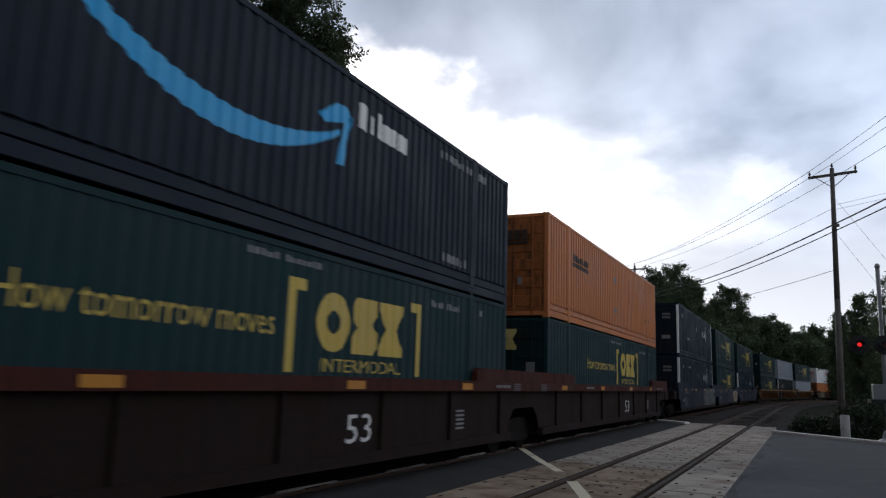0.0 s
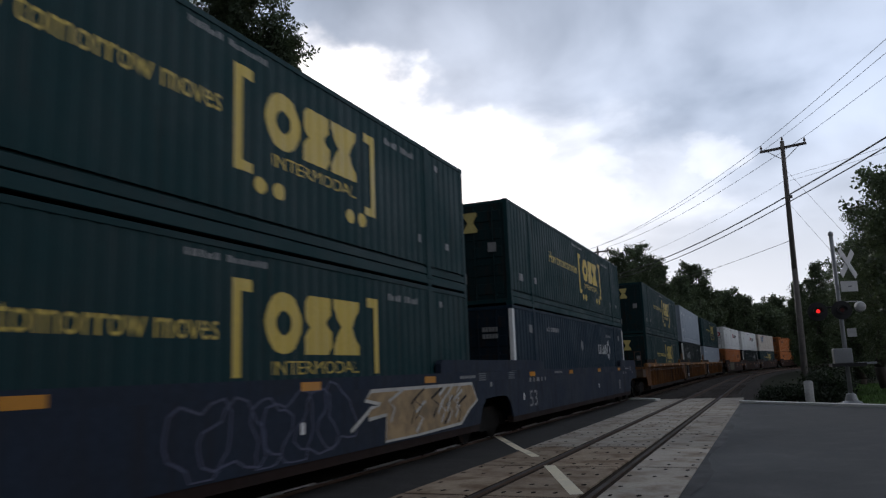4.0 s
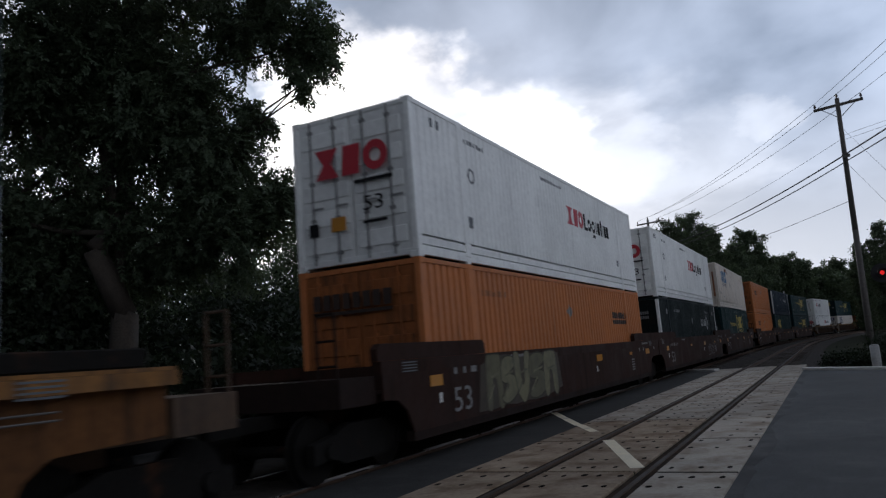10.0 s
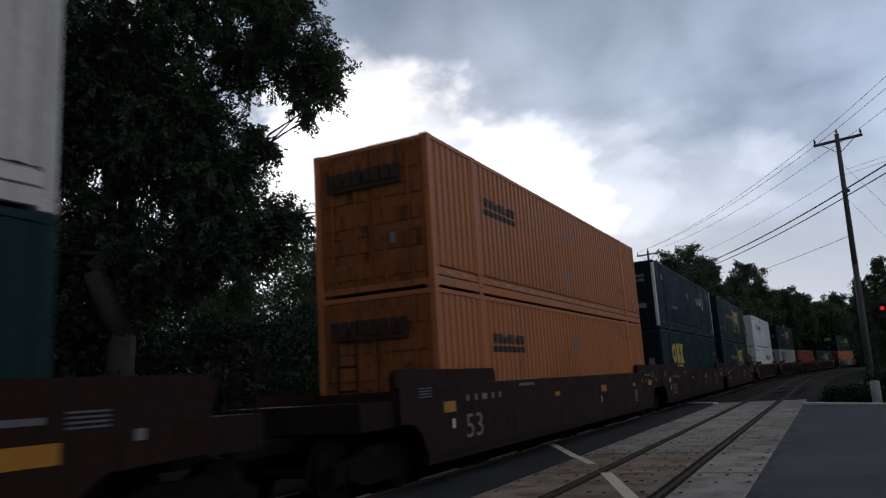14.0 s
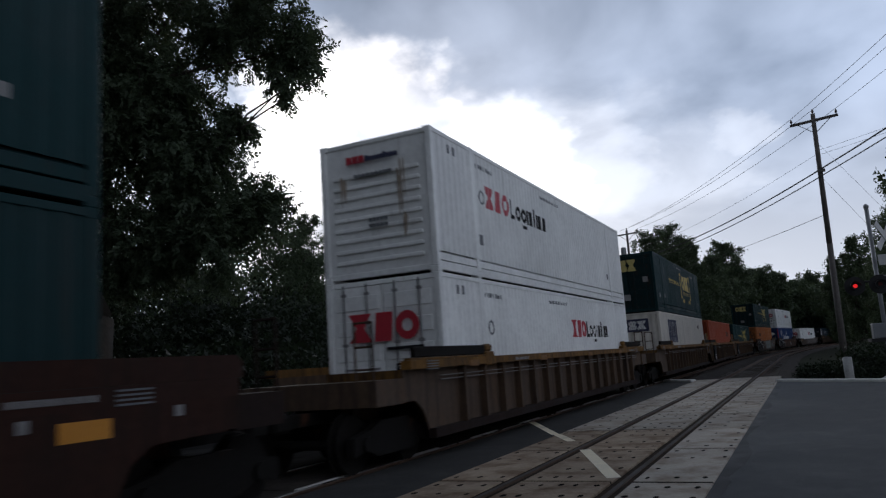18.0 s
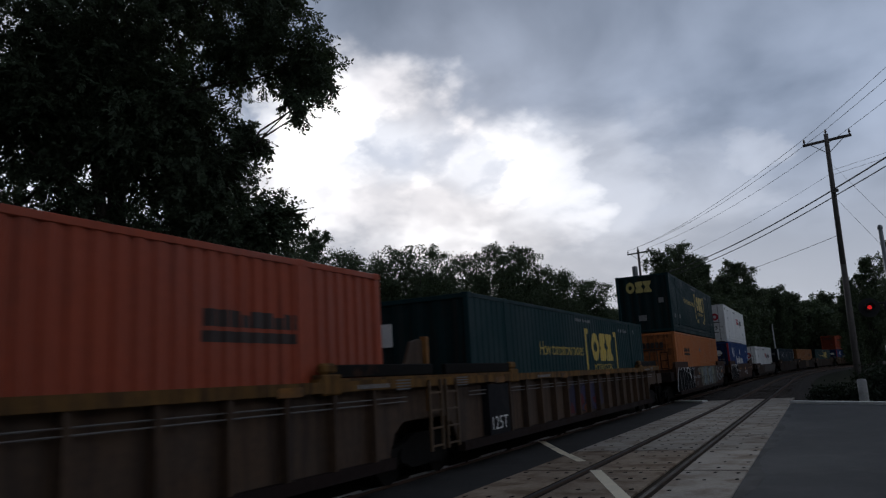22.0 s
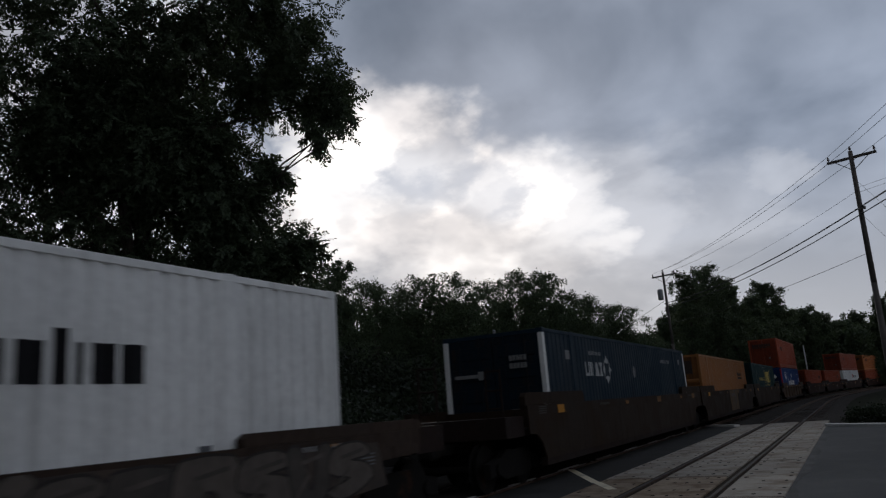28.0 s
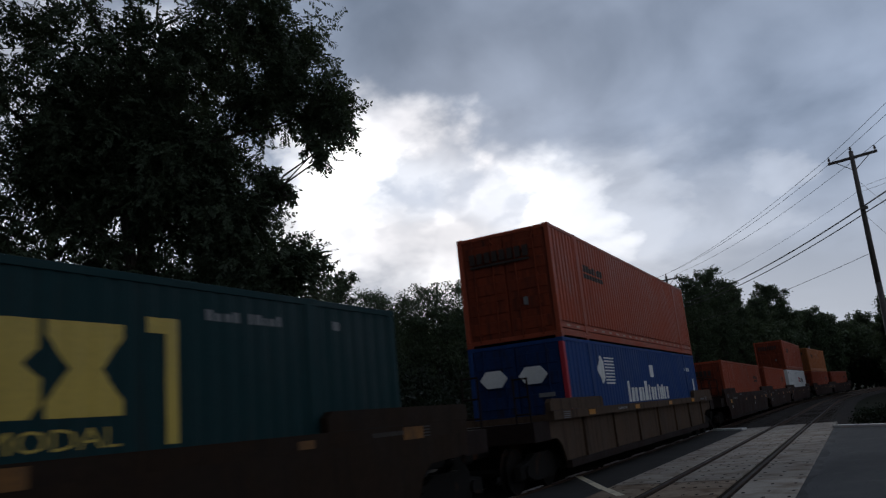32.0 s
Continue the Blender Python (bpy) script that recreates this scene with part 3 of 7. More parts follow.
            poly(b, [(y + 0.82, 1.68), (y + 1.20, 1.68), (y + 1.06, 2.05), (y + 0.96, 2.05)])
            bow(b, y + 1.24, y + 1.56, 1.68, 2.05)
            cy, cz = y + 1.98, 1.86
            for a, c in ((0.42, 0), (-0.42, 0), (0, 0.42), (0, -0.42)):
                p = [(cy + a, cz + c), (cy + (a - c) * 0.5, cz + (c + a) * 0.5), (cy + a * 0.38, cz + c * 0.38), (cy + (a + c) * 0.5, cz + (c - a) * 0.5)]
                poly(b, p)
        if flip and kind == "navy":
            plain_name = name
            def name(b):
                plain_name(b)
                for v in b.verts:
                    v.co.z += 0.12
        out = [("logo", DULLWHITE, name), ("stencil", GREYBAR, lambda b: (bars(b, y + 0.45 if flip else 11.9, 2.36, 8, 0.14, 0.13, seed=5), bars(b, 11.5 if flip else 3.0, 1.05 if upper else 2.3, 7, 0.22, 0.13, seed=6)))]
        out.append(("placard", GREYBAR, lambda b: (oval(b, 7.6, 1.95, 0.16, 0.2, 12), rect(b, 1.2, 1.5, 2.2, 2.42), rect(b, 14.7, 14.95, 2.3, 2.5))))
    elif kind in ("orange", "red", "amber"):
        y = 2.1 if flip else 12.05
        ink = DULLRED
        def name(b): bars(b, y + 0.03, 1.93, 9, 0.198, 0.20, 0.10, seed=7), rect(b, y, y + 1.8, 1.75, 1.88)
        out = [("logo", ink, name)]
        if kind == "orange":
            out.append(("placard", GREYBAR, lambda b: (oval(b, 7.75, 2.07, 0.21, 0.23, 4), [oval(b, 7.75, 0.97, 0.20, 0.20, 4)] if upper else None)))
            out.append(("stencil", surface("brown_stencil", (0.26, 0.10, 0.04), 0.6), lambda b: (bars(b, 13.0 if flip else 2.2, 2.3, 9, 0.14, 0.12), bars(b, 13.0 if flip else 2.2, 1.0, 9, 0.16, 0.12))))
    elif kind in ("white", "chalk"):
        y = 2.35 if flip else 8.38
        def red(b):
            bow(b, y, y + 0.52, 1.65, 2.16)
            rect(b, y + 0.58, y + 0.94, 1.65, 2.16, 0.05)
            oval(b, y + 1.28, 1.905, 0.24, 0.26, 16, 0.45)
        def dark(b):
            poly(b, [(y + 1.60, 1.65), (y + 1.92, 1.65), (y + 1.92, 1.75), (y + 1.71, 1.75), (y + 1.71, 2.14), (y + 1.60, 2.14)])
            oval(b, y + 2.15, 1.84, 0.19, 0.19, 14, 0.45), oval(b, y + 2.57, 1.84, 0.19, 0.19, 14, 0.45)
            rect(b, y + 2.42, y + 2.76, 1.50, 1.59)
            for o, w, h in ((2.82, 0.10, 0.38), (3.00, 0.25, 0.38), (3.33, 0.15, 0.50), (3.55, 0.10, 0.38), (3.72, 0.26, 0.38), (4.06, 0.26, 0.38)):
                rect(b, y + o, y + o + w, 1.65, 1.65 + h)
        def small(b):
            bars(b, 1.9, 2.5, 7, 0.15, 0.1, seed=8), bars(b, 6.4, 2.55, 14, 0.12, 0.09, seed=9)
            oval(b, 2.15, 1.85, 0.16, 0.18, 8, 0.7), rect(b, 1.85, 2.05, 0.75, 0.98), rect(b, 13.4, 13.55, 0.8, 1.0), rect(b, 0.5, 0.58, 2.5, 2.68), rect(b, 0.75, 0.83, 2.5, 2.68)
        out = [("logo", RED, red), ("wordmark", BLACK, dark), ("stencil", FAINT, small)]
    elif kind == "grey":
        def small(b): rect(b, 0.9, 1.25, 2.25, 2.42), rect(b, 2.4, 2.75, 2.2, 2.36), bars(b, 0.9, 0.85, 2, 0.2, 0.25), bars(b, 2.5, 0.75, 2, 0.15, 0.2), bars(b, 7.6, 2.3, 10, 0.16, 0.1)
        out = [("placard", WHITE, small)]
    elif kind == "midnight":
        def arc(b):
            n = 20
            for i in range(n):
                q = []
                for j in (i, i + 1):
                    u = j / n
                    y = 4.2 + 4.8 * u
                    z = 2.12 - 0.95 * math.sin(math.pi * (0.06 + 0.88 * u)) ** 0.8 + 0.15 * (1 - u)
                    t = 0.06 + 0.16 * math.sin(math.pi * min(1, u * 0.9 + 0.12))
                    q.append((y, z, t))
                poly(b, [(q[0][0], q[0][1] - 0.55 * q[0][2]), (q[1][0], q[1][1] - 0.55 * q[1][2]), (q[1][0], q[1][1] + q[1][2]), (q[0][0], q[0][1] + q[0][2])])
            poly(b, [(8.45, 2.02), (8.55, 1.9), (9.3, 2.12), (9.22, 2.3), (8.9, 2.32)])
            poly(b, [(9.08, 2.2), (9.3, 2.2), (9.1, 1.38), (8.95, 1.38)])
        def name(b):
            for i, (w, h) in enumerate(((0.24, 0.42), (0.14, 0.3), (0.1, 0.42), (0.42, 0.3), (0.3, 0.3))):
                o = (0, 0.32, 0.54, 0.72, 1.24)[i]
                rect(b, 9.5 + o, 9.5 + o + w, 2.12, 2.12 + h)
        out = [("logo", CYAN, arc), ("wordmark", WHITE, name), ("stencil", GREYBAR, lambda b: (bars(b, 12.4, 2.5, 8, 0.2, 0.14), bars(b, 14.3, 2.5, 2, 0.2, 0.16), bars(b, 12.6, 0.5, 6, 0.2, 0.16)))]
    elif kind == "royal":
        def hexa(b):
            poly(b, [(2.55, 2.12), (2.9, 1.74), (3.2, 1.9), (3.2, 2.36), (2.9, 2.52)])
            for i in range(9):
                rect(b, 3.22, 4.05 + 0.02 * i, 1.74 + 0.087 * i, 1.78 + 0.087 * i)
        def name(b):
            o = 5.3
            for i, (w, h) in enumerate(((0.3, 0.62), (0.42, 0.42), (0.4, 0.42), (0.42, 0.42), (0.3, 0.42), (0.5, 0.62), (0.3, 0.5), (0.42, 0.42), (0.4, 0.42), (0.3, 0.5), (0.3, 0.42), (0.3, 0.5), (0.34, 0.42), (0.4, 0.42))):
                rect(b, o, o + w * 0.72, 1.2, 1.2 + h, 0.04)
                o += w + 0.02
        out = [("logo", WHITE, hexa), ("wordmark", WHITE, name), ("placard", WHITE, lambda b: (rect(b, 8.3, 8.75, 1.95, 2.35), rect(b, 15.3, 15.55, 1.2, 1.9), bars(b, 14.0, 2.2, 6, 0.16, 0.14)))]
    for i, (name, m, draw) in enumerate(out):
        out[i] = (name, m, shifted(draw, SHIFT[kind]))
    return out


def container(kind, flip, upper, nose):
    """A 53-foot container, its near corner of the leading end at local (1.30, 0, 0)."""
    label = {
        "teal": "dark teal corrugated 53-foot container with yellow bracket emblem", "teal_plain": "dark teal corrugated container with plain yellow emblem",
        "navy": "navy blue corrugated container with white corner posts", "ink": "black-green corrugated container with white corner posts",
        "orange": "orange corrugated 53-foot container with dark side mark", "red": "rust-red corrugated 53-foot container, dull paint",
        "amber": "dull amber-brown corrugated 53-foot container, dirty paint",
        "white": "white container with red and black emblem", "chalk": "white ribbed container with red and black emblem", "grey": "plain light grey corrugated 53-foot container",
        "midnight": "dark navy container with a curved light-blue emblem", "royal": "bright blue container with white hexagon emblem",
        "cream": "off-white rust-streaked container with blue emblem", "framed": "white container with a framed navy emblem",
    }[kind]
    root = thing("shipping_container", label + (", stacked" if upper else ""), "container", "containers on the train")
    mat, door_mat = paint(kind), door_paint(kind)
    ys, ds = FOLDS.setdefault(kind, folds(kind))

    def side(bm, sign):
        for z0, z1 in ((0.42, 2.80),):
            cols = [[bm.verts.new((sign * (SIDE - d), y, z)) for z in (z0, z1)] for y, d in zip(ys, ds)]
            for a, b in zip(cols, cols[1:]):
                bm.faces.new((a[0], b[0], b[1], a[1]))

    def band(bm, s):
        a, b = sorted((s * 1.23, s * 1.294))
        box(bm, a, b, 0.14, 16.01, 0.235, 0.372, 0.006)

    def backing(bm, s):
        a, b = sorted((s * 1.20, s * 1.235))
        box(bm, a, b, 0.14, 16.01, 0.12, 0.42)

    def rails(bm, z0, z1, w, s):
        a, b = sorted((s * (1.30 - w), s * 1.30))
        box(bm, a, b, 0.05, 16.10, z0, z1, 0.006)

    def sill(bm, z0, z1):
        box(bm, -1.22, 1.22, 0.0, 0.12, z0, z1, 0.006)

    def roof(bm):
        n = 66
        cols = []
        for i in range(n + 1):
            y = 0.1 + i * 15.95 / n
            z = 2.868 + (0.014 if i % 2 else 0)
            cols.append((bm.verts.new((-1.25, y, z)), bm.verts.new((1.25, y, z))))
        for a, b in zip(cols, cols[1:]):
            bm.faces.new((a[0], a[1], b[1], b[0]))

    shared("side_panel", (kind, "side", 1), lambda b: side(b, 1), mat, root)
    shared("side_panel", (kind, "side", -1), lambda b: side(b, -1), mat, root)
    for s in (1, -1):
        shared("lower_band", (kind, "band", s), lambda b: band(b, s), mat, root)
        shared("band_backing", (kind, "backing", s), lambda b: backing(b, s), mat, root)
        shared("bottom_rail", (kind, "brail", s), lambda b: rails(b, 0.045, 0.21, 0.07, s), mat, root)
        shared("top_rail", (kind, "trail", s), lambda b: rails(b, 2.80, 2.885, 0.06, s), mat, root)
    for y in (0.03, 16.00):
        shared("end_sill", (kind, "sill"), lambda b: sill(b, 0.06, 0.17), mat, root, (0, y, 0))
        shared("end_header", (kind, "header"), lambda b: sill(b, 2.79, 2.885), mat, root, (0, y, 0))
    if kind in ("orange", "red", "amber"):
        tape = shared("reflective_tape", ("tape",), lambda b: [box(b, 1.2945, 1.2975, y, y + 0.24, 0.285, 0.33) for y in np.arange(0.5, 15.8, 0.72) if abs(y - 1.95) > 0.3], TAPE, root)
        tagged(tape, "short white reflective tape dashes", kind="stuff")
    shared("roof", (kind, "roof"), roof, mat, root)
    shared("floor", (kind, "floor"), lambda b: box(b, -1.22, 1.22, 0.16, 15.99, 0.10, 0.15), DARKSTEEL, root)
    post_mat = WHITE if kind in ("navy", "ink") else mat
    for y in (0.0, 16.0):
        for x in (-1.30, 1.18):
            m = post_mat
            if kind == "royal" and y == 0.0 and x > 0:
                m = RED
            shared("corner_post", (kind, "post", m.name), lambda b: box(b, 0, 0.12, 0, 0.15, 0.12, 2.80, 0.012), m, root, (x, y, 0), "white corner post" if m is WHITE else "")
    for y in (1.87, 14.02):
        for x in (-1.295, 1.245):
            shared("side_post", (kind, "mid"), lambda b: box(b, 0, 0.066, 0, 0.24, 0.13, 2.83, 0.02), mat, root, (x if x > 0 else x - 0.016, y, 0))
    for y in (0.0, 1.91, 14.06, 15.97):
        for x in (-1.305, 1.125):
            for z in (0.0, 2.78):
                shared("corner_casting", (kind, "cast"), lambda b: (box(b, 0, 0.18, 0, 0.18, 0, 0.116, 0.01)), mat, root, (x, y, z))
    # ends
    for lead in (True, False):
        y, out = (0.06, -1) if lead else (16.09, 1)
        doors = (not nose) == lead

        def leaf(bm):
            box(bm, -0.575, 0.575, -0.02, 0.02, 0.17, 2.78)

        def rod(bm):
            tube(bm, (0, -0.075, 0.10), (0, -0.075, 2.82), 0.02, sides=8)
            for z in (0.25, 0.9, 1.6, 2.6):
                box(bm, -0.05, 0.05, -0.085, -0.04, z, z + 0.06)
            box(bm, -0.02, 0.24, -0.10, -0.075, 1.12, 1.16)

        def wall(bm):
            cols = []
            n = 20
            for i in range(n + 1):
                x = -1.18 + 2.36 * i / n
                cols.append([bm.verts.new((x, 0.03 if i % 4 < 2 else -0.01, z)) for z in (0.15, 2.80)])
            for a, b in zip(cols, cols[1:]):
                bm.faces.new((a[0], b[0], b[1], a[1]))

        def slats(bm):
            box(bm, -1.18, 1.18, 0.0, 0.03, 0.15, 2.80)

        turn = 0.0 if out < 0 else math.pi
        if doors:
            for x in (-0.59, 0.59):
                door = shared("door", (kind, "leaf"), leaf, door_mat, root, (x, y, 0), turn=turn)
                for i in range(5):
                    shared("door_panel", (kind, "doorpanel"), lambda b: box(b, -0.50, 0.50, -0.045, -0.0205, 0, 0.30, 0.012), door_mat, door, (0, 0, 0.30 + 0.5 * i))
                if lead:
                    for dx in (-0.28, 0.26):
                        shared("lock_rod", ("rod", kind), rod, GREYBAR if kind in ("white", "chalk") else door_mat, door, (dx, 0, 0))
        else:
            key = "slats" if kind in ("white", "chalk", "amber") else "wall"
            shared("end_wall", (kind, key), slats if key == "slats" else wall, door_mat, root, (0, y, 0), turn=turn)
            for i in range(5 if kind == "amber" else 0):
                shared("end_rib", (kind, "endrib"), lambda b: prism(b, [(0.0, 0.0), (-0.05, 0.06), (-0.05, 0.14), (0.0, 0.20)], -1.16, 1.16), mat, root, (0, y, 0.30 + 0.32 * i), turn=turn)
            for i in range(9 if kind in ("white", "chalk") else 0):
                shared("end_rib", (kind, "endrib"), lambda b: box(b, -1.0, 1.0, -0.05, 0.0, 0, 0.08, 0.012), mat, root, (0, y, 0.35 + 0.22 * i), turn=turn)
    end_marks(kind, root, nose)
    for name, m, draw in side_marks(kind, flip, upper):
        key = (kind, name, flip, upper, m.name)
        if key not in CACHE:
            bm = bmesh.new()
            draw(bm)
            made = []
            if name in ("placard", "dot", "bracket", "smudge", "wordmark", "rust_spot"):
                for one in loose(bm):
                    made.append(mesh_of(drape(one, kind), name, m))
                bm.free()
            else:
                made.append(mesh_of(drape(bm, kind), name, m))
            CACHE[key] = made
        for me in CACHE[key]:
            ob = new(name, me)
            ob.parent = root
            if name == "stencil":
                tagged(ob, kind="stuff")
    return root


def end_marks(kind, root, nose):
    """Marks on the leading end: flat plates 3 mm proud of the doors."""
    front = -0.056 if not nose or kind in ("white", "chalk") else 0.035 if kind == "amber" else 0.02

    def plate(name, m, *boxes):
        groups = [[b] for b in boxes] if name in ("placard", "number", "rust_run", "wordmark") else [boxes]
        for i, some in enumerate(groups):
            def make(b):
                for x0, x1, z0, z1 in some:
                    box(b, x0, x1, front - 0.004, front + 0.03, z0, z1)
            made = shared(name, (kind, "end", name, nose, i), make, m, root)
            if name == "stencil":
                tagged(made, kind="stuff")

    def drawn(name, m, draw):
        def make(b):
            draw(b)
            for v in b.verts:
                v.co.x, v.co.y = v.co.y, front - 0.004
        made = shared(name, (kind, "enddrawn", name, nose), make, m, root)
        if name == "stain":
            tagged(made, kind="stuff")

    if kind == "teal" and nose == 2:
        plate("placard", WHITE, (-1.18, -0.86, 1.92, 2.40), (-0.83, -0.50, 1.92, 2.40))
    elif kind in ("teal", "teal_plain"):
        drawn("logo", FADED, lambda b: big_three(b, -0.80, 0.44, 2.02, 2.58))
        plate("placard", GREYBAR, (-0.32, 0.06, 0.62, 0.90), (0.72, 0.95, 1.45, 1.7))
    elif kind in ("white", "chalk") and not nose:
        def three(b):
            bow(b, -0.74, -0.22, 1.66, 2.22)
            rect(b, -0.16, 0.22, 1.66, 2.22, 0.05)
            oval(b, 0.58, 1.94, 0.26, 0.28, 18, 0.45)
        drawn("logo", RED, three)
        drawn("size_mark", BLACK, lambda b: words(b, "53", 0.27, 0.95, 0.42, 0.27))
        plate("number", BLACK, (0.1, 0.9, 1.48, 1.54), (0.25, 0.75, 0.72, 0.77))
        plate("placard", BLACK, (-0.95, -0.76, 0.62, 0.86))
        plate("sticker", REFLECT, (-0.45, -0.15, 0.66, 0.92))
    elif kind in ("white", "chalk"):
        plate("logo", RED, (-0.62, -0.50, 2.40, 2.55), (-0.47, -0.36, 2.40, 2.55), (-0.33, -0.21, 2.40, 2.55))
        plate("wordmark", NAVY, *[(-0.18 + 0.085 * i, -0.115 + 0.085 * i, 2.41, 2.50 + 0.03 * (i in (0, 5))) for i in range(9)])
        plate("stencil", FAINT, *[(-0.45 + 0.1 * i, -0.38 + 0.1 * i, 2.10, 2.16) for i in range(9)], *[(-0.15 + 0.09 * i, -0.09 + 0.09 * i, 1.15, 1.22) for i in range(5)], *[(-0.15 + 0.09 * i, -0.09 + 0.09 * i, 1.04, 1.10) for i in range(5)])
        def runs(b):
            r = random.Random(21)
            for x, w, lo, hi in ((0.62, 0.20, 1.15, 2.35), (-0.72, 0.14, 1.5, 2.2), (0.70, 0.10, 0.7, 1.3)):
                for i in range(7):
                    u = x + w * (r.random() - 0.5)
                    z0, z1, t = lo + r.uniform(0, 0.5) * (hi - lo), hi - r.uniform(0, 0.25) * (hi - lo), r.uniform(0.015, 0.05)
                    poly(b, [(u, z0), (u + t * 0.6, z0 + 0.1), (u + t, z1 - 0.1), (u + t * 0.5, z1), (u - t * 0.5, z1 - 0.06)])
        drawn("stain", surface("brown_run_stain", (0.36, 0.30, 0.24), 0.9, vary=0.4), runs)
    elif kind == "amber":
        # Dark plates give the shade of two recessed panels; the paler strip divides them
        plate("placard", DULLRED, (-1.10, -0.52, 1.95, 2.58), (-0.30, 0.92, 2.02, 2.62))
        plate("sticker", surface("pale_brown_divider", (0.16, 0.10, 0.06), 0.7, vary=0.3), (-0.47, -0.34, 1.98, 2.56))
    elif kind in ("orange", "red"):
        plate("logo", DULLRED, *[(-0.95 + 0.215 * i, -0.80 + 0.215 * i, 2.14, 2.42) for i in range(8)], (-0.95, 0.72, 2.04, 2.10))
        plate("placard", GREYBAR, (0.45, 0.55, 0.9, 1.1))
    elif kind in ("navy", "ink"):
        plate("logo", GREYBAR, (-1.0, -0.4, 1.88, 1.96), (-0.38, -0.22, 1.82, 2.02))
        plate("stencil", GREYBAR, *[(0.45 + 0.09 * i, 0.51 + 0.09 * i, 2.2, 2.32) for i in range(5)], *[(0.45 + 0.09 * i, 0.51 + 0.09 * i, 2.02, 2.14) for i in range(5)], (0.4, 0.85, 0.9, 1.1))
    elif kind == "cream":
        plate("logo", BLUE, (-0.75, -0.42, 2.1, 2.5), (-0.36, -0.06, 2.1, 2.5), (0.0, 0.36, 2.1, 2.5))
        plate("lettering", FAINT, (-0.7, 0.3, 1.95, 2.03), (-0.3, 0.25, 0.62, 0.78))
        plate("rust_run", surface("bare_rust", (0.20, 0.075, 0.03), 0.9, vary=0.4), (0.55, 0.72, 0.9, 2.5), (1.0, 1.1, 0.7, 2.3))
    elif kind == "framed":
        plate("logo_field", NAVY, (-0.8, 0.75, 2.0, 2.6))
        drawn("logo", WHITE, lambda b: big_three(b, -0.68, 0.62, 2.10, 2.50))
    elif kind == "grey":
        plate("placard", WHITE, (-0.9, -0.5, 1.7, 1.9), (0.3, 0.8, 1.5, 1.6))
        plate("sticker", REFLECT, (0.1, 0.4, 0.9, 1.2))
    elif kind == "royal":
        def hexes(b):
            for c in (-0.62, 0.45):
                pts = [(c - 0.38, 2.05), (c - 0.2, 1.84), (c + 0.2, 1.84), (c + 0.38, 2.05), (c + 0.2, 2.26), (c - 0.2, 2.26)]
                a = [b.verts.new((x, front - 0.006, z)) for x, z in pts]
                d = [b.verts.new((x, front + 0.03, z)) for x, z in pts]
                b.faces.new(a), b.faces.new(d[::-1])
                for i in range(6):
                    b.faces.new((a[i], d[i], d[(i + 1) % 6], a[(i + 1) % 6]))
        shared("logo", ("royal", "hexes"), hexes, WHITE, root)
        plate("stencil", GREYBAR, (0.55, 0.95, 1.5, 1.6), (0.75, 0.95, 1.2, 1.4))


# ---- well cars ----
FLUSH = ("slate", "dark", "brown", "rust", "umber")


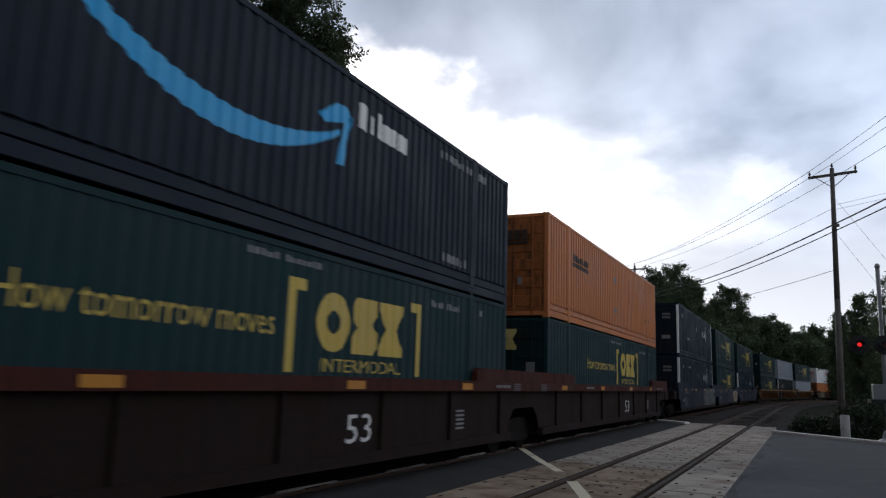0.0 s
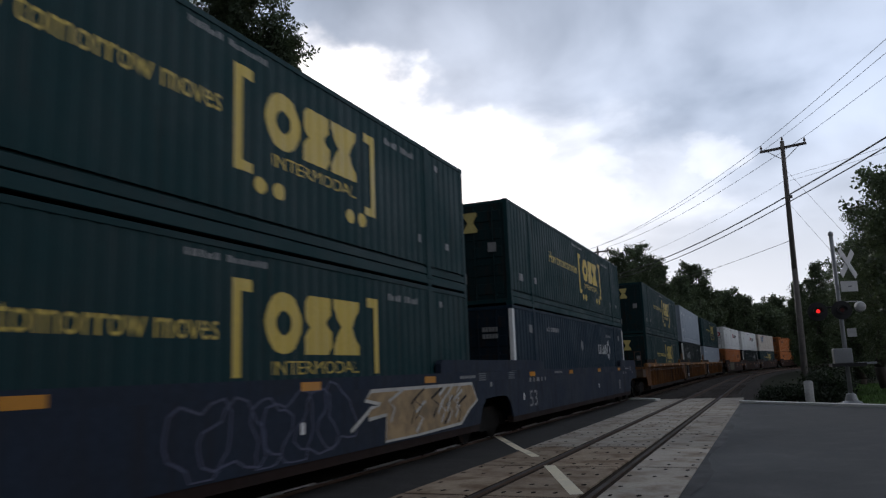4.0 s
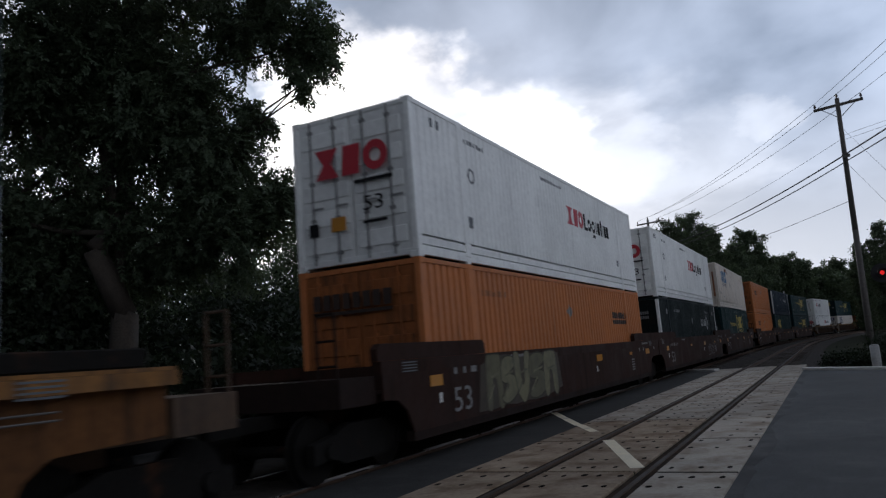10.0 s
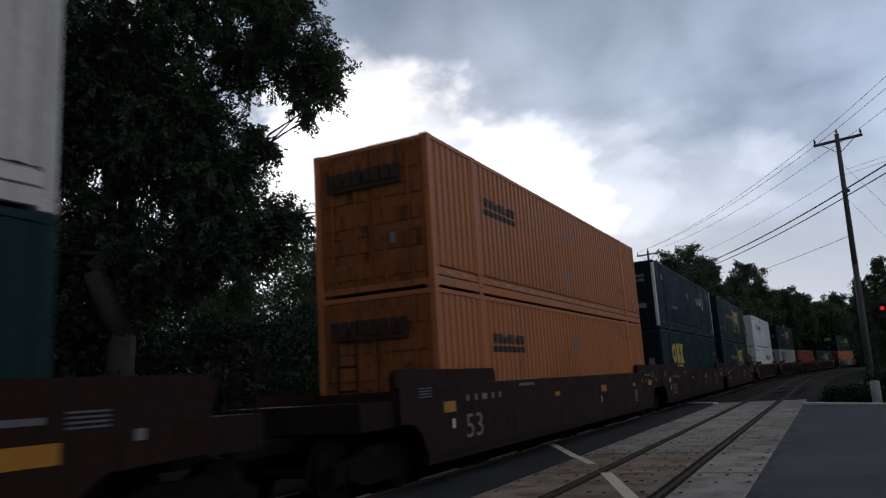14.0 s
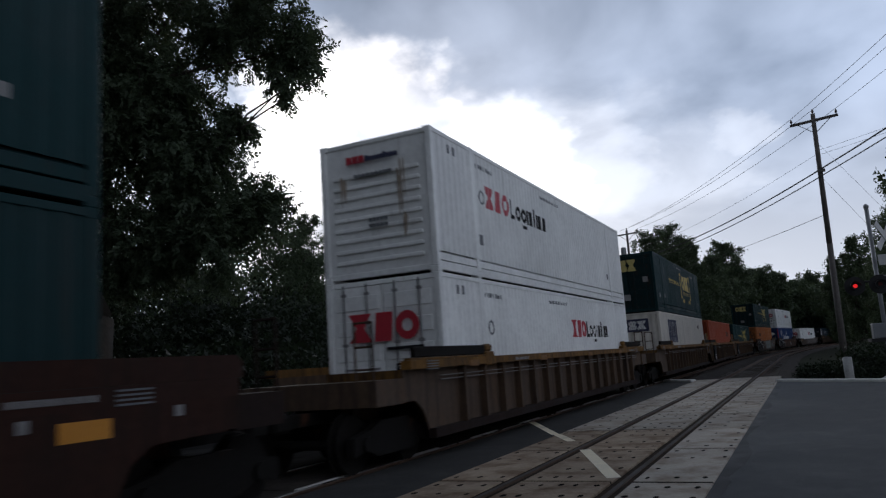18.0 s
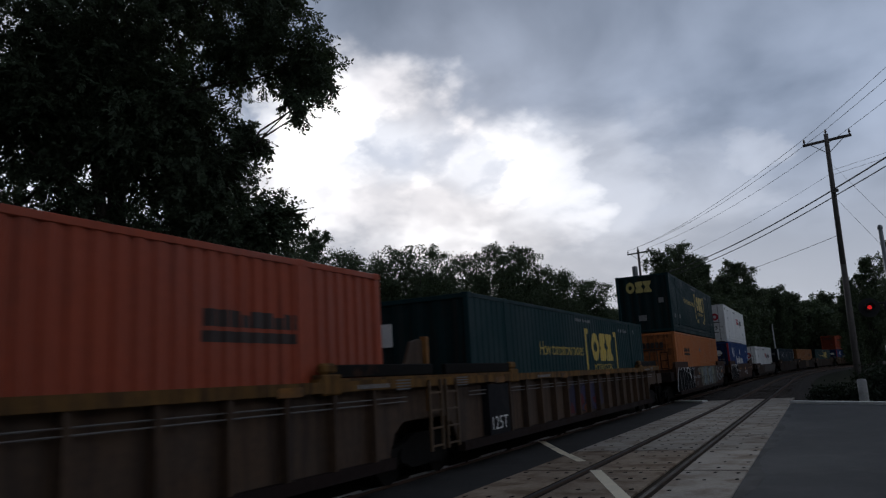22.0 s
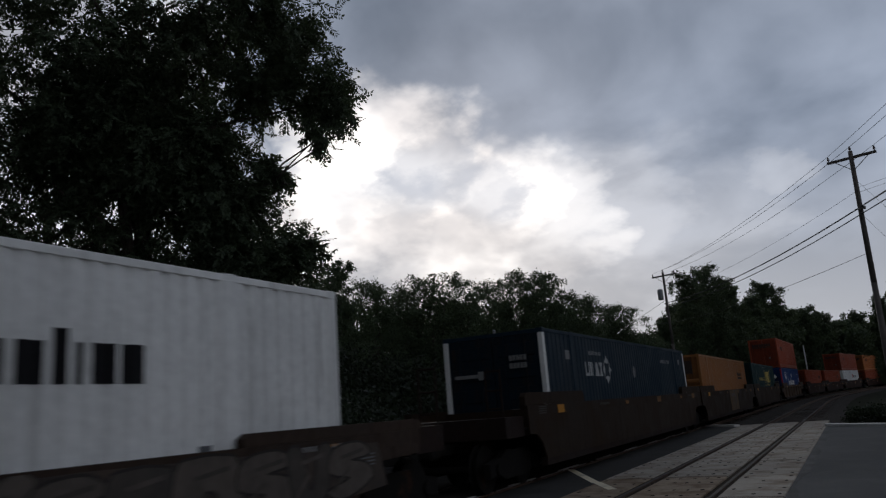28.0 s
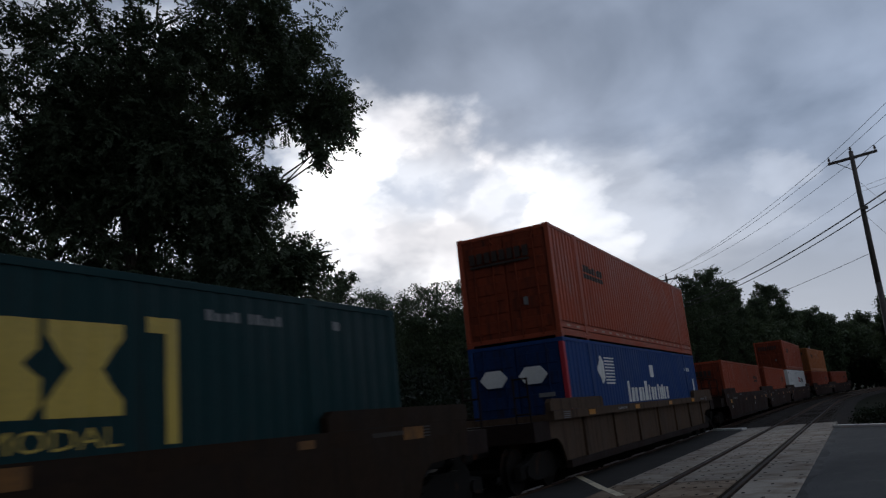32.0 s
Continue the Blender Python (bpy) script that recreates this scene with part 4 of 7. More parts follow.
def well_car(colour, first, last, tag):
    """A well car; local y 0 is the leading end of its load, 16.15 the other. first, last: whether it ends a set."""
    words_of = {"maroon": "maroon steel well car with amber reflectors", "slate": "dark slate well car with faded graffiti", "yellow": "yellow-brown ribbed well car, dirty", "ochre": "grimy dark well car with ochre top chords",
                "brown": "dark brown steel well car with stencils", "rust": "rust-brown well car sprayed with graffiti", "dark": "very dark brown well car", "umber": "low umber-brown well car with worn graffiti", "tan": "tan-brown well car, grimy"}
    root = thing("well_car", words_of[colour], "rail car", "well cars of the train")
    mat = WELL[colour]
    ribbed = colour in ("yellow", "ochre")
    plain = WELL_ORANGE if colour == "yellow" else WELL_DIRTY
    chord_top = 1.70 if ribbed else 1.62
    drop = 0.22 if colour == "umber" else 0.0
    skin = 1.482 if colour in FLUSH else 1.501
    face = 1.335 if ribbed else 1.478 if colour in FLUSH else 1.36

    def sill(bm, s):
        def b(x0, x1, *r):
            a, c = sorted((s * x0, s * x1))
            box(bm, a, c, *r)
        b(1.305, skin - 0.001, -1.72, 17.87, (1.555 if ribbed else 1.42) - drop, chord_top - drop)

    def flange(bm, s):
        a, c = sorted((s * 1.315, s * 1.46))
        box(bm, a, c, -0.85, 16.15, 0.36, 0.52)

    def web(bm, s):
        a, c = sorted((s * (face - 0.04), s * face))
        prism(bm, [(-1.70, 1.42 + 0.135 * ribbed - drop), (-1.70, 1.06), (-1.30, 1.02), (-1.05, 0.86), (-0.85, 0.5), (16.15, 0.5), (16.35, 0.86), (16.6, 1.02), (17.85, 1.06), (17.85, 1.42 + 0.135 * ribbed - drop)], a, c)

    for s in (1, -1):
        shared("top_chord", ("chord", colour, s), lambda b: sill(b, s), mat, root)
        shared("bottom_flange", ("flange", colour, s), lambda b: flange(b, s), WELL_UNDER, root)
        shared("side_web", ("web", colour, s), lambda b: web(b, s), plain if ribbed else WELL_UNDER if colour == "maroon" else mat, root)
    n = 16 if ribbed else 0 if colour in FLUSH else 7
    for i in range(n):
        y = 0.5 + i * 15.1 / (n - 1)
        deep = 0.14 if ribbed else 0.06
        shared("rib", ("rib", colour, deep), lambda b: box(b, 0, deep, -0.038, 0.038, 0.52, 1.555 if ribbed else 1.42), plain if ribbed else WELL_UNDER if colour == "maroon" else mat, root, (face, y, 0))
    if ribbed:
        for z in (1.34, 1.41):
            shared("brake_pipe", ("pipe", z), lambda b: tube(b, (1.43, -0.5, z), (1.43, 16.6, z), 0.011, sides=6), STEEL, root)
    if ribbed:
        for y in (1.5, 14.25):
            shared("guide_block", ("block", colour), lambda b: (box(b, -0.13, 0.045, 0, 0.46, 1.52, 1.80, 0.02), box(b, -0.10, 0.03, 0.06, 0.40, 1.80, 1.95, 0.04)), mat, root, (1.46, y, 0))
        for y, d in ([] if first else [(-1.66, 1)]) + ([] if last else [(17.62, -1)]):
            def ladder(b):
                for o in (0, d * 0.42):
                    box(b, -0.02, 0.02, o - 0.022, o + 0.022, 0.50, 1.66)
                for i in range(4):
                    box(b, -0.012, 0.012, min(0, d * 0.42), max(0, d * 0.42), 0.56 + 0.29 * i, 0.59 + 0.29 * i)
            shared("ladder", ("ladder", d), ladder, surface("chipped_ladder_paint", (0.10, 0.062, 0.032), 0.7, vary=0.3), root, (1.53, y, 0), "worn ladder with chipped rungs")
        if not last:
            shared("end_stand", ("stand",), lambda b: prism(b, [(0, 1.14), (1.30, 1.14), (1.30, 2.30), (1.05, 2.36), (0.75, 2.30), (0.55, 1.95), (0, 1.85)], 0, 0.05), WELL_DIRTY, root, (1.26, 16.28, 0))
            shared("end_stand", ("stand post",), lambda b: box(b, -0.06, 0.06, 0, 0.10, 1.14, 2.40, 0.01), mat, root, (1.32, 17.45, 0))
        for y in (-1.75, 14.2):
            shared("side_guard", ("sideguard",), lambda b: box(b, -0.09, 0.0, 0.25, 3.3, 1.745, 1.93, 0.015), DARKSTEEL, root, (1.47, y, 0), "black side guard")
        for y in (-1.7, 14.2):
            shared("walkway_plate", ("walk", colour), lambda b: box(b, -0.1, 0.035, 0, 3.65, 1.702, 1.74), mat, root, (1.46, y, 0))
    else:
        for y in (-1.80, 14.15):
            shared("end_guard", ("guard", colour), lambda b: prism(b, [(0, 1.622 - drop), (3.8, 1.622 - drop), (3.8, 1.80 - drop * 1.4), (3.7, 1.88 - drop * 1.5), (0.1, 1.88 - drop * 1.5), (0, 1.80 - drop * 1.4)], -0.12, 0.0), mat, root, (1.47, y, 0))
    for i in range(8):
        shared("cross_bearer", ("wfloor",), lambda b: box(b, -1.31, 1.31, 0, 0.45, 0.37, 0.45), DARKSTEEL, root, (0, 0.3 + 1.95 * i, 0))
    for y in (-1.75, 16.2):
        shared("end_platform", ("plat", colour), lambda b: (box(b, -1.30, 1.30, 0, 1.70, 1.02, 1.14), box(b, -0.35, 0.35, 0, 1.7, 0.72, 1.02), box(b, -1.28, 1.28, 0.0, 0.06, 1.14, 1.30)), WELL_DIRTY if ribbed else mat, root, (0, y, 0))
    for y in (-0.10, 16.19):
        shared("bulkhead", ("bulk", colour), lambda b: box(b, -1.30, 1.30, 0, 0.06, 0.42, 1.55), mat, root, (0, y, 0))
    ends = [(-1.62, True)] + ([(17.77, True)] if last else [])
    for y, _ in ends:
        bogie = shared("truck", ("truck",), truck, DARKSTEEL, root, (0, y, 0))
        for dy in (-0.89, 0.89):
            for x in (-0.75, 0.75):
                w = shared("wheel", ("wheel", x > 0), lambda b: lathe(b, (0, 0, 0), [(-0.07, 0.46), (-0.045, 0.457), (-0.04, 0.40), (0.03, 0.38), (0.045, 0.40), (0.05, 0.475), (0.075, 0.49), (0.08, 0.42)] if x < 0 else [(-0.08, 0.42), (-0.075, 0.49), (-0.05, 0.475), (-0.045, 0.40), (-0.03, 0.38), (0.04, 0.40), (0.045, 0.457), (0.07, 0.46)], "x", 24), DARKSTEEL, bogie, (x, dy, 0.457))
            shared("axle", ("axle",), lambda b: tube(b, (-0.9, 0, 0), (0.9, 0, 0), 0.08), DARKSTEEL, bogie, (0, dy, 0.457))
    for flag, y, d in ((first, -1.75, -1), (last, 17.9, 1)):
        if flag:
            shared("coupler", ("coupler", d), lambda b: (box(b, -0.12, 0.12, min(0, d * 1.75), max(0, d * 1.75), 0.78, 0.98), box(b, -0.28, 0.28, min(d * 1.55, d * 1.95), max(d * 1.55, d * 1.95), 0.74, 1.02, 0.05)), DARKSTEEL, root, (0, y, 0))
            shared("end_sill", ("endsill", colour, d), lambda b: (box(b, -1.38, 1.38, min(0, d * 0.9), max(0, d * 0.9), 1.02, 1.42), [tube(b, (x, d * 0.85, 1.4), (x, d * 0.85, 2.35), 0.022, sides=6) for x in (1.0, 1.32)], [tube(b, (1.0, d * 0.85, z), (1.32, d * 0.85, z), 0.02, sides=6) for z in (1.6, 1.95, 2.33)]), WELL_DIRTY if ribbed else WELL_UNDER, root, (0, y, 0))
    # reflectors and stencils on the near sill
    if colour in FLUSH and colour != "slate":
        for y, w in ((-0.05, 0.43), (5.6, 0.34), (9.7, 0.53), (13.4, 0.30), (15.85, 0.55)):
            shared("reflector", ("refl", w, colour == "dark"), lambda b: box(b, 0, 0.006, -w / 2, w / 2, -0.09 if w > 0.4 else -0.05, 0.09 if w > 0.4 else 0.05), DIM_REFLECT if colour == "dark" and y > 0 else REFLECT, root, (skin if colour == "dark" else face, y + (0.3 if colour == "dark" else 0), 1.50 if colour == "dark" else 1.24), "amber reflector plate")
    else:
        for y in (0.9, 5.2, 9.6, 13.6):
            shared("reflector", ("refl", colour == "ochre"), lambda b: box(b, 0, 0.006, -0.24, 0.24, -0.06, 0.06), DIM_REFLECT if colour == "ochre" else REFLECT, root, (skin, y, 1.51 + 0.08 * ribbed), "amber reflector strip")
    for y in (3.2, 15.1):
        marks = shared("stencil", ("bars", int(y), skin, colour == "dark"), lambda b: [box(b, 0, 0.005, i * 0.1, i * 0.1 + 0.065, -0.03, 0.03) for i in range(9)], GRIMED if colour == "dark" else GREYBAR, root, (skin, y, 1.52 + 0.09 * ribbed - drop))
        tagged(marks, kind="stuff")
    for y in (-0.9, 16.4):
        marks = shared("capacity_plate", ("lines", colour == "dark"), lambda b: [box(b, 0, 0.005, -0.22, 0.22, i * 0.045, i * 0.045 + 0.02) for i in range(4)], GRIMED if colour == "dark" else FAINT, root, (skin, y, (1.43 + 0.1 * ribbed if not drop else 1.0)))
        tagged(marks, kind="stuff")
    if colour in ("brown", "slate", "rust"):
        for y, w in ((0.62, 0.10), (0.98, 0.10), (1.30, 0.22), (1.75, 0.10), (2.1, 0.08), (14.6, 0.10), (15.2, 0.10), (16.9, 0.12)):
            shared("notice_plate", ("notice", w), lambda b: box(b, 0, 0.005, 0, w, -0.055, 0.055), GREYBAR, root, (face, y, 1.36 if y < 10 else 1.33))
        for y in (0.02, 9.35):
            shared("axle_mark", ("axlemark",), lambda b: box(b, 0, 0.005, 0, 0.09, -0.08, 0.08), WHITE, root, (face, y, 0.95))
    if tag == "panel":
        shared("painted_panel", ("ochrepanel",), lambda b: box(b, 0, 0.004, 0, 2.9, 0.54, 1.60), surface("faded_ochre_panel", (0.105, 0.062, 0.018), 0.75, vary=0.3, dirt=(0.03, 0.02, 0.015), dirt_amount=0.6, streak=True), root, (skin, 6.7, 0), "faded ochre panel with a dark mark")
        for y, w, z0, z1 in ((7.1, 1.35, 1.27, 1.42), (7.35, 0.17, 0.80, 1.26), (7.95, 0.17, 0.80, 1.26), (8.55, 0.20, 0.84, 1.34), (8.85, 0.17, 0.92, 1.44), (8.3, 0.28, 1.48, 1.56)):
            shared("mark", ("panelmark", y), lambda b: box(b, 0, 0.003, 0, w, z0, z1), DULLRED, root, (skin + 0.005, y, 0))
    if tag == "mark":
        for y, w, z0, z1 in ((9.6, 0.50, 0.96, 1.04), (9.80, 0.11, 0.70, 0.96), (10.2, 0.50, 0.96, 1.04), (10.40, 0.11, 0.70, 0.96), (10.85, 0.13, 0.70, 1.04), (11.1, 0.13, 0.70, 1.04)):
            shared("mark", ("palemark", y), lambda b: box(b, 0, 0.003, 0, w, z0, z1), DULLWHITE, root, (face + 0.002, y, 0))
    if tag == "53":
        y = (9.15 if last else 9.6) if colour == "maroon" else 0.55
        shared("number", ("53", colour), lambda b: flat_words(b, "53", 0.70, 0.42), WHITE if colour == "maroon" else GREYBAR, root, (face + 0.0035, y, 0.66))
        shared("lightweight_plate", ("lw", colour), lambda b: [box(b, 0, 0.005, 0, 0.36, i * 0.08, i * 0.08 + 0.04) for i in range(5)], GREYBAR, root, (face + 0.002, 13.4, 0.7))
    elif tag == "125T":
        shared("black_panel", ("panel125",), lambda b: box(b, 0, 0.148, 0, 1.05, 0.53, 1.51), BLACK, root, (1.335, 0.30, 0))
        shared("number", ("125T",), lambda b: flat_words(b, "125T", 0.80, 0.26), WHITE, root, (1.486, 0.42, 0.62))
    return root


def truck(bm):
    for x in (-1.08, 0.94):
        prism(bm, [(-1.25, 0.30), (-1.25, 0.58), (-0.75, 0.66), (-0.45, 0.78), (0.45, 0.78), (0.75, 0.66), (1.25, 0.58), (1.25, 0.30), (0.85, 0.36), (0.55, 0.24), (-0.55, 0.24), (-0.85, 0.36)], x, x + 0.14)
    box(bm, -0.95, 0.95, -0.22, 0.22, 0.42, 0.74)
    for x in (-1.12, 1.04):
        for y in (-0.89, 0.89):
            lathe(bm, (x + 0.04, y, 0.457), [(-0.05, 0.12), (0.05, 0.12)], "x", 10)


def flat_words(bm, text, width, height):
    words(bm, text, 0, 0, width, height)


def ribbon(bm, x, pts, width, top=1.61):
    """A sprayed line along points (y, z), cut at the edges of the side."""
    pts = [Vector(p) for p in pts]
    sides = []
    for i, p in enumerate(pts):
        d = (pts[min(i + 1, len(pts) - 1)] - pts[max(i - 1, 0)]).normalized()
        n = Vector((-d.y, d.x)) * width / 2
        sides.append([bm.verts.new((x, q.x, min(top, max(0.53, q.y)))) for q in (p + n, p - n)])
    for a, b in zip(sides, sides[1:]):
        bm.faces.new((a[0], b[0], b[1], a[1]))


def rounded(pts, n=4):
    """A smooth closed curve through points (Catmull-Rom)."""
    out, m = [], len(pts)
    for i in range(m):
        p = [Vector(pts[(i + d) % m]) for d in (-1, 0, 1, 2)]
        for j in range(n):
            t = j / n
            v = 0.5 * (2 * p[1] + (p[2] - p[0]) * t + (2 * p[0] - 5 * p[1] + 4 * p[2] - p[3]) * t * t + (3 * p[1] - 3 * p[2] + p[3] - p[0]) * t ** 3)
            out.append((v.x, v.y))
    return out


def open_curve(pts, n=5):
    """The same through points that do not close."""
    ends = [pts[0], *pts, pts[-1]]
    return rounded(ends, n)[n:-n * 2] + [pts[-1]]


def graffiti(root, style, seed, x, top):
    """Sprayed shapes on the near side of a well car."""
    rng = random.Random(seed)

    def layer(name, mat, lift, draw):
        bm = bmesh.new()
        draw(bm, x + lift)
        tagged(part(name, bm, mat, root), kind="stuff")

    def arc(y, z, ry, rz, a0, a1, n=10):
        return [(y + ry * math.cos(radians(a0 + (a1 - a0) * i / n)), z + rz * math.sin(radians(a0 + (a1 - a0) * i / n))) for i in range(n + 1)]

    def fill(bm, px, pts):
        bm.faces.new([bm.verts.new((px, y, min(top, max(0.53, z)))) for y, z in pts])

    def line(bm, px, pts, width):
        ribbon(bm, px, pts, width, top)

    def cloud(y, z, ry, rz):
        """A wobbly closed outline."""
        a, c = rng.random() * 6, rng.random() * 6
        out = []
        for i in range(20):
            t = 2 * math.pi * i / 20
            k = 1 + 0.22 * math.sin(3 * t + a) + 0.12 * math.sin(5 * t + c)
            out.append((y + ry * k * math.cos(t), min(top, max(0.535, z + rz * k * math.sin(t)))))
        return out

    def strokes(start, end):
        """Overlapping wobbly forms, one after another."""
        out, y = [], start
        while y < end:
            w = rng.uniform(0.45, 0.8)
            out.append(cloud(y, rng.uniform(0.90, 1.05), w * 0.75, rng.uniform(0.36, 0.48)))
            y += w * 0.85
        return out

    def block(y, w, kind):
        """A fat letter-like form: arch, bowl, fork or hook."""
        lo, hi = 0.58 + rng.uniform(0, 0.08), top - rng.uniform(0.03, 0.10)
        m, k = (lo + hi) / 2, 0.30 * w
        return {
            "arch": [(y, lo), (y + 0.06 * w, hi - 0.1), (y + 0.3 * w, hi), (y + 0.7 * w, hi), (y + 0.94 * w, hi - 0.1), (y + w, lo), (y + w - k, lo), (y + 0.62 * w, m), (y + 0.38 * w, m), (y + k, lo)],
            "bowl": [(y, hi), (y + k, hi), (y + 0.42 * w, m - 0.1), (y + 0.58 * w, m - 0.1), (y + w - k, hi), (y + w, hi), (y + 0.9 * w, m - 0.15), (y + 0.62 * w, lo), (y + 0.36 * w, lo), (y + 0.08 * w, m - 0.15)],
            "hook": [(y, lo + 0.1), (y + 0.4 * w, lo), (y + w, lo + 0.2), (y + 0.85 * w, m + 0.05), (y + 0.5 * w, m + 0.12), (y + 0.95 * w, hi - 0.15), (y + 0.7 * w, hi), (y + 0.15 * w, hi - 0.06), (y + 0.05 * w, m), (y + 0.5 * w, m - 0.1)],
        }[kind]

    inkmat = surface("spray_ink", (0.008, 0.008, 0.009), 0.9, spec=0.03)
    if style in ("bubble", "both"):
        # fat black throw-up letters in a white halo
        shapes = [
            [(-1.62, 0.53), (-1.42, 1.10), (-1.15, 1.44), (-0.80, 1.60), (-0.42, 1.58), (-0.30, 1.36), (-0.22, 0.95), (-0.10, 0.53)],
            [(-0.45, 0.53), (-0.38, 1.30), (-0.18, 1.56), (0.15, 1.60), (0.46, 1.50), (0.58, 1.25), (0.84, 1.02), (0.80, 0.53)],
            [(0.52, 0.53), (0.72, 1.10), (0.55, 1.35), (0.75, 1.56), (1.05, 1.60), (1.38, 1.48), (1.30, 1.24), (1.52, 1.00), (1.56, 0.53)],
            [(1.42, 0.53), (1.52, 1.02), (1.34, 1.25), (1.46, 1.48), (1.72, 1.56), (2.06, 1.46), (2.06, 1.26), (2.28, 1.10), (2.40, 0.53)],
            [(2.20, 0.53), (2.30, 0.95), (2.62, 1.12), (2.28, 1.34), (2.44, 1.58), (2.90, 1.605), (3.34, 1.54), (3.42, 1.30), (3.18, 1.12), (3.48, 0.95), (3.46, 0.53)],
        ]
        shapes = [rounded(p, 3) for p in shapes]
        for i, pts in enumerate(shapes):
            layer("graffiti_halo", WHITE, 0.004 + 0.0004 * i, lambda b, px: line(b, px, pts + pts[:1], 0.17))
        for i, pts in enumerate(shapes):
            layer("graffiti_fill", inkmat, 0.0064 + 0.0012 * i, lambda b, px: fill(b, px, pts))
            layer("graffiti_outline", FAINT, 0.0070 + 0.0012 * i, lambda b, px: line(b, px, pts + pts[:1], 0.03))
        for y, z0, z1 in ((-0.82, 0.60, 1.36), (0.06, 0.56, 1.38), (1.02, 0.56, 0.98), (1.94, 0.56, 0.92), (2.74, 0.56, 0.88)):
            layer("graffiti_stroke", GREYBAR, 0.016, lambda b, px: line(b, px, [(y, z0), (y + 0.03, (z0 + z1) / 2), (y - 0.01, z1)], 0.075))
        for y, z in ((-0.85, 1.50), (1.0, 1.38), (1.72, 1.34), (2.85, 1.48), (3.12, 0.86)):
            for o in (-0.10, 0.02, 0.14):
                layer("graffiti_stroke", WHITE, 0.016, lambda b, px: line(b, px, [(y + o, z - 0.06), (y + o + 0.05, z + 0.05), (y + o + 0.12, z + 0.02)], 0.022))
        for y, w in ((3.65, 0.62), (4.55, 1.10)):
            layer("reporting_mark", GREYBAR, 0.004, lambda b, px: [fill(b, px, [(y + w * i / 6, 1.0), (y + w * (i + 0.72) / 6, 1.0), (y + w * (i + 0.72) / 6, 1.14), (y + w * i / 6, 1.14)]) for i in range(6)])
        for i in range(7):
            y = 4.0 + 0.09 * i
            layer("graffiti_stroke", GREYBAR, 0.005 + 0.0004 * i, lambda b, px: line(b, px, [(y, 0.60 + 0.05 * (i % 3)), (y + 0.07, 0.78), (y + 0.02, 0.70), (y + 0.14, 0.86 - 0.04 * (i % 2))], 0.026))
    if style == "green":
        # big outlined letters on a pale green ground, mauve strokes beside them
        green, grey = surface("spray_sage", (0.105, 0.125, 0.100), 0.75, vary=0.3, grain=4), surface("spray_dull_grey", (0.062, 0.068, 0.062), 0.8, vary=0.3, grain=4)
        pale, mauve = surface("spray_pale_grey", (0.24, 0.26, 0.25), 0.75, vary=0.25, grain=5), surface("spray_mauve", (0.085, 0.070, 0.085), 0.8, vary=0.45, grain=3)
        layer("graffiti_fill", mauve, 0.003, lambda b, px: fill(b, px, [(9.0, 0.56), (9.7, 0.53), (10.5, 0.55), (10.6, 1.1), (10.5, 1.6), (9.9, 1.58), (9.1, 1.6), (8.95, 1.1)]))
        for i in range(9):
            y = rng.uniform(9.1, 10.2)
            drip = [(y, rng.uniform(0.56, 0.8)), (y + rng.uniform(-0.08, 0.08), 1.0), (y + rng.uniform(-0.1, 0.1), rng.uniform(1.2, 1.55))]
            layer("graffiti_stroke", (grey, pale, inkmat)[i % 3], 0.0036 + 0.0003 * i, lambda b, px: line(b, px, drip, rng.uniform(0.04, 0.16)))
        ground = [(10.35, 0.55), (11.5, 0.53), (13.0, 0.53), (14.5, 0.54), (15.1, 0.62), (14.75, 0.78), (15.25, 0.92), (14.7, 1.0), (15.0, 1.36), (14.5, 1.20), (14.0, 1.58), (13.4, 1.60), (12.9, 1.46), (12.4, 1.60), (11.8, 1.60), (11.1, 1.46), (10.9, 1.60), (10.4, 1.60)]
        layer("graffiti_fill", green, 0.004, lambda b, px: fill(b, px, ground))
        for rim in ([(11.0, 1.46), (11.3, 1.55), (11.7, 1.58)], [(12.5, 1.58), (12.8, 1.52), (13.0, 1.50)], [(14.2, 1.42), (14.5, 1.22), (14.9, 1.38)]):
            layer("graffiti_outline", pale, 0.007, lambda b, px: line(b, px, rim, 0.12))
            layer("graffiti_stroke", inkmat, 0.0078, lambda b, px: line(b, px, rim, 0.05))
        letters = ([(10.75, 0.55), (10.85, 1.0), (10.5, 1.05), (10.55, 1.2), (11.6, 1.36), (11.6, 1.18), (11.15, 1.08), (11.1, 0.55)], [(11.35, 0.56), (11.7, 1.1), (12.0, 1.55), (12.3, 1.5), (12.35, 1.2), (12.0, 1.15), (12.6, 0.9), (12.4, 0.56)], [(12.75, 0.56), (12.8, 1.2), (12.6, 1.25), (12.65, 1.38), (13.7, 1.42), (13.7, 1.26), (13.15, 1.2), (13.1, 0.56)], [(13.25, 0.6), (13.45, 1.0), (13.9, 1.25), (14.35, 1.1), (14.3, 0.7), (13.85, 0.54)])
        for i, pts in enumerate(rounded(p, 3) for p in letters):
            layer("graffiti_outline", pale, 0.0084 + 0.0008 * i, lambda b, px: line(b, px, pts + pts[:1], 0.045))
            layer("graffiti_fill", grey, 0.0088 + 0.0008 * i, lambda b, px: fill(b, px, pts))
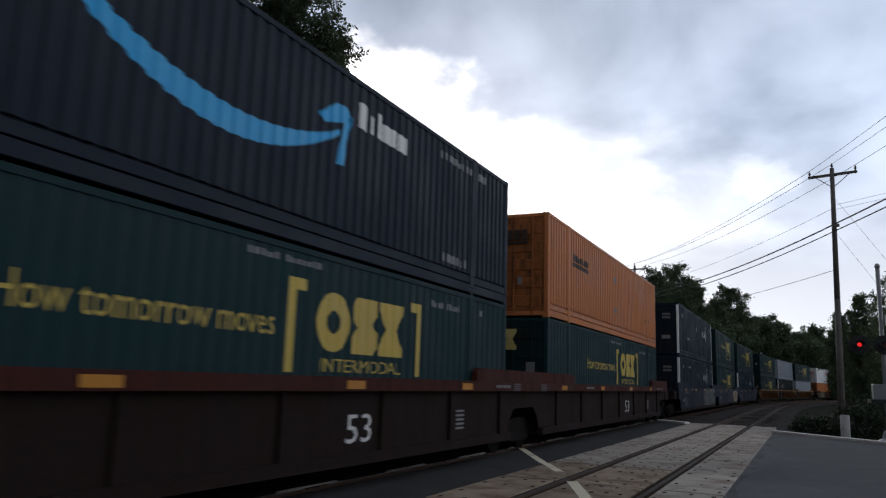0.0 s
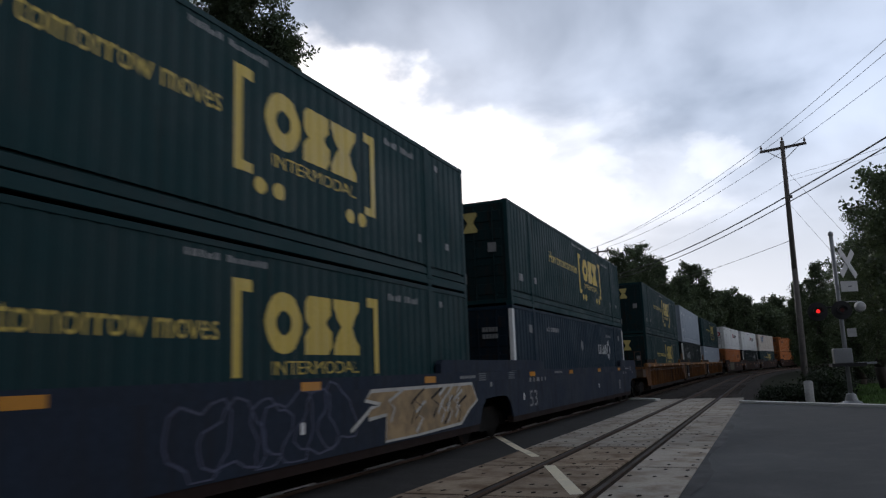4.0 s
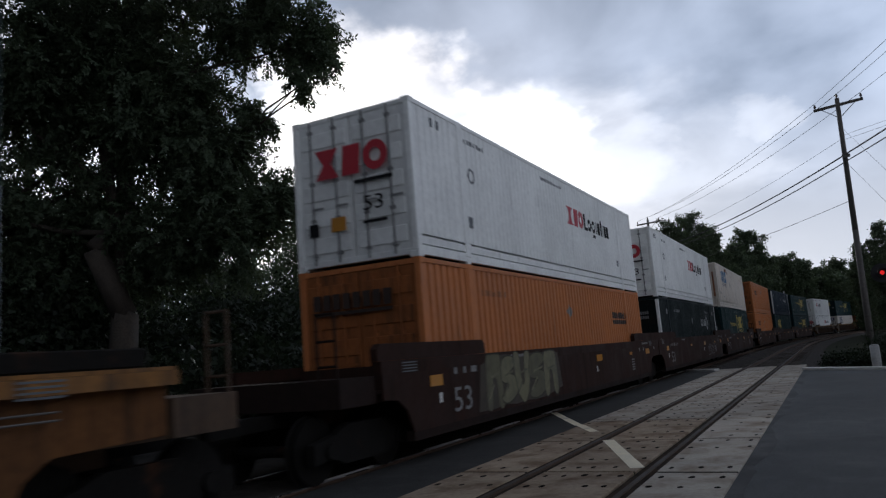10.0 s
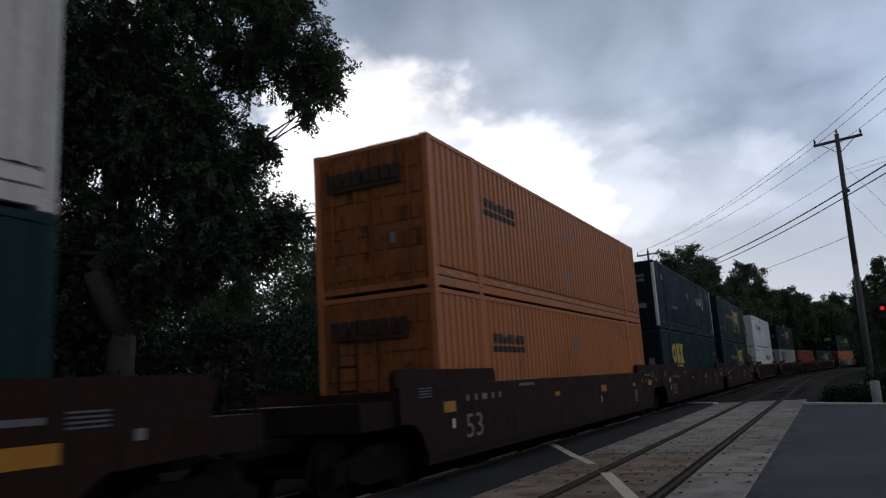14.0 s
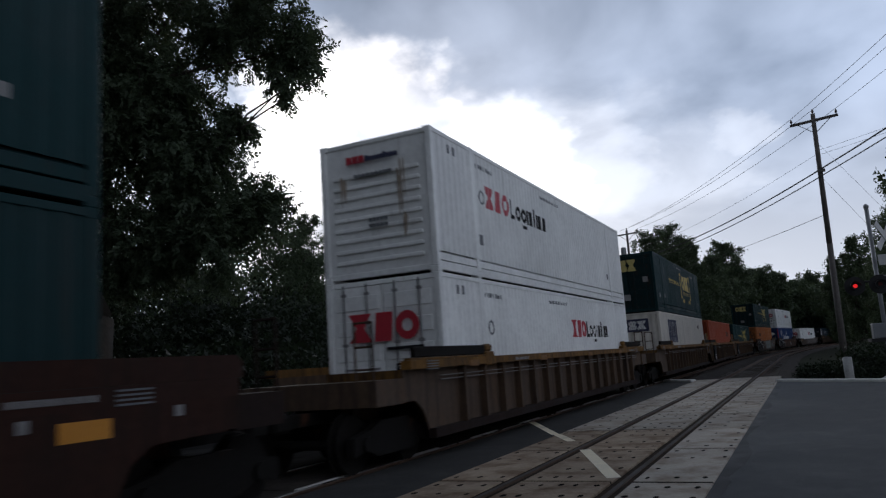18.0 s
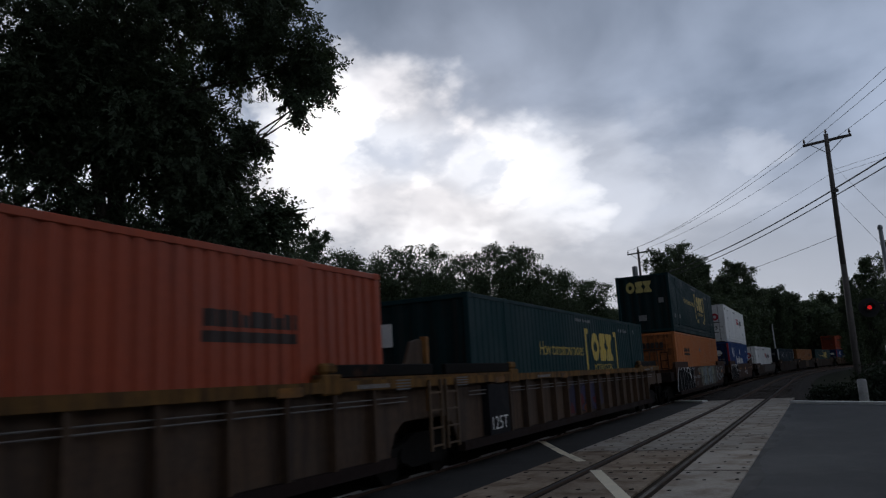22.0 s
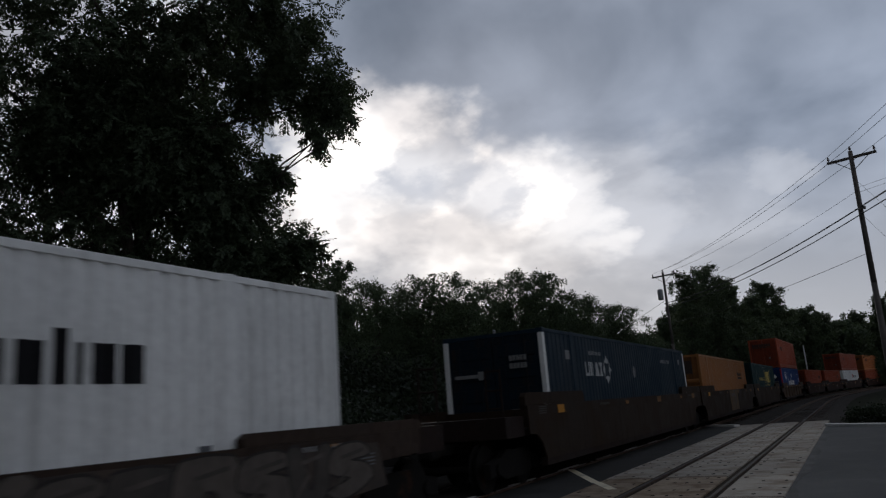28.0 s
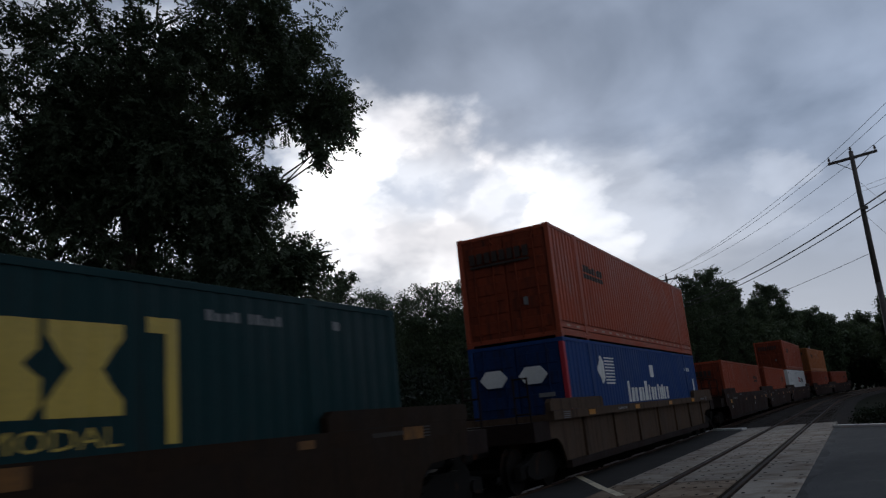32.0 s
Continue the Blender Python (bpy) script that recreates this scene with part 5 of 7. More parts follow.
        for y, z, ry, rz, lean in ((12.15, 0.80, 0.13, 0.17, 0.0), (13.85, 0.88, 0.20, 0.22, 0.5), (12.05, 1.32, 0.16, 0.07, 0.2)):
            ring = [(a + lean * (c - z), c) for a, c in arc(y, z, ry, rz, 0, 360, 16)]
            layer("graffiti_fill", inkmat if lean < 0.2 else green, 0.0134, lambda b, px: fill(b, px, ring[:-1]))
            layer("graffiti_outline", pale, 0.0142, lambda b, px: line(b, px, ring, 0.04))
        for y, z in ((14.8, 0.62), (14.95, 0.74), (14.75, 0.86), (15.0, 0.95), (14.5, 1.42), (14.25, 1.5), (14.6, 1.3)):
            layer("graffiti_stroke", WHITE, 0.0075, lambda b, px: line(b, px, [(y, z), (y + 0.28, z + 0.05), (y + 0.12, z + 0.09), (y + 0.42, z + 0.12)], 0.022))
        moss = surface("spray_moss", (0.030, 0.040, 0.026), 0.8, vary=0.3)
        for y in (5.0, 6.3, 7.4):
            layer("graffiti_stroke", moss, 0.003, lambda b, px: line(b, px, open_curve([(y, 0.6), (y + 0.1, 1.2), (y + 0.5, 1.42), (y + 0.9, 1.2), (y + 1.0, 0.65)]), 0.09))
    elif style == "gold":
        tan = surface("spray_tan", (0.27, 0.185, 0.095), 0.7, vary=0.4, grain=4, patch=2.0)
        pale = surface("spray_white", (0.42, 0.41, 0.38), 0.7, vary=0.25)
        shape = [(10.65, 0.80), (11.2, 1.06), (11.2, 0.94), (11.8, 0.98), (11.75, 0.54), (13.0, 0.54), (15.05, 0.60), (15.5, 0.84), (16.0, 1.02), (15.72, 1.38), (11.3, 1.38), (11.1, 1.24), (11.6, 1.16), (11.3, 1.12)]
        layer("graffiti_fill", tan, 0.005, lambda b, px: fill(b, px, shape))
        layer("graffiti_outline", pale, 0.008, lambda b, px: line(b, px, shape + shape[:1], 0.06))
        for i in range(13):
            y, z = rng.uniform(11.9, 15.3), rng.uniform(0.6, 0.9)
            zig = [(y, z), (y + rng.uniform(0.1, 0.3), z + 0.22), (y + rng.uniform(-0.1, 0.1), z + 0.34), (y + rng.uniform(0.2, 0.5), z + 0.52)]
            layer("graffiti_stroke", pale if i % 3 else BLACK, 0.011 + 0.0003 * i, lambda b, px: line(b, px, zig, rng.uniform(0.04, 0.07)))
        lilac = surface("spray_lilac", (0.06, 0.066, 0.11), 0.7, vary=0.3)
        for i, pts in enumerate(strokes(7.4, 10.4)):
            layer("graffiti_stroke", lilac, 0.004 + 0.0002 * i, lambda b, px: line(b, px, pts + pts[:1], 0.032))
    elif style == "both":
        # worn pale letters on a hazy ground, then thin hand-styled strokes
        haze = surface("spray_ground_pale", (0.075, 0.072, 0.058), 0.8, vary=0.35, grain=4)
        pale = surface("spray_pale", (0.22, 0.225, 0.165), 0.75, vary=0.35, grain=5)
        cool = surface("spray_cool", (0.20, 0.235, 0.245), 0.75, vary=0.3, grain=5)
        mint = surface("spray_mint", (0.12, 0.22, 0.22), 0.75, vary=0.3, grain=5)
        layer("graffiti_fill", haze, 0.003, lambda b, px: fill(b, px, rounded([(5.2, 1.30), (5.4, 1.56), (7.4, 1.60), (10.0, 1.58), (12.6, 1.60), (12.7, 1.0), (12.2, 0.56), (9.5, 0.53), (6.5, 0.54), (6.1, 0.9), (5.9, 1.2)], 3)))
        y = 6.2
        for i, kind in enumerate(("arch", "hook", "arch", "bowl", "hook", "bowl", "arch")):
            w = rng.uniform(0.72, 0.98)
            pts = rounded(block(y, w, kind), 3)
            layer("graffiti_outline", mint if i % 3 == 2 else inkmat, 0.0046 + 0.0008 * i, lambda b, px: line(b, px, pts + pts[:1], 0.05))
            layer("graffiti_fill", cool if i % 3 else pale, 0.005 + 0.0008 * i, lambda b, px: fill(b, px, pts))
            layer("graffiti_stroke", haze, 0.0052 + 0.0008 * i, lambda b, px: line(b, px, [(y + 0.15 * w, 0.9), (y + 0.45 * w, 1.1), (y + 0.85 * w, 1.05)], 0.05))
            y += w * 0.92
        for y, pts in ((13.0, [(0, 0.62), (0.1, 1.3), (0.35, 1.5), (0.5, 1.1), (0.2, 1.05), (0.65, 0.8)]), (13.9, [(0.6, 1.45), (0.15, 1.4), (0.1, 1.15), (0.55, 1.0), (0.5, 0.75), (0, 0.78)]), (14.85, [(0.1, 1.48), (0.0, 0.85), (0.6, 0.9)]), (15.7, [(0.6, 1.42), (0.15, 1.36), (0.05, 1.0), (0.6, 0.92)])):
            layer("graffiti_stroke", cool, 0.006, lambda b, px: line(b, px, open_curve([(y + a, c) for a, c in pts]), 0.13))
        for y in (4.9, 5.5):
            layer("graffiti_stroke", pale, 0.0045, lambda b, px: line(b, px, [(y, 1.36), (y + 0.3, 1.5), (y + 0.1, 1.42), (y + 0.6, 1.54)], 0.09))
    elif style == "scrawl":
        for i in range(9):
            y, z = 10.9 + 0.27 * i, rng.uniform(0.72, 0.85)
            zig = open_curve([(y, z), (y + rng.uniform(0.1, 0.3), z + 0.12), (y + rng.uniform(-0.2, 0.1), z + 0.26), (y + rng.uniform(0.2, 0.5), z + rng.uniform(0.2, 0.5))])
            layer("graffiti_stroke", GREYBAR, 0.004 + 0.0003 * i, lambda b, px: line(b, px, zig, 0.022))
        layer("graffiti_stroke", GREYBAR, 0.004, lambda b, px: line(b, px, open_curve([(10.7, 0.60), (11.8, 0.68), (12.4, 0.64), (13.2, 0.72)]), 0.02))
    elif style != "bubble":
        col = {"blue": (0.028, 0.026, 0.075), "dim": (0.05, 0.065, 0.06), "light": (0.15, 0.14, 0.08), "worn": (0.085, 0.07, 0.058)}[style]
        back = {"blue": (0.03, 0.025, 0.05), "dim": (0.06, 0.045, 0.04), "light": (0.05, 0.04, 0.03), "worn": (0.05, 0.036, 0.028)}[style]
        spray, under = surface("spray_" + style, col, 0.7, vary=0.35, grain=5), surface("spray_ground_" + style, back, 0.8, vary=0.4, grain=4)
        start, end = {"blue": (5.9, 9.1), "dim": (3.0, 11.5), "light": (1.7, 6.0), "worn": (5.0, 16.6)}[style]
        layer("graffiti_fill", under, 0.003, lambda b, px: fill(b, px, [(start - 0.2, 0.56)] + [(start + (end - start) * i / 8, 0.54 + 0.06 * rng.random()) for i in range(1, 8)] + [(end + 0.3, 0.7), (end + 0.1, top - 0.1)] + [(end - (end - start) * i / 8, top - 0.02 - 0.08 * rng.random()) for i in range(1, 8)] + [(start, top - 0.2)]))
        other = surface("spray_second_" + style, [c * 0.6 for c in col], 0.7, vary=0.4, grain=4)
        dark = surface("spray_shade_" + style, [c * 0.22 for c in col], 0.8, vary=0.3, grain=4)
        y, i = start + 0.2, 0
        while y < end - 0.6:
            w = rng.uniform(0.75, 1.1)
            pts = rounded(block(y, w, ("arch", "hook", "bowl", "hook", "arch")[i % 5]), 3)
            layer("graffiti_outline", dark, 0.0046 + 0.0008 * i, lambda b, px: line(b, px, pts + pts[:1], 0.06))
            layer("graffiti_fill", spray if i % 3 else other, 0.005 + 0.0008 * i, lambda b, px: fill(b, px, pts))
            layer("graffiti_stroke", other if i % 3 else spray, 0.0054 + 0.0008 * i, lambda b, px: line(b, px, [(y + 0.1, 0.75), (y + 0.45 * w, 1.0), (y + 0.3 * w, 1.15), (y + 0.8 * w, 1.22)], 0.05))
            y, i = y + w * 0.88, i + 1
        if style == "blue":
            blood, flame = surface("spray_red", (0.085, 0.008, 0.014), 0.8, vary=0.35, grain=4), surface("spray_orange", (0.12, 0.030, 0.006), 0.8, vary=0.35, grain=4)
            for j, (y, z, ry, rz) in enumerate(((6.12, 0.70, 0.20, 0.14), (7.0, 0.88, 0.26, 0.24), (7.40, 0.66, 0.16, 0.12), (8.86, 0.95, 0.07, 0.26), (6.7, 0.72, 0.14, 0.10), (8.4, 0.85, 0.20, 0.10))):
                pts = cloud(y, z, ry, rz)
                layer("graffiti_fill", flame if j in (2, 4) else blood, 0.0130 + 0.0004 * j, lambda b, px: fill(b, px, pts))


# start of the load along the line at 0 s; upper and lower load (kind, marks near the leading end, blank end leading); well car; ends a set before, after; stencil; spray
FIRST_CARS = [
    (-0.31, ("midnight", 0, 1), ("teal", 0, 1), "maroon", 0, 0, "53", ""), (18.93, ("orange", 1, 0), ("teal", 0, 0), "maroon", 0, 1, "53", ""),
    (42.25, ("navy", 0, 0), ("navy", 0, 0), "slate", 1, 0, "53", "green"), (61.61, ("teal", 0, 1), ("teal", 0, 1), "slate", 0, 0, "53", "gold"), (80.97, ("teal", 0, 0), ("navy", 0, 0), "slate", 0, 1, "53", ""),
    (104.48, ("teal", 0, 0), ("teal", 0, 0), "yellow", 1, 0, "", "dim"), (123.68, ("grey", 0, 0), ("ink", 1, 0), "yellow", 0, 0, "125T", ""), (143.02, ("teal", 0, 0), ("grey", 0, 1), "yellow", 0, 1, "125T", ""),
]
MIDDLE_CARS = [
    (166.42, ("white", 0, 0), ("orange", 0, 0), "brown", 1, 0, "53", "light"), (186.06, ("white", 0, 0), ("ink", 0, 0), "brown", 0, 0, "53", "scrawl"), (205.51, ("cream", 1, 1), ("teal", 0, 0), "brown", 0, 1, "53", ""),
    (228.98, ("orange", 1, 0), ("orange", 1, 0), "brown", 1, 0, "53", ""), (248.69, ("navy", 0, 0), ("teal_plain", 0, 0), "brown", 0, 0, "53", ""), (268.10, ("teal", 0, 0), ("teal", 0, 0), "brown", 0, 1, "53", ""),
    (291.78, ("white", 1, 1), ("white", 0, 0), "ochre", 1, 1, "", ""),
]
LATER_CARS = [
    (315.31, ("teal", 0, 0), ("framed", 0, 1), "ochre", 1, 0, "", ""), (334.96, None, ("red", 0, 0), "ochre", 0, 0, "125T", ""), (354.43, None, ("teal", 0, 2), "ochre", 0, 1, "125T", "blue"),
    (378.20, ("teal", 0, 1), ("orange", 1, 0), "rust", 1, 1, "", "both"), (401.84, ("white", 0, 0), ("royal", 0, 0), "rust", 1, 1, "mark", "bubble"), (425.92, None, ("chalk", 0, 0), "umber", 1, 1, "", "worn"),
]
LAST_CARS = [
    (449.87, None, ("navy", 1, 0), "dark", 1, 0, "", ""), (469.79, None, ("amber", 0, 1), "dark", 0, 0, "panel", ""), (489.90, None, ("teal", 0, 2), "dark", 0, 1, "", ""),
    (513.56, ("red", 1, 0), ("royal", 0, 0), "tan", 1, 1, "", ""), (537.2, None, ("red", 0, 0), "brown", 1, 0, "", ""), (556.8, None, ("red", 0, 0), "brown", 0, 0, "", ""),
    (576.3, ("red", 1, 0), ("white", 0, 0), "brown", 0, 1, "", ""), (600.0, ("orange", 1, 0), ("red", 0, 0), "brown", 1, 0, "", ""), (619.5, None, ("red", 0, 0), "brown", 0, 1, "", ""),
]
CARS = FIRST_CARS + MIDDLE_CARS + LATER_CARS + LAST_CARS
MOVING = []
for number, (s0, upper, lower, colour, first, last, tag, spray) in enumerate(CARS):
    car = well_car(colour, first, last, tag)
    if spray:
        graffiti(car, spray, number, 1.483 if colour in FLUSH else 1.341 if colour in ("ochre", "yellow") else 1.3655, 1.385 if colour == "umber" else 1.605 if colour in FLUSH else 1.39)
    MOVING.append((car, s0, 0.0))
    for load, z in ((lower, 0.46), (upper, 3.355)):
        if load:
            MOVING.append((container(load[0], load[1], z > 1, load[2]), s0, z))

# ---- ground, road and tracks ----
def sheet(name, outline, z, mat, thick=0.0):
    bm = bmesh.new()
    f = bm.faces.new([bm.verts.new((x, y, z)) for x, y in outline])
    if thick:
        r = bmesh.ops.extrude_face_region(bm, geom=[f])
        bmesh.ops.translate(bm, vec=(0, 0, -thick), verts=[v for v in r["geom"] if isinstance(v, bmesh.types.BMVert)])
    ob = new(name, mesh_of(bm, name, mat))
    return tagged(ob, kind="structure")


sheet("ground", [(-2500, -2500), (2500, -2500), (2500, 2500), (-2500, 2500)], -0.42, EARTH)
# the road crosses the line at a slant; its far edge runs from (-30, 62) to (25, 8)
EDGE = lambda x: 32.0 - 1.02 * (x + 0.9)
sheet("road", [(-1.19, -40), (30, -40), (30, EDGE(30) + 8), (3.6, EDGE(3.6)), (-1.19, EDGE(-1.19))], -0.012, ASPHALT, 0.35)
sheet("road_between_tracks", [(-6.42, -14), (-4.87, -14), (-4.87, EDGE(-4.87)), (-6.42, EDGE(-6.42))], -0.012, WORN_ASPHALT, 0.35)
sheet("road_beyond", [(-34, -14), (-8.3, -14), (-8.3, EDGE(-8.3)), (-34, EDGE(-34))], -0.012, MATT_ASPHALT, 0.35)
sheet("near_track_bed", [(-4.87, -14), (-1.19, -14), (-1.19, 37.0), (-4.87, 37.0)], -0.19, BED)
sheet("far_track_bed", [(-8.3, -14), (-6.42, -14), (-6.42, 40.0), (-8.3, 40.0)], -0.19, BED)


def edge_line(name, pts, width, z=-0.006):
    bm = bmesh.new()
    for (xa, ya), (xb, yb) in zip(pts, pts[1:]):
        d = Vector((xb - xa, yb - ya))
        n = Vector((-d.y, d.x)).normalized() * width / 2
        bm.faces.new([bm.verts.new((xa + n.x, ya + n.y, z)), bm.verts.new((xa - n.x, ya - n.y, z)), bm.verts.new((xb - n.x, yb - n.y, z)), bm.verts.new((xb + n.x, yb + n.y, z))])
    return tagged(new(name, mesh_of(bm, name, ROADWHITE)), kind="structure")


def kerb(name, a, b, width, height):
    bm = bmesh.new()
    d = Vector((b[0] - a[0], b[1] - a[1], 0))
    box(bm, 0, d.length, -width / 2, width / 2, -0.3, height, 0.012)
    bmesh.ops.rotate(bm, verts=bm.verts, cent=(0, 0, 0), matrix=Matrix.Rotation(math.atan2(d.y, d.x), 3, "Z"))
    bmesh.ops.translate(bm, verts=bm.verts, vec=(a[0], a[1], 0))
    return tagged(new(name, mesh_of(bm, name, KERBWHITE)), kind="structure")




def tar_seam():
    """Poured tar with a wandering edge along the crossing deck."""
    r = random.Random(8)
    bm = bmesh.new()
    last = None
    for i in range(120):
        y = -6.0 + 0.32 * i
        w = 0.13 + 0.10 * math.sin(i * 0.37) * math.sin(i * 0.11 + 1) + r.uniform(0, 0.07)
        now = (bm.verts.new((-1.19, y, -0.007)), bm.verts.new((-1.19 + w, y + r.uniform(-0.1, 0.1), -0.007)))
        if last:
            bm.faces.new((last[0], last[1], now[1], now[0]))
        last = now
    tagged(new("tar_seam", mesh_of(bm, "tar_seam", surface("poured_tar", (0.022, 0.022, 0.023), 0.7, vary=0.4, spec=0.2, fixed=True))), kind="structure")


tar_seam()
kerb("kerb", (-1.15, EDGE(-1.15) + 0.1), (3.6, EDGE(3.6) + 0.1), 0.30, 0.085)
kerb("kerb", (3.6, EDGE(3.6) + 0.1), (16, EDGE(16) + 2.0), 0.30, 0.085)
kerb("kerb", (-6.40, EDGE(-6.40)), (-4.90, EDGE(-4.90)), 0.30, 0.07)
edge_line("stop_line", [(-6.50, 18.15), (-4.90, 15.1)], 0.17)
edge_line("stop_line", [(-4.86, 15.05), (-4.20, 13.85)], 0.17, 0.004)
edge_line("stop_line", [(-3.60, 12.60), (-2.45, 9.80)], 0.19, 0.006)


def strip(name, x_mid, prof, s0, s1, step, mat, kind="structure"):
    """A section (offset, height) swept along the line."""
    bm = bmesh.new()
    rings = []
    s = s0
    while s <= s1 + 1e-6:
        p, q = line_at(s - 0.05, x_mid), line_at(s + 0.05, x_mid)
        t = (q - p).normalized()
        n = Vector((t.y, -t.x, 0))
        c = line_at(s, x_mid)
        rings.append([bm.verts.new(c + n * a + Vector((0, 0, z))) for a, z in prof])
        s += step
    m = len(prof)
    for a, b in zip(rings, rings[1:]):
        for i in range(m):
            j = (i + 1) % m
            bm.faces.new((a[i], a[j], b[j], b[i]))
    bm.faces.new(rings[0][::-1]), bm.faces.new(rings[-1])
    return tagged(new(name, mesh_of(bm, name, mat)), kind=kind)


PANEL_END = 37.0
RAIL = [(-0.07, -0.17), (0.07, -0.17), (0.07, -0.15), (0.012, -0.13), (0.012, -0.045), (0.036, -0.03), (0.036, -0.002), (-0.036, -0.002), (-0.036, -0.03), (-0.012, -0.045), (-0.012, -0.13), (-0.07, -0.15)]
for name, x in (("near_track", NEAR_X), ("far_track", TRAIN_X)):
    strip(name + "_ballast", x, [(-2.3, -0.40), (2.3, -0.40), (1.55, -0.15), (-1.55, -0.15)], PANEL_END + 0.02 if x == NEAR_X else PANEL_END + 3, 330, 4.0, BALLAST)
    for side in (-0.754, 0.754):
        r = line_at(0, x).x + side
        rail = tagged(new("rail"), "worn steel rail with a polished running head", "rail", "rails of the two tracks")
        for nm, prof, m in (("rail_web", RAIL, RAILSIDE), ("rail_head", [(-0.034, -0.002), (0.034, -0.002), (0.03, 0.003), (-0.03, 0.003)], RAILTOP if x == TRAIN_X else OLDRAIL)):
            piece = strip(nm, x, [(a + side, z) for a, z in prof], -30, 330, 6.0, m)
            del piece["kind"]
            piece.parent = rail


def ties():
    rng = random.Random(4)
    verts, faces = [], []
    for x in (NEAR_X, TRAIN_X):
        s = PANEL_END + 0.4
        while s < 200:
            c, q = line_at(s, x), line_at(s + 0.1, x)
            t = (q - c).normalized()
            n = Vector((t.y, -t.x, 0))
            j = rng.uniform(-0.05, 0.05)
            o = len(verts)
            for a in (-1.3 + j, 1.3 + j):
                for b in (-0.11, 0.11):
                    for z in (-0.3, -0.145 + rng.uniform(0, 0.015)):
                        verts.append(c + n * a + t * b + Vector((0, 0, z)))
            faces += [[o + i for i in f] for f in ((0, 1, 3, 2), (4, 6, 7, 5), (0, 4, 5, 1), (2, 3, 7, 6), (1, 5, 7, 3))]
            s += 0.55
    me = bpy.data.meshes.new("ties")
    me.from_pydata(verts, [], faces)
    me.materials.append(TIE)
    tagged(new("railway_ties", me), "dark timber railway ties in ballast", "railway ties", kind="stuff")


ties()


def stones():
    """Loose ballast stones by the tracks past the crossing."""
    rng = np.random.default_rng(5)
    n = 6000
    verts, faces = [], []
    base = np.array([(1, 0, 0), (-0.5, 0.87, 0), (-0.5, -0.87, 0), (0.1, 0, 1.0)])
    for _ in range(n):
        s = PANEL_END + 0.3 + 75 * rng.random() ** 1.6
        x = NEAR_X + rng.uniform(-6.4, 2.1)
        c = line_at(s, x)
        near = min(abs(x - NEAR_X), abs(x - TRAIN_X))
        z = -0.15 if near < 1.5 else -0.15 - 0.25 * min(1, (near - 1.5) / 0.7)
        k = rng.uniform(0.025, 0.06)
        a = rng.random() * 6.28
        rot = np.array([(math.cos(a), -math.sin(a), 0), (math.sin(a), math.cos(a), 0), (0, 0, 0.8)])
        o = len(verts)
        verts += [tuple(np.array((c.x, c.y, z - 0.005)) + k * (rot @ b)) for b in base]
        faces += [(o, o + 1, o + 3), (o + 1, o + 2, o + 3), (o + 2, o, o + 3)]
    me = bpy.data.meshes.new("stones")
    me.from_pydata(verts, [], faces)
    me.materials.append(surface("grey_stone", (0.075, 0.064, 0.055), 0.9, 0, 0.4, 9, 1, 0.3))
    tagged(new("ballast_stones", me), "grey crushed ballast stones between the tracks", "gravel", kind="stuff")


stones()

# ---- trees ----
def leaf_quads(name, p, u, w, k, flat, mat):
    """One leaf at each place p, along u and across w, of half length k: a lozenge, or a plain triangle where it is broad."""
    count = len(p)
    corners = [p - u * k, p + w * k * flat, p + u * k, p - w * k * flat] if flat < 0.5 else [p - u * k, p + u * k * 0.6 + w * k * flat, p + u * k * 0.6 - w * k * flat]
    m = len(corners)
    verts = np.stack(corners, 1).reshape(-1, 3)
    me = bpy.data.meshes.new(name)
    me.vertices.add(m * count)
    me.vertices.foreach_set("co", verts.ravel())
    me.loops.add(m * count)
    me.loops.foreach_set("vertex_index", np.arange(m * count))
    me.polygons.add(count)
    me.polygons.foreach_set("loop_start", np.arange(count) * m)
    me.update(calc_edges=True)
    me.materials.append(mat)
    return me


def unit(v):
    return v / np.linalg.norm(v, axis=1)[:, None]


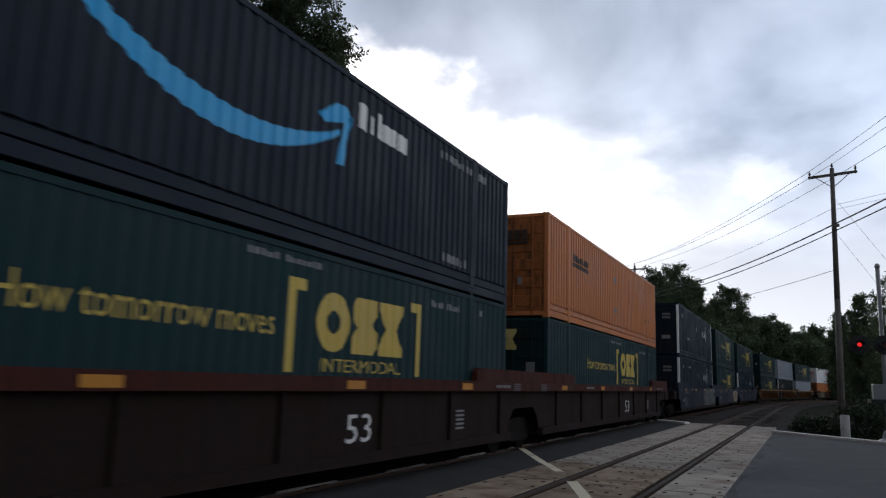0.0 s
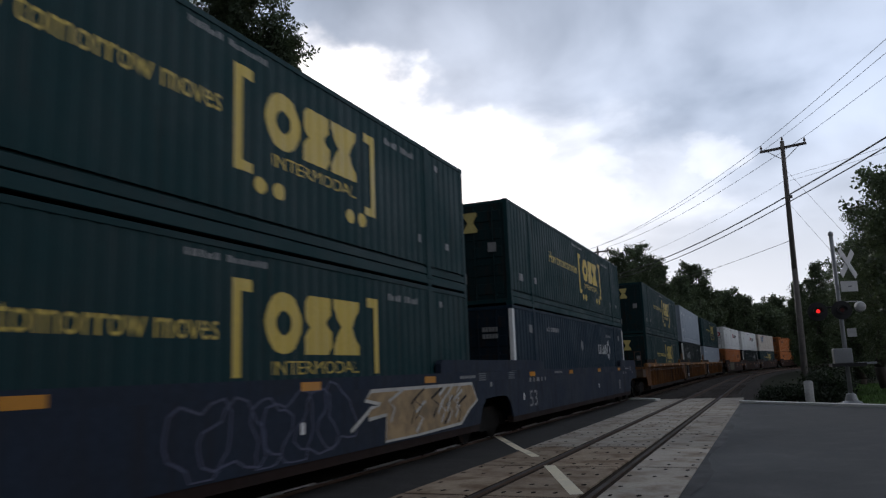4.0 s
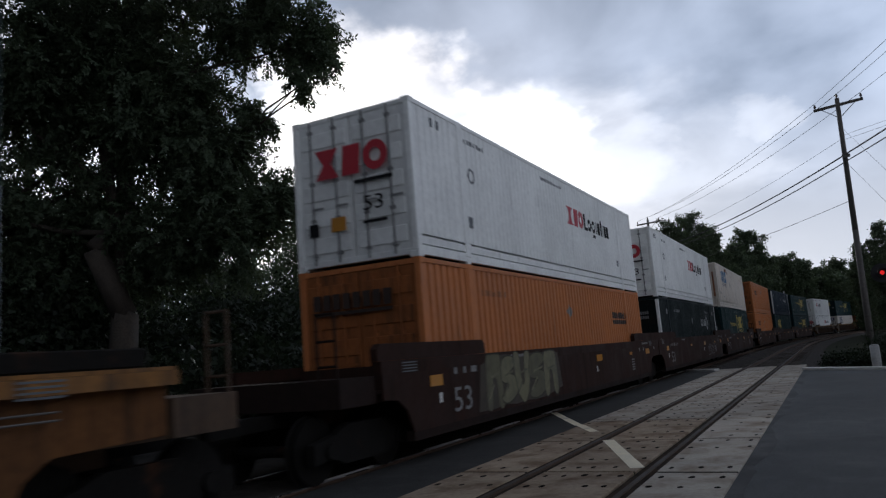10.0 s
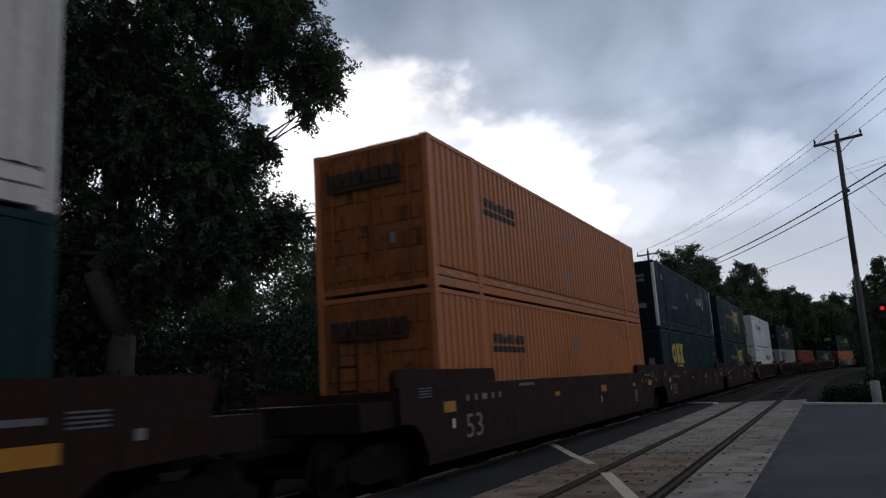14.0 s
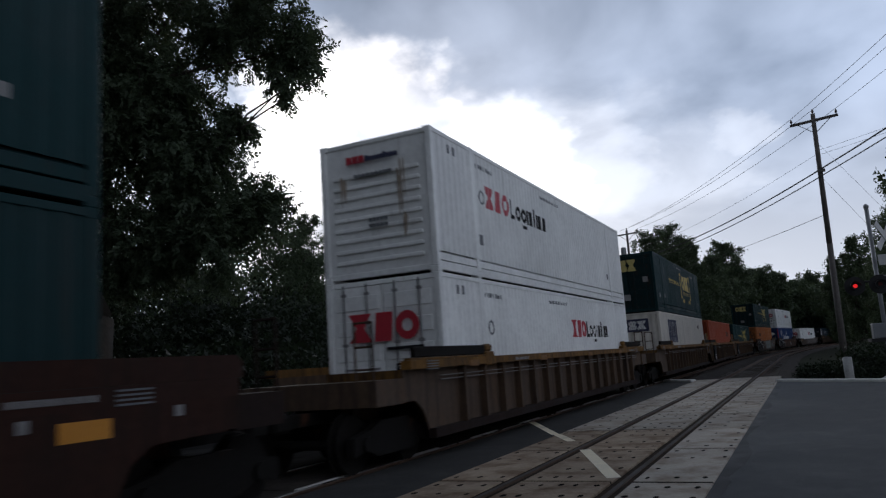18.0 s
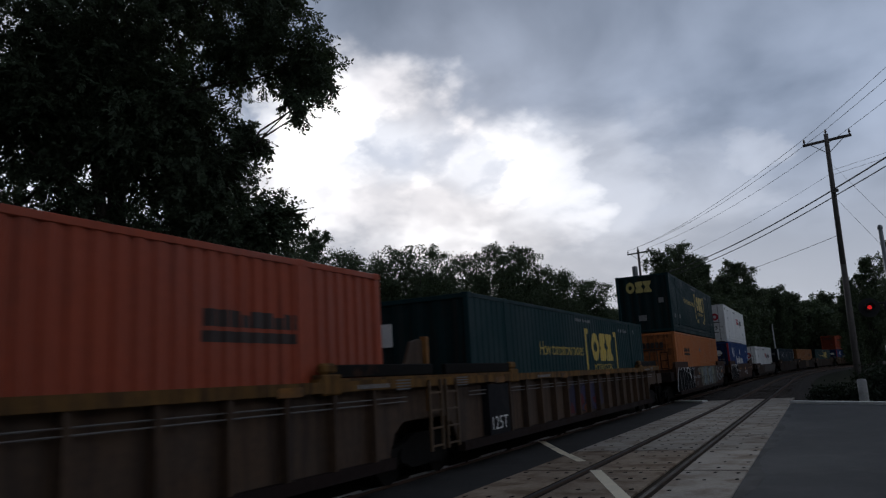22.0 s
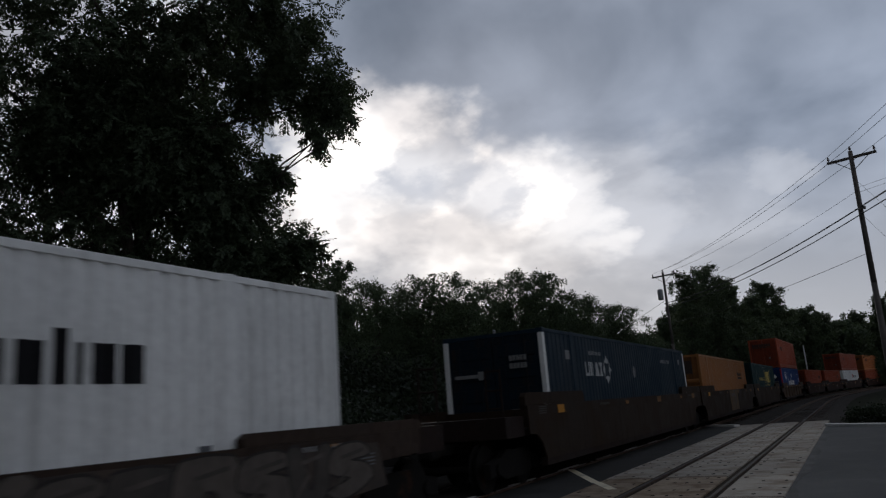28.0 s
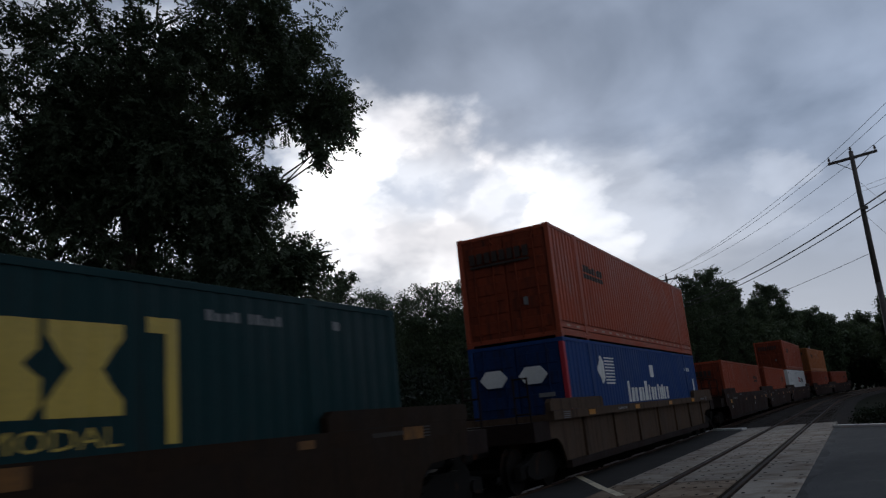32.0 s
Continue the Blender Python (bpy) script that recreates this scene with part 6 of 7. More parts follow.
def clump_leaves(name, centres, sizes, count, leaf, rng, mat, flat=0.62, per=13):
    """A crown of rounded clumps: leaves lie on the shells of many small masses, with a loose filling."""
    centres, sizes = np.array(centres, float), np.array(sizes, float)
    n = len(centres) * per
    own = np.repeat(np.arange(len(centres)), per)
    d = unit(rng.normal(size=(n, 3)))
    d[:, 2] = np.abs(d[:, 2]) * 0.8 + d[:, 2] * 0.2
    c = centres[own] + d * sizes[own] * rng.uniform(0.35, 0.72, n)[:, None]
    r = sizes[own].mean(1) * rng.uniform(0.30, 0.52, n)
    c, r = np.concatenate([c, centres]), np.concatenate([r, sizes.mean(1) * 0.80])
    share = r ** 2
    pick = rng.choice(len(c), count, p=share / share.sum())
    out = unit(rng.normal(size=(count, 3)))
    ripple = 1 + 0.22 * np.sin(out[:, 0] * 7 + pick) * np.sin(out[:, 1] * 7 + 2 * pick) + 0.14 * np.sin(out[:, 2] * 13 + 3 * pick)
    p = c[pick] + out * (ripple * r[pick] * (0.50 + 0.50 * rng.random(count) ** 0.5 + 0.16 * (rng.random(count) < 0.25) * rng.random(count)))[:, None] * np.array((1, 1, 0.82)) + rng.normal(size=(count, 3)) * leaf * 0.9
    u = unit(rng.normal(size=(count, 3)) * 0.7 + out * 0.5 + np.array((0, 0, -0.4)))
    w = unit(np.cross(u, out + 0.8 * rng.normal(size=(count, 3))))
    return leaf_quads(name, p, u, w, leaf * rng.uniform(0.6, 1.3, count)[:, None], flat, mat)


def spray_leaves(name, centres, sizes, weights, count, leaf, rng, mat, flat=0.42):
    """A ragged crown: pinnate leaves, each a drooping stalk with pairs of leaflets, on twigs round the centres."""
    centres, sizes = np.array(centres, float), np.array(sizes, float)
    vol = sizes.prod(1) ** 0.62 * np.array(weights)
    per = 18
    n = max(1, count // per)
    bunches = n // 15
    own = rng.choice(len(centres), bunches, p=vol / vol.sum())
    d = unit(rng.normal(size=(bunches, 3)))
    lump = 0.86 + 0.22 * np.sin(d[:, 0] * 5 + own) * np.sin(d[:, 1] * 6 + 2.0 * own) + 0.12 * np.sin(d[:, 2] * 11 + d[:, 0] * 9)
    heart = centres[own] + d * (rng.random(bunches) ** 0.38 * lump)[:, None] * sizes[own]
    pick = rng.integers(0, bunches, n)
    tip = heart[pick] + rng.normal(size=(n, 3)) * np.minimum(0.30, sizes[own][pick].mean(1) * 0.22)[:, None]
    d = d[pick]
    axis = unit(d * 0.75 + 0.55 * rng.normal(size=(n, 3)) + np.array((0, 0, -0.55)))
    side = unit(np.cross(axis, rng.normal(size=(n, 3)) * 0.6 + np.array((0, 0, 1.0))))
    length = leaf * rng.uniform(4.0, 7.0, n)
    step = np.tile(np.repeat(np.linspace(-0.3, 0.9, per // 2), 2), n)
    sign = np.tile(np.array((1.0, -1.0)), n * per // 2)[:, None]
    axis, side, length, tip = (np.repeat(a, per, 0) for a in (axis, side, length, tip))
    u = unit(side * sign * 0.85 + axis * 0.55 + np.array((0, 0, -0.22)) + 0.22 * rng.normal(size=(n * per, 3)))
    k = leaf * rng.uniform(0.65, 1.15, n * per)[:, None]
    p = tip + axis * (step * length)[:, None] + u * k * 0.9
    across = unit(np.cross(u, np.cross(axis, side) + 0.5 * rng.normal(size=(n * per, 3))))
    return leaf_quads(name, p, u, across, k, flat, mat)


def bent_limb(bm, a, b, r0, r1, rng, n=4):
    a, b = Vector(a), Vector(b)
    last, lr = a, r0
    for i in range(1, n + 1):
        t = i / n
        q = a.lerp(b, t) + Vector([rng.uniform(-1, 1) for _ in range(3)]) * (b - a).length * 0.05 * (1 if i < n else 0)
        r = r0 + (r1 - r0) * t
        tube(bm, last, q, lr, r, 6 if lr > 0.05 else 4)
        last, lr = q, r


def tree(name, base, height, lobes, count, leaf, seed, label, mat, group="trees along the line", weights=None):
    """lobes: (offset, radii) of the crown's masses, from the base."""
    root = thing(name, label, "tree", group, base)
    rng = random.Random(seed)
    bm = bmesh.new()
    top = Vector((rng.uniform(-0.3, 0.3), rng.uniform(-0.3, 0.3), height * 0.62))
    r = 0.02 * height + 0.05
    bent_limb(bm, (0, 0, -0.3), top, r * 1.2, r * 0.5, rng, 6)
    part("trunk", bm, BARK, root, smooth=True)
    for c, s in lobes if weights else lobes[:60:5]:
        bm = bmesh.new()
        fork = Vector((0, 0, 0)).lerp(top, rng.uniform(0.45, 0.95))
        if weights and s[0] < 1.6:
            fork = min((Vector(o) for o, k in lobes if k[0] > 1.6), key=lambda o: (o - Vector(c)).length)
        bent_limb(bm, fork, Vector(c) - Vector((0, 0, s[2] * 0.2)), r * 0.26 * min(1.0, 0.25 + 0.3 * s[0]), 0.02, rng)
        for _ in range(5 if weights else 2):
            d = Vector([rng.gauss(0, 1) for _ in range(3)]).normalized()
            bent_limb(bm, Vector(c) - Vector((0, 0, s[2] * 0.3)), Vector(c) + Vector((d.x * s[0], d.y * s[1], d.z * s[2])) * 0.85, min(0.045, 0.02 * s[0] + 0.008), 0.008, rng, 3)
        part("limb", bm, BARK, root, smooth=True)
    g = np.random.default_rng(seed)
    places, sizes = [c for c, _ in lobes], [s for _, s in lobes]
    crown = new("crown", spray_leaves("crown", places, sizes, weights, count, leaf, g, mat) if weights else clump_leaves("crown", places, sizes, count, leaf, g, mat, per=4))
    crown.parent = root
    return root


def at(az, el, dist):
    """A place by its bearing and height as seen from the eye."""
    v = heading(az, el)
    return Vector(EYE) + v * (dist / math.hypot(v.x, v.y))


# the big tree close behind the far track
D = 25.0
big = at(-51, 0, D)
big.z = -0.4
# bearing, height, distance and radius of each mass of leaves, and how dense it is
LOBES = [(-51, 26, 25, 4.5, 0.72), (-43.5, 31, 24, 3.0, 0.8), (-38.6, 27.6, 23.5, 1.5, 0.75), (-37.4, 24.6, 23, 1.3, 0.9), (-35.6, 23.4, 22.6, 0.8, 0.55), (-34.3, 22.6, 22.4, 0.5, 0.4), (-37.2, 21.9, 22.6, 0.65, 0.5), (-41.2, 24.8, 23.5, 1.4, 0.95), (-47.8, 21.2, 24, 1.7, 1.2), (-44.8, 21.6, 24, 0.75, 0.7), (-42.8, 21.0, 23.8, 0.5, 0.25),
         (-43.4, 18.9, 24, 0.9, 1.2), (-41.2, 18.9, 23.6, 0.6, 1.1), (-40.0, 18.2, 23.4, 0.36, 1), (-40.6, 12.0, 24, 1.25, 1.3), (-44.4, 15.8, 24, 1.7, 1.5), (-43.6, 10.4, 24, 2.0, 1.4), (-47.5, 10, 25, 2.0, 1.0), (-48.5, 18.2, 24.5, 1.9, 1.3)]
LOBES += [(-59, 21, 25, 3.0, 0.62), (-64, 28, 25, 4.0, 0.6), (-54.5, 18.8, 26, 2.4, 0.9), (-53, 21.5, 25, 2.4, 1.1), (-66, 14, 27, 3.6, 1), (-61, 11, 27, 3.2, 1.1), (-48.5, 39, 25, 4.0, 1), (-58, 42, 25, 5.0, 0.8), (-43, 37, 24, 3.0, 1), (-58, 12.5, 27, 3.2, 0.6), (-54, 11.5, 27, 2.2, 0.5), (-52.5, 9.5, 27, 2.4, 0.5), (-47.6, 14.0, 25.5, 1.8, 0.35), (-51.8, 15.0, 26, 2.0, 0.3), (-56, 7, 28, 3.0, 1)]
tree("broadleaf_tree", big, 19.0, [(at(a, e, d) - big, (r, r, r * 0.82)) for a, e, d, r, _ in LOBES], 510000, 0.092, 1, "tall dark broadleaf tree with ragged crown behind the tracks", LEAF, weights=[w for *_, w in LOBES])


def simple_lobes(h, w, seed, n=60):
    """A broad dome of overlapping masses, leaning a little, with leafy shoots standing out of its outline."""
    rng = random.Random(seed)
    lean, turn = w * rng.uniform(0.0, 0.22), rng.uniform(0, 6.28)

    def reach(f):
        return 0.82 if f < 0.3 else 1.0 if f < 0.55 else math.sqrt(max(0.03, 1 - ((f - 0.55) / 0.46) ** 2))

    out = []
    for i in range(n):
        f = 0.14 + 0.80 * (i + rng.random()) / n
        a, r = 2.4 * i + rng.uniform(-0.5, 0.5), w * rng.uniform(0.22, 0.38)
        d = max(0.0, w * reach(f) * rng.uniform(0.72, 1.06) - r) * math.sqrt(rng.uniform(0.3, 1.0))
        out.append(((d * math.cos(a) + lean * f * math.cos(turn), d * math.sin(a) + lean * f * math.sin(turn), min(h * f, h - r * 0.9)), (r, r, r * rng.uniform(0.75, 1.0))))
    for i in range(n // 3):
        f, a, r = rng.uniform(0.45, 0.97), 2.4 * i + rng.uniform(-0.8, 0.8), w * rng.uniform(0.13, 0.21)
        d = w * reach(f) * rng.uniform(0.80, 1.0)
        out.append(((d * math.cos(a) + lean * f * math.cos(turn), d * math.sin(a) + lean * f * math.sin(turn), h * f), (r, r, r * rng.uniform(0.8, 1.6))))
    out += [((0, 0, h * q), (w * 0.55, w * 0.55, h * 0.17)) for q in (0.28, 0.5, 0.68)]
    return out


def leaf_size(dist):
    return max(0.075, dist * 0.00135)


def crown_leaves(h, w, dist):
    return int(min(24000, 16.0 * w * h / leaf_size(dist) ** 2 * 0.62))


# bearing and height of each tree's top, distance, spread
TREES = [
    (-38.5, 11.4, 40, 3.2), (-36.3, 12.3, 42, 1.5), (-33.8, 10.7, 46, 2.7), (-31.3, 9.6, 50, 3.0), (-29.2, 10.8, 48, 2.0), (-27.2, 10.5, 50, 2.3), (-24.9, 10.0, 54, 3.0), (-22.4, 10.6, 54, 2.3), (-19.9, 10.4, 56, 2.2), (-17.5, 8.3, 60, 3.0), (-15.2, 7.2, 66, 2.7), (-13.6, 4.8, 75, 3.2), (-11.8, 5.8, 84, 2.2),
]
TREES += [
    (-9.7, 9.0, 88, 3.0), (-8.1, 9.2, 92, 3.2), (-7.0, 8.2, 98, 2.6), (-4.3, 7.6, 150, 4.2), (-5.4, 6.8, 130, 3.2), (-2.3, 5.3, 170, 4.0), (-1.2, 5.0, 176, 3.0), (-0.2, 4.2, 200, 6.0), (0.9, 4.5, 235, 6.0), (2.2, 5.5, 84, 1.4), (3.5, 6.8, 70, 1.5),
    # from (2.4, 4.3) on: extra trees, largely hidden, added to shade the far cars
    (7.0, 10.4, 54, 2.3), (8.5, 11.9, 50, 3.1), (10.4, 12.6, 48, 3.9), (5.6, 5.6, 62, 2.6), (12.5, 12.0, 46, 4.5), (-44, 9, 46, 5.0), (-50, 9, 44, 5.0), (-57, 8.5, 44, 5.0), (-64, 9, 46, 5.5), (1.2, 3.4, 210, 8.0), (3.0, 3.6, 180, 7.0), (2.4, 4.3, 104, 2.4), (2.7, 4.4, 120, 3.0), (3.4, 4.2, 136, 3.6), (4.2, 4.2, 152, 4.2), (4.8, 4.8, 108, 4.0), (6.6, 6.0, 92, 4.5), (6.2, 8.0, 100, 4.5), (8.0, 8.6, 84, 4.5), (6.8, 6.6, 128, 5.0), (7.4, 6.0, 150, 5.5),
]
for i, (az, el, dist, w) in enumerate(TREES):
    p = at(az, el, dist)
    h = p.z + 0.4
    tree("broadleaf_tree", (p.x, p.y, -0.4), h, simple_lobes(h, w * (1.18 if -36 < az < -15 else 1.0), 30 + i), crown_leaves(h, w, dist) if -42 < az < 9 else 11000, leaf_size(dist) if -42 < az < 9 else 0.17, 60 + i, "dark green broadleaf tree in full leaf by the railway", LEAF_MID)


# the second row of the wood, lower and farther, closes the gaps between the crowns
SECOND = [(-37.0, 9.4, 52), (-34.8, 8.8, 58), (-32.6, 8.0, 62), (-30.4, 8.2, 60), (-28.2, 8.6, 62), (-26.0, 8.3, 66), (-23.6, 8.6, 66), (-21.2, 8.6, 68), (-18.8, 7.4, 72), (-16.4, 6.0, 78), (-14.6, 4.4, 86), (-12.4, 4.2, 100), (-10.4, 6.6, 108), (-8.8, 7.4, 112), (-7.2, 6.6, 118), (-5.9, 5.6, 140), (-4.6, 5.8, 165), (-3.2, 5.2, 180), (-1.7, 4.0, 190), (0.2, 3.5, 215), (2.0, 3.6, 190)]
for i, (az, el, dist) in enumerate(SECOND):
    p = at(az, el, dist)
    h, w = p.z + 0.4, 0.030 * dist + 1.6
    tree("broadleaf_tree", (p.x, p.y, -0.4), h, simple_lobes(h, w, 130 + i, 30), 10500, leaf_size(dist) * 1.8, 160 + i, "dark green broadleaf tree in the second row of the wood", LEAF_MID)


def undergrowth(name, label, places, count, leaf, seed):
    g = np.random.default_rng(seed)
    me = clump_leaves(name, [p for p, _ in places], [s for _, s in places], count, leaf, g, LEAF_SHADED)
    return tagged(new(name, me), label, "bushes", kind="stuff")


rng = random.Random(9)
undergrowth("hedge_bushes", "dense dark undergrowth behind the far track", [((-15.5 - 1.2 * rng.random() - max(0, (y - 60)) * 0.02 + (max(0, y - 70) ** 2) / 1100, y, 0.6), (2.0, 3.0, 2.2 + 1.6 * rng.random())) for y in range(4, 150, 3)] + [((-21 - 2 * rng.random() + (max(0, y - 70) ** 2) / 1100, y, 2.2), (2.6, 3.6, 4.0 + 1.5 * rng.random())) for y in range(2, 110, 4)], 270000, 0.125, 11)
# Out of view: added leaf masses that keep low sky light off the lower cars
undergrowth("wood_behind", "unseen leafy screen behind the crossing, added to block low sky", [((19 + 3 * math.sin(i * 2.1), -46 + 5.5 * i, 4.0), (4.0, 4.5, 6.5 + 1.2 * math.sin(i * 1.3))) for i in range(14)] + [((x, -50, 4.0), (5, 4, 6.5)) for x in range(-30, 18, 7)], 30000, 0.34, 14)
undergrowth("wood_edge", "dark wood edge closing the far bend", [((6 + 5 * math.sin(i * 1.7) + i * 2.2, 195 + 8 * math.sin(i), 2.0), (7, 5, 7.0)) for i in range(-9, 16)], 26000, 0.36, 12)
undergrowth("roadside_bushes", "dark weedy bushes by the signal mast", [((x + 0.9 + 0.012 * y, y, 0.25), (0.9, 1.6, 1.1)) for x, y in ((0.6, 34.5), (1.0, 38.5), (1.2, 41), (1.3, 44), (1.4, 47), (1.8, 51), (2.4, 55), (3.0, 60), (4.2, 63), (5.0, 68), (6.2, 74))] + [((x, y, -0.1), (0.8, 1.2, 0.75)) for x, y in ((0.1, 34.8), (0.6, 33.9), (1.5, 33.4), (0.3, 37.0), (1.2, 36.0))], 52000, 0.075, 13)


def lawn():
    g = np.random.default_rng(15)
    n = 26000
    x = 3.4 + 22 * g.random(n) ** 1.3
    y = 31.5 + 34 * g.random(n) - 0.25 * (x - 3)
    h = g.uniform(0.05, 0.13, n)
    a = g.random(n) * 6.28
    dx, dy = np.cos(a) * 0.03, np.sin(a) * 0.03
    z = np.full(n, -0.42)
    v = np.stack([np.stack([x - dx, y - dy, z], 1), np.stack([x + dx, y + dy, z], 1), np.stack([x + dy * 1.5, y + dx * 1.5, z + h + 0.04], 1)], 1).reshape(-1, 3)
    i = np.arange(n) * 3
    me = bpy.data.meshes.new("lawn")
    me.from_pydata(v.tolist(), [], np.stack([i, i + 1, i + 2], 1).tolist())
    me.materials.append(GRASS)
    tagged(new("lawn_grass", me), "short green lawn grass beyond the signal", "grass", kind="stuff")


lawn()

# ---- poles and wires ----
def utility_pole(x, y, top, lean, arm_turn, transformer=False):
    root = thing("utility_pole", "tall weathered wooden utility pole with one crossarm", "utility pole", "utility poles", (x, y, -0.4))
    h = top + 0.4
    bm = bmesh.new()
    tube(bm, (0, 0, -0.3), (lean * 0.5, 0, h * 0.5), 0.155, 0.125, 12), tube(bm, (lean * 0.5, 0, h * 0.5), (lean, 0, h), 0.125, 0.095, 12)
    part("pole", bm, POLEWOOD, root, smooth=True)
    bm = bmesh.new()
    c, s = math.cos(arm_turn), math.sin(arm_turn)
    box(bm, -1.05, 1.05, -0.05, 0.05, -0.06, 0.06, 0.008)
    bmesh.ops.rotate(bm, verts=bm.verts, cent=(0, 0, 0), matrix=Matrix.Rotation(arm_turn, 3, "Z"))
    bmesh.ops.translate(bm, verts=bm.verts, vec=(lean, 0, h - 0.32))
    part("crossarm", bm, POLEWOOD, root)
    for o in (-0.98, 0.0, 0.98):
        bm = bmesh.new()
        z = h - 0.26 if o else h
        lathe(bm, (lean + o * c, o * s, z), [(0, 0.025), (0.06, 0.03), (0.08, 0.065), (0.13, 0.06), (0.15, 0.04), (0.2, 0.045), (0.23, 0.02)], "z", 10)
        part("insulator", bm, surface("brown_porcelain", (0.10, 0.08, 0.08), 0.3), root)
    for o in (-0.7, 0.7):
        bm = bmesh.new()
        tube(bm, (lean + o * c, o * s, h - 0.38), (lean, 0, h - 0.95), 0.018, sides=6)
        part("brace", bm, STEEL, root)
    bm = bmesh.new()
    box(bm, lean - 0.16, lean + 0.16, -0.2, -0.1, h * 0.77, h * 0.77 + 0.14)
    part("bracket", bm, STEEL, root)
    if transformer:
        bm = bmesh.new()
        lathe(bm, (-0.42, -0.1, h - 2.4), [(0, 0.2), (0.04, 0.24), (0.85, 0.24), (0.9, 0.2), (0.96, 0.08)], "z", 16)
        part("transformer", bm, surface("grey_transformer", (0.22, 0.23, 0.24), 0.5), root, smooth=True)
    return root


P1, P2, P3 = (1.66, 38.0, 12.0), (-12.9, 64.8, 12.0), (13.8, 0.0, 12.4)
utility_pole(P1[0] - 0.22, P1[1], P1[2], 0.22, radians(-15))
utility_pole(P2[0], P2[1], P2[2], 0.0, radians(-15), True)
utility_pole(P3[0], P3[1], P3[2], 0.0, radians(-10))


def cable(a, b, sag, r, label):
    a, b = Vector(a), Vector(b)
    bm = bmesh.new()
    n = 24
    pts = [a.lerp(b, i / n) - Vector((0, 0, sag * 4 * (i / n) * (1 - i / n))) for i in range(n + 1)]
    side = (b - a).cross(Vector((0, 0, 1))).normalized()
    rings = [[bm.verts.new(p + (side * math.cos(1.2566 * i) + Vector((0, 0, 1)) * math.sin(1.2566 * i)) * r) for i in range(5)] for p in pts]
    for p, q in zip(rings, rings[1:]):
        for i in range(5):
            bm.faces.new((p[i], p[i - 1], q[i - 1], q[i]))
    return tagged(new("overhead_cable", mesh_of(bm, "overhead_cable", WIRE)), label, "cable", "overhead cables")


def off(p, o, z, turn=-0.26):
    return (p[0] + o * math.cos(turn), p[1] + o * math.sin(turn), z)


for o in (-0.98, 0.0, 0.98):
    z = 12.0 if o else 12.2
    cable(off(P1, o, z), off(P2, o, z), 0.55, 0.011, "thin black overhead wire on the crossarms")
    cable(off(P1, o, z), off(P3, o, z + 0.4), 0.5, 0.010, "thin black overhead wire on the crossarms")
for z, r in ((9.30, 0.034), (8.98, 0.026)):
    cable((P1[0], P1[1] - 0.15, z), (P2[0], P2[1] - 0.15, z), 0.55, r, "thick black communication cable slung between poles")
    cable((P1[0], P1[1] - 0.15, z), (P3[0], P3[1], z + 0.3), 0.35, r, "thick black communication cable slung between poles")
cable((P1[0], P1[1], 7.2), (-22, 92, 10.2), 0.8, 0.013, "thin black service wire")
for z in (10.0, 10.22):
    cable((P1[0], P1[1], z), (20.0, 17.0, z + 0.3), 0.4, 0.007, "thin black service wire")
cable((P1[0], P1[1], 10.1), (P2[0], P2[1], 10.1), 0.5, 0.008, "thin black service wire")
cable((P1[0], P1[1], 10.6), (7.4, 33.0, 0.0), 0.0, 0.009, "thin steel guy wire")
cable((P1[0], P1[1], 8.9), (6.5, 33.8, 0.0), 0.0, 0.009, "thin steel guy wire")
cable((P2[0], P2[1], 9.6), (P2[0] - 13, P2[1] + 3, 5.0), 0.4, 0.015, "thin black service wire")
cable((P2[0], P2[1], 8.9), (P2[0] - 9, P2[1] + 1, 1.0), 0.1, 0.015, "thin steel guy wire")


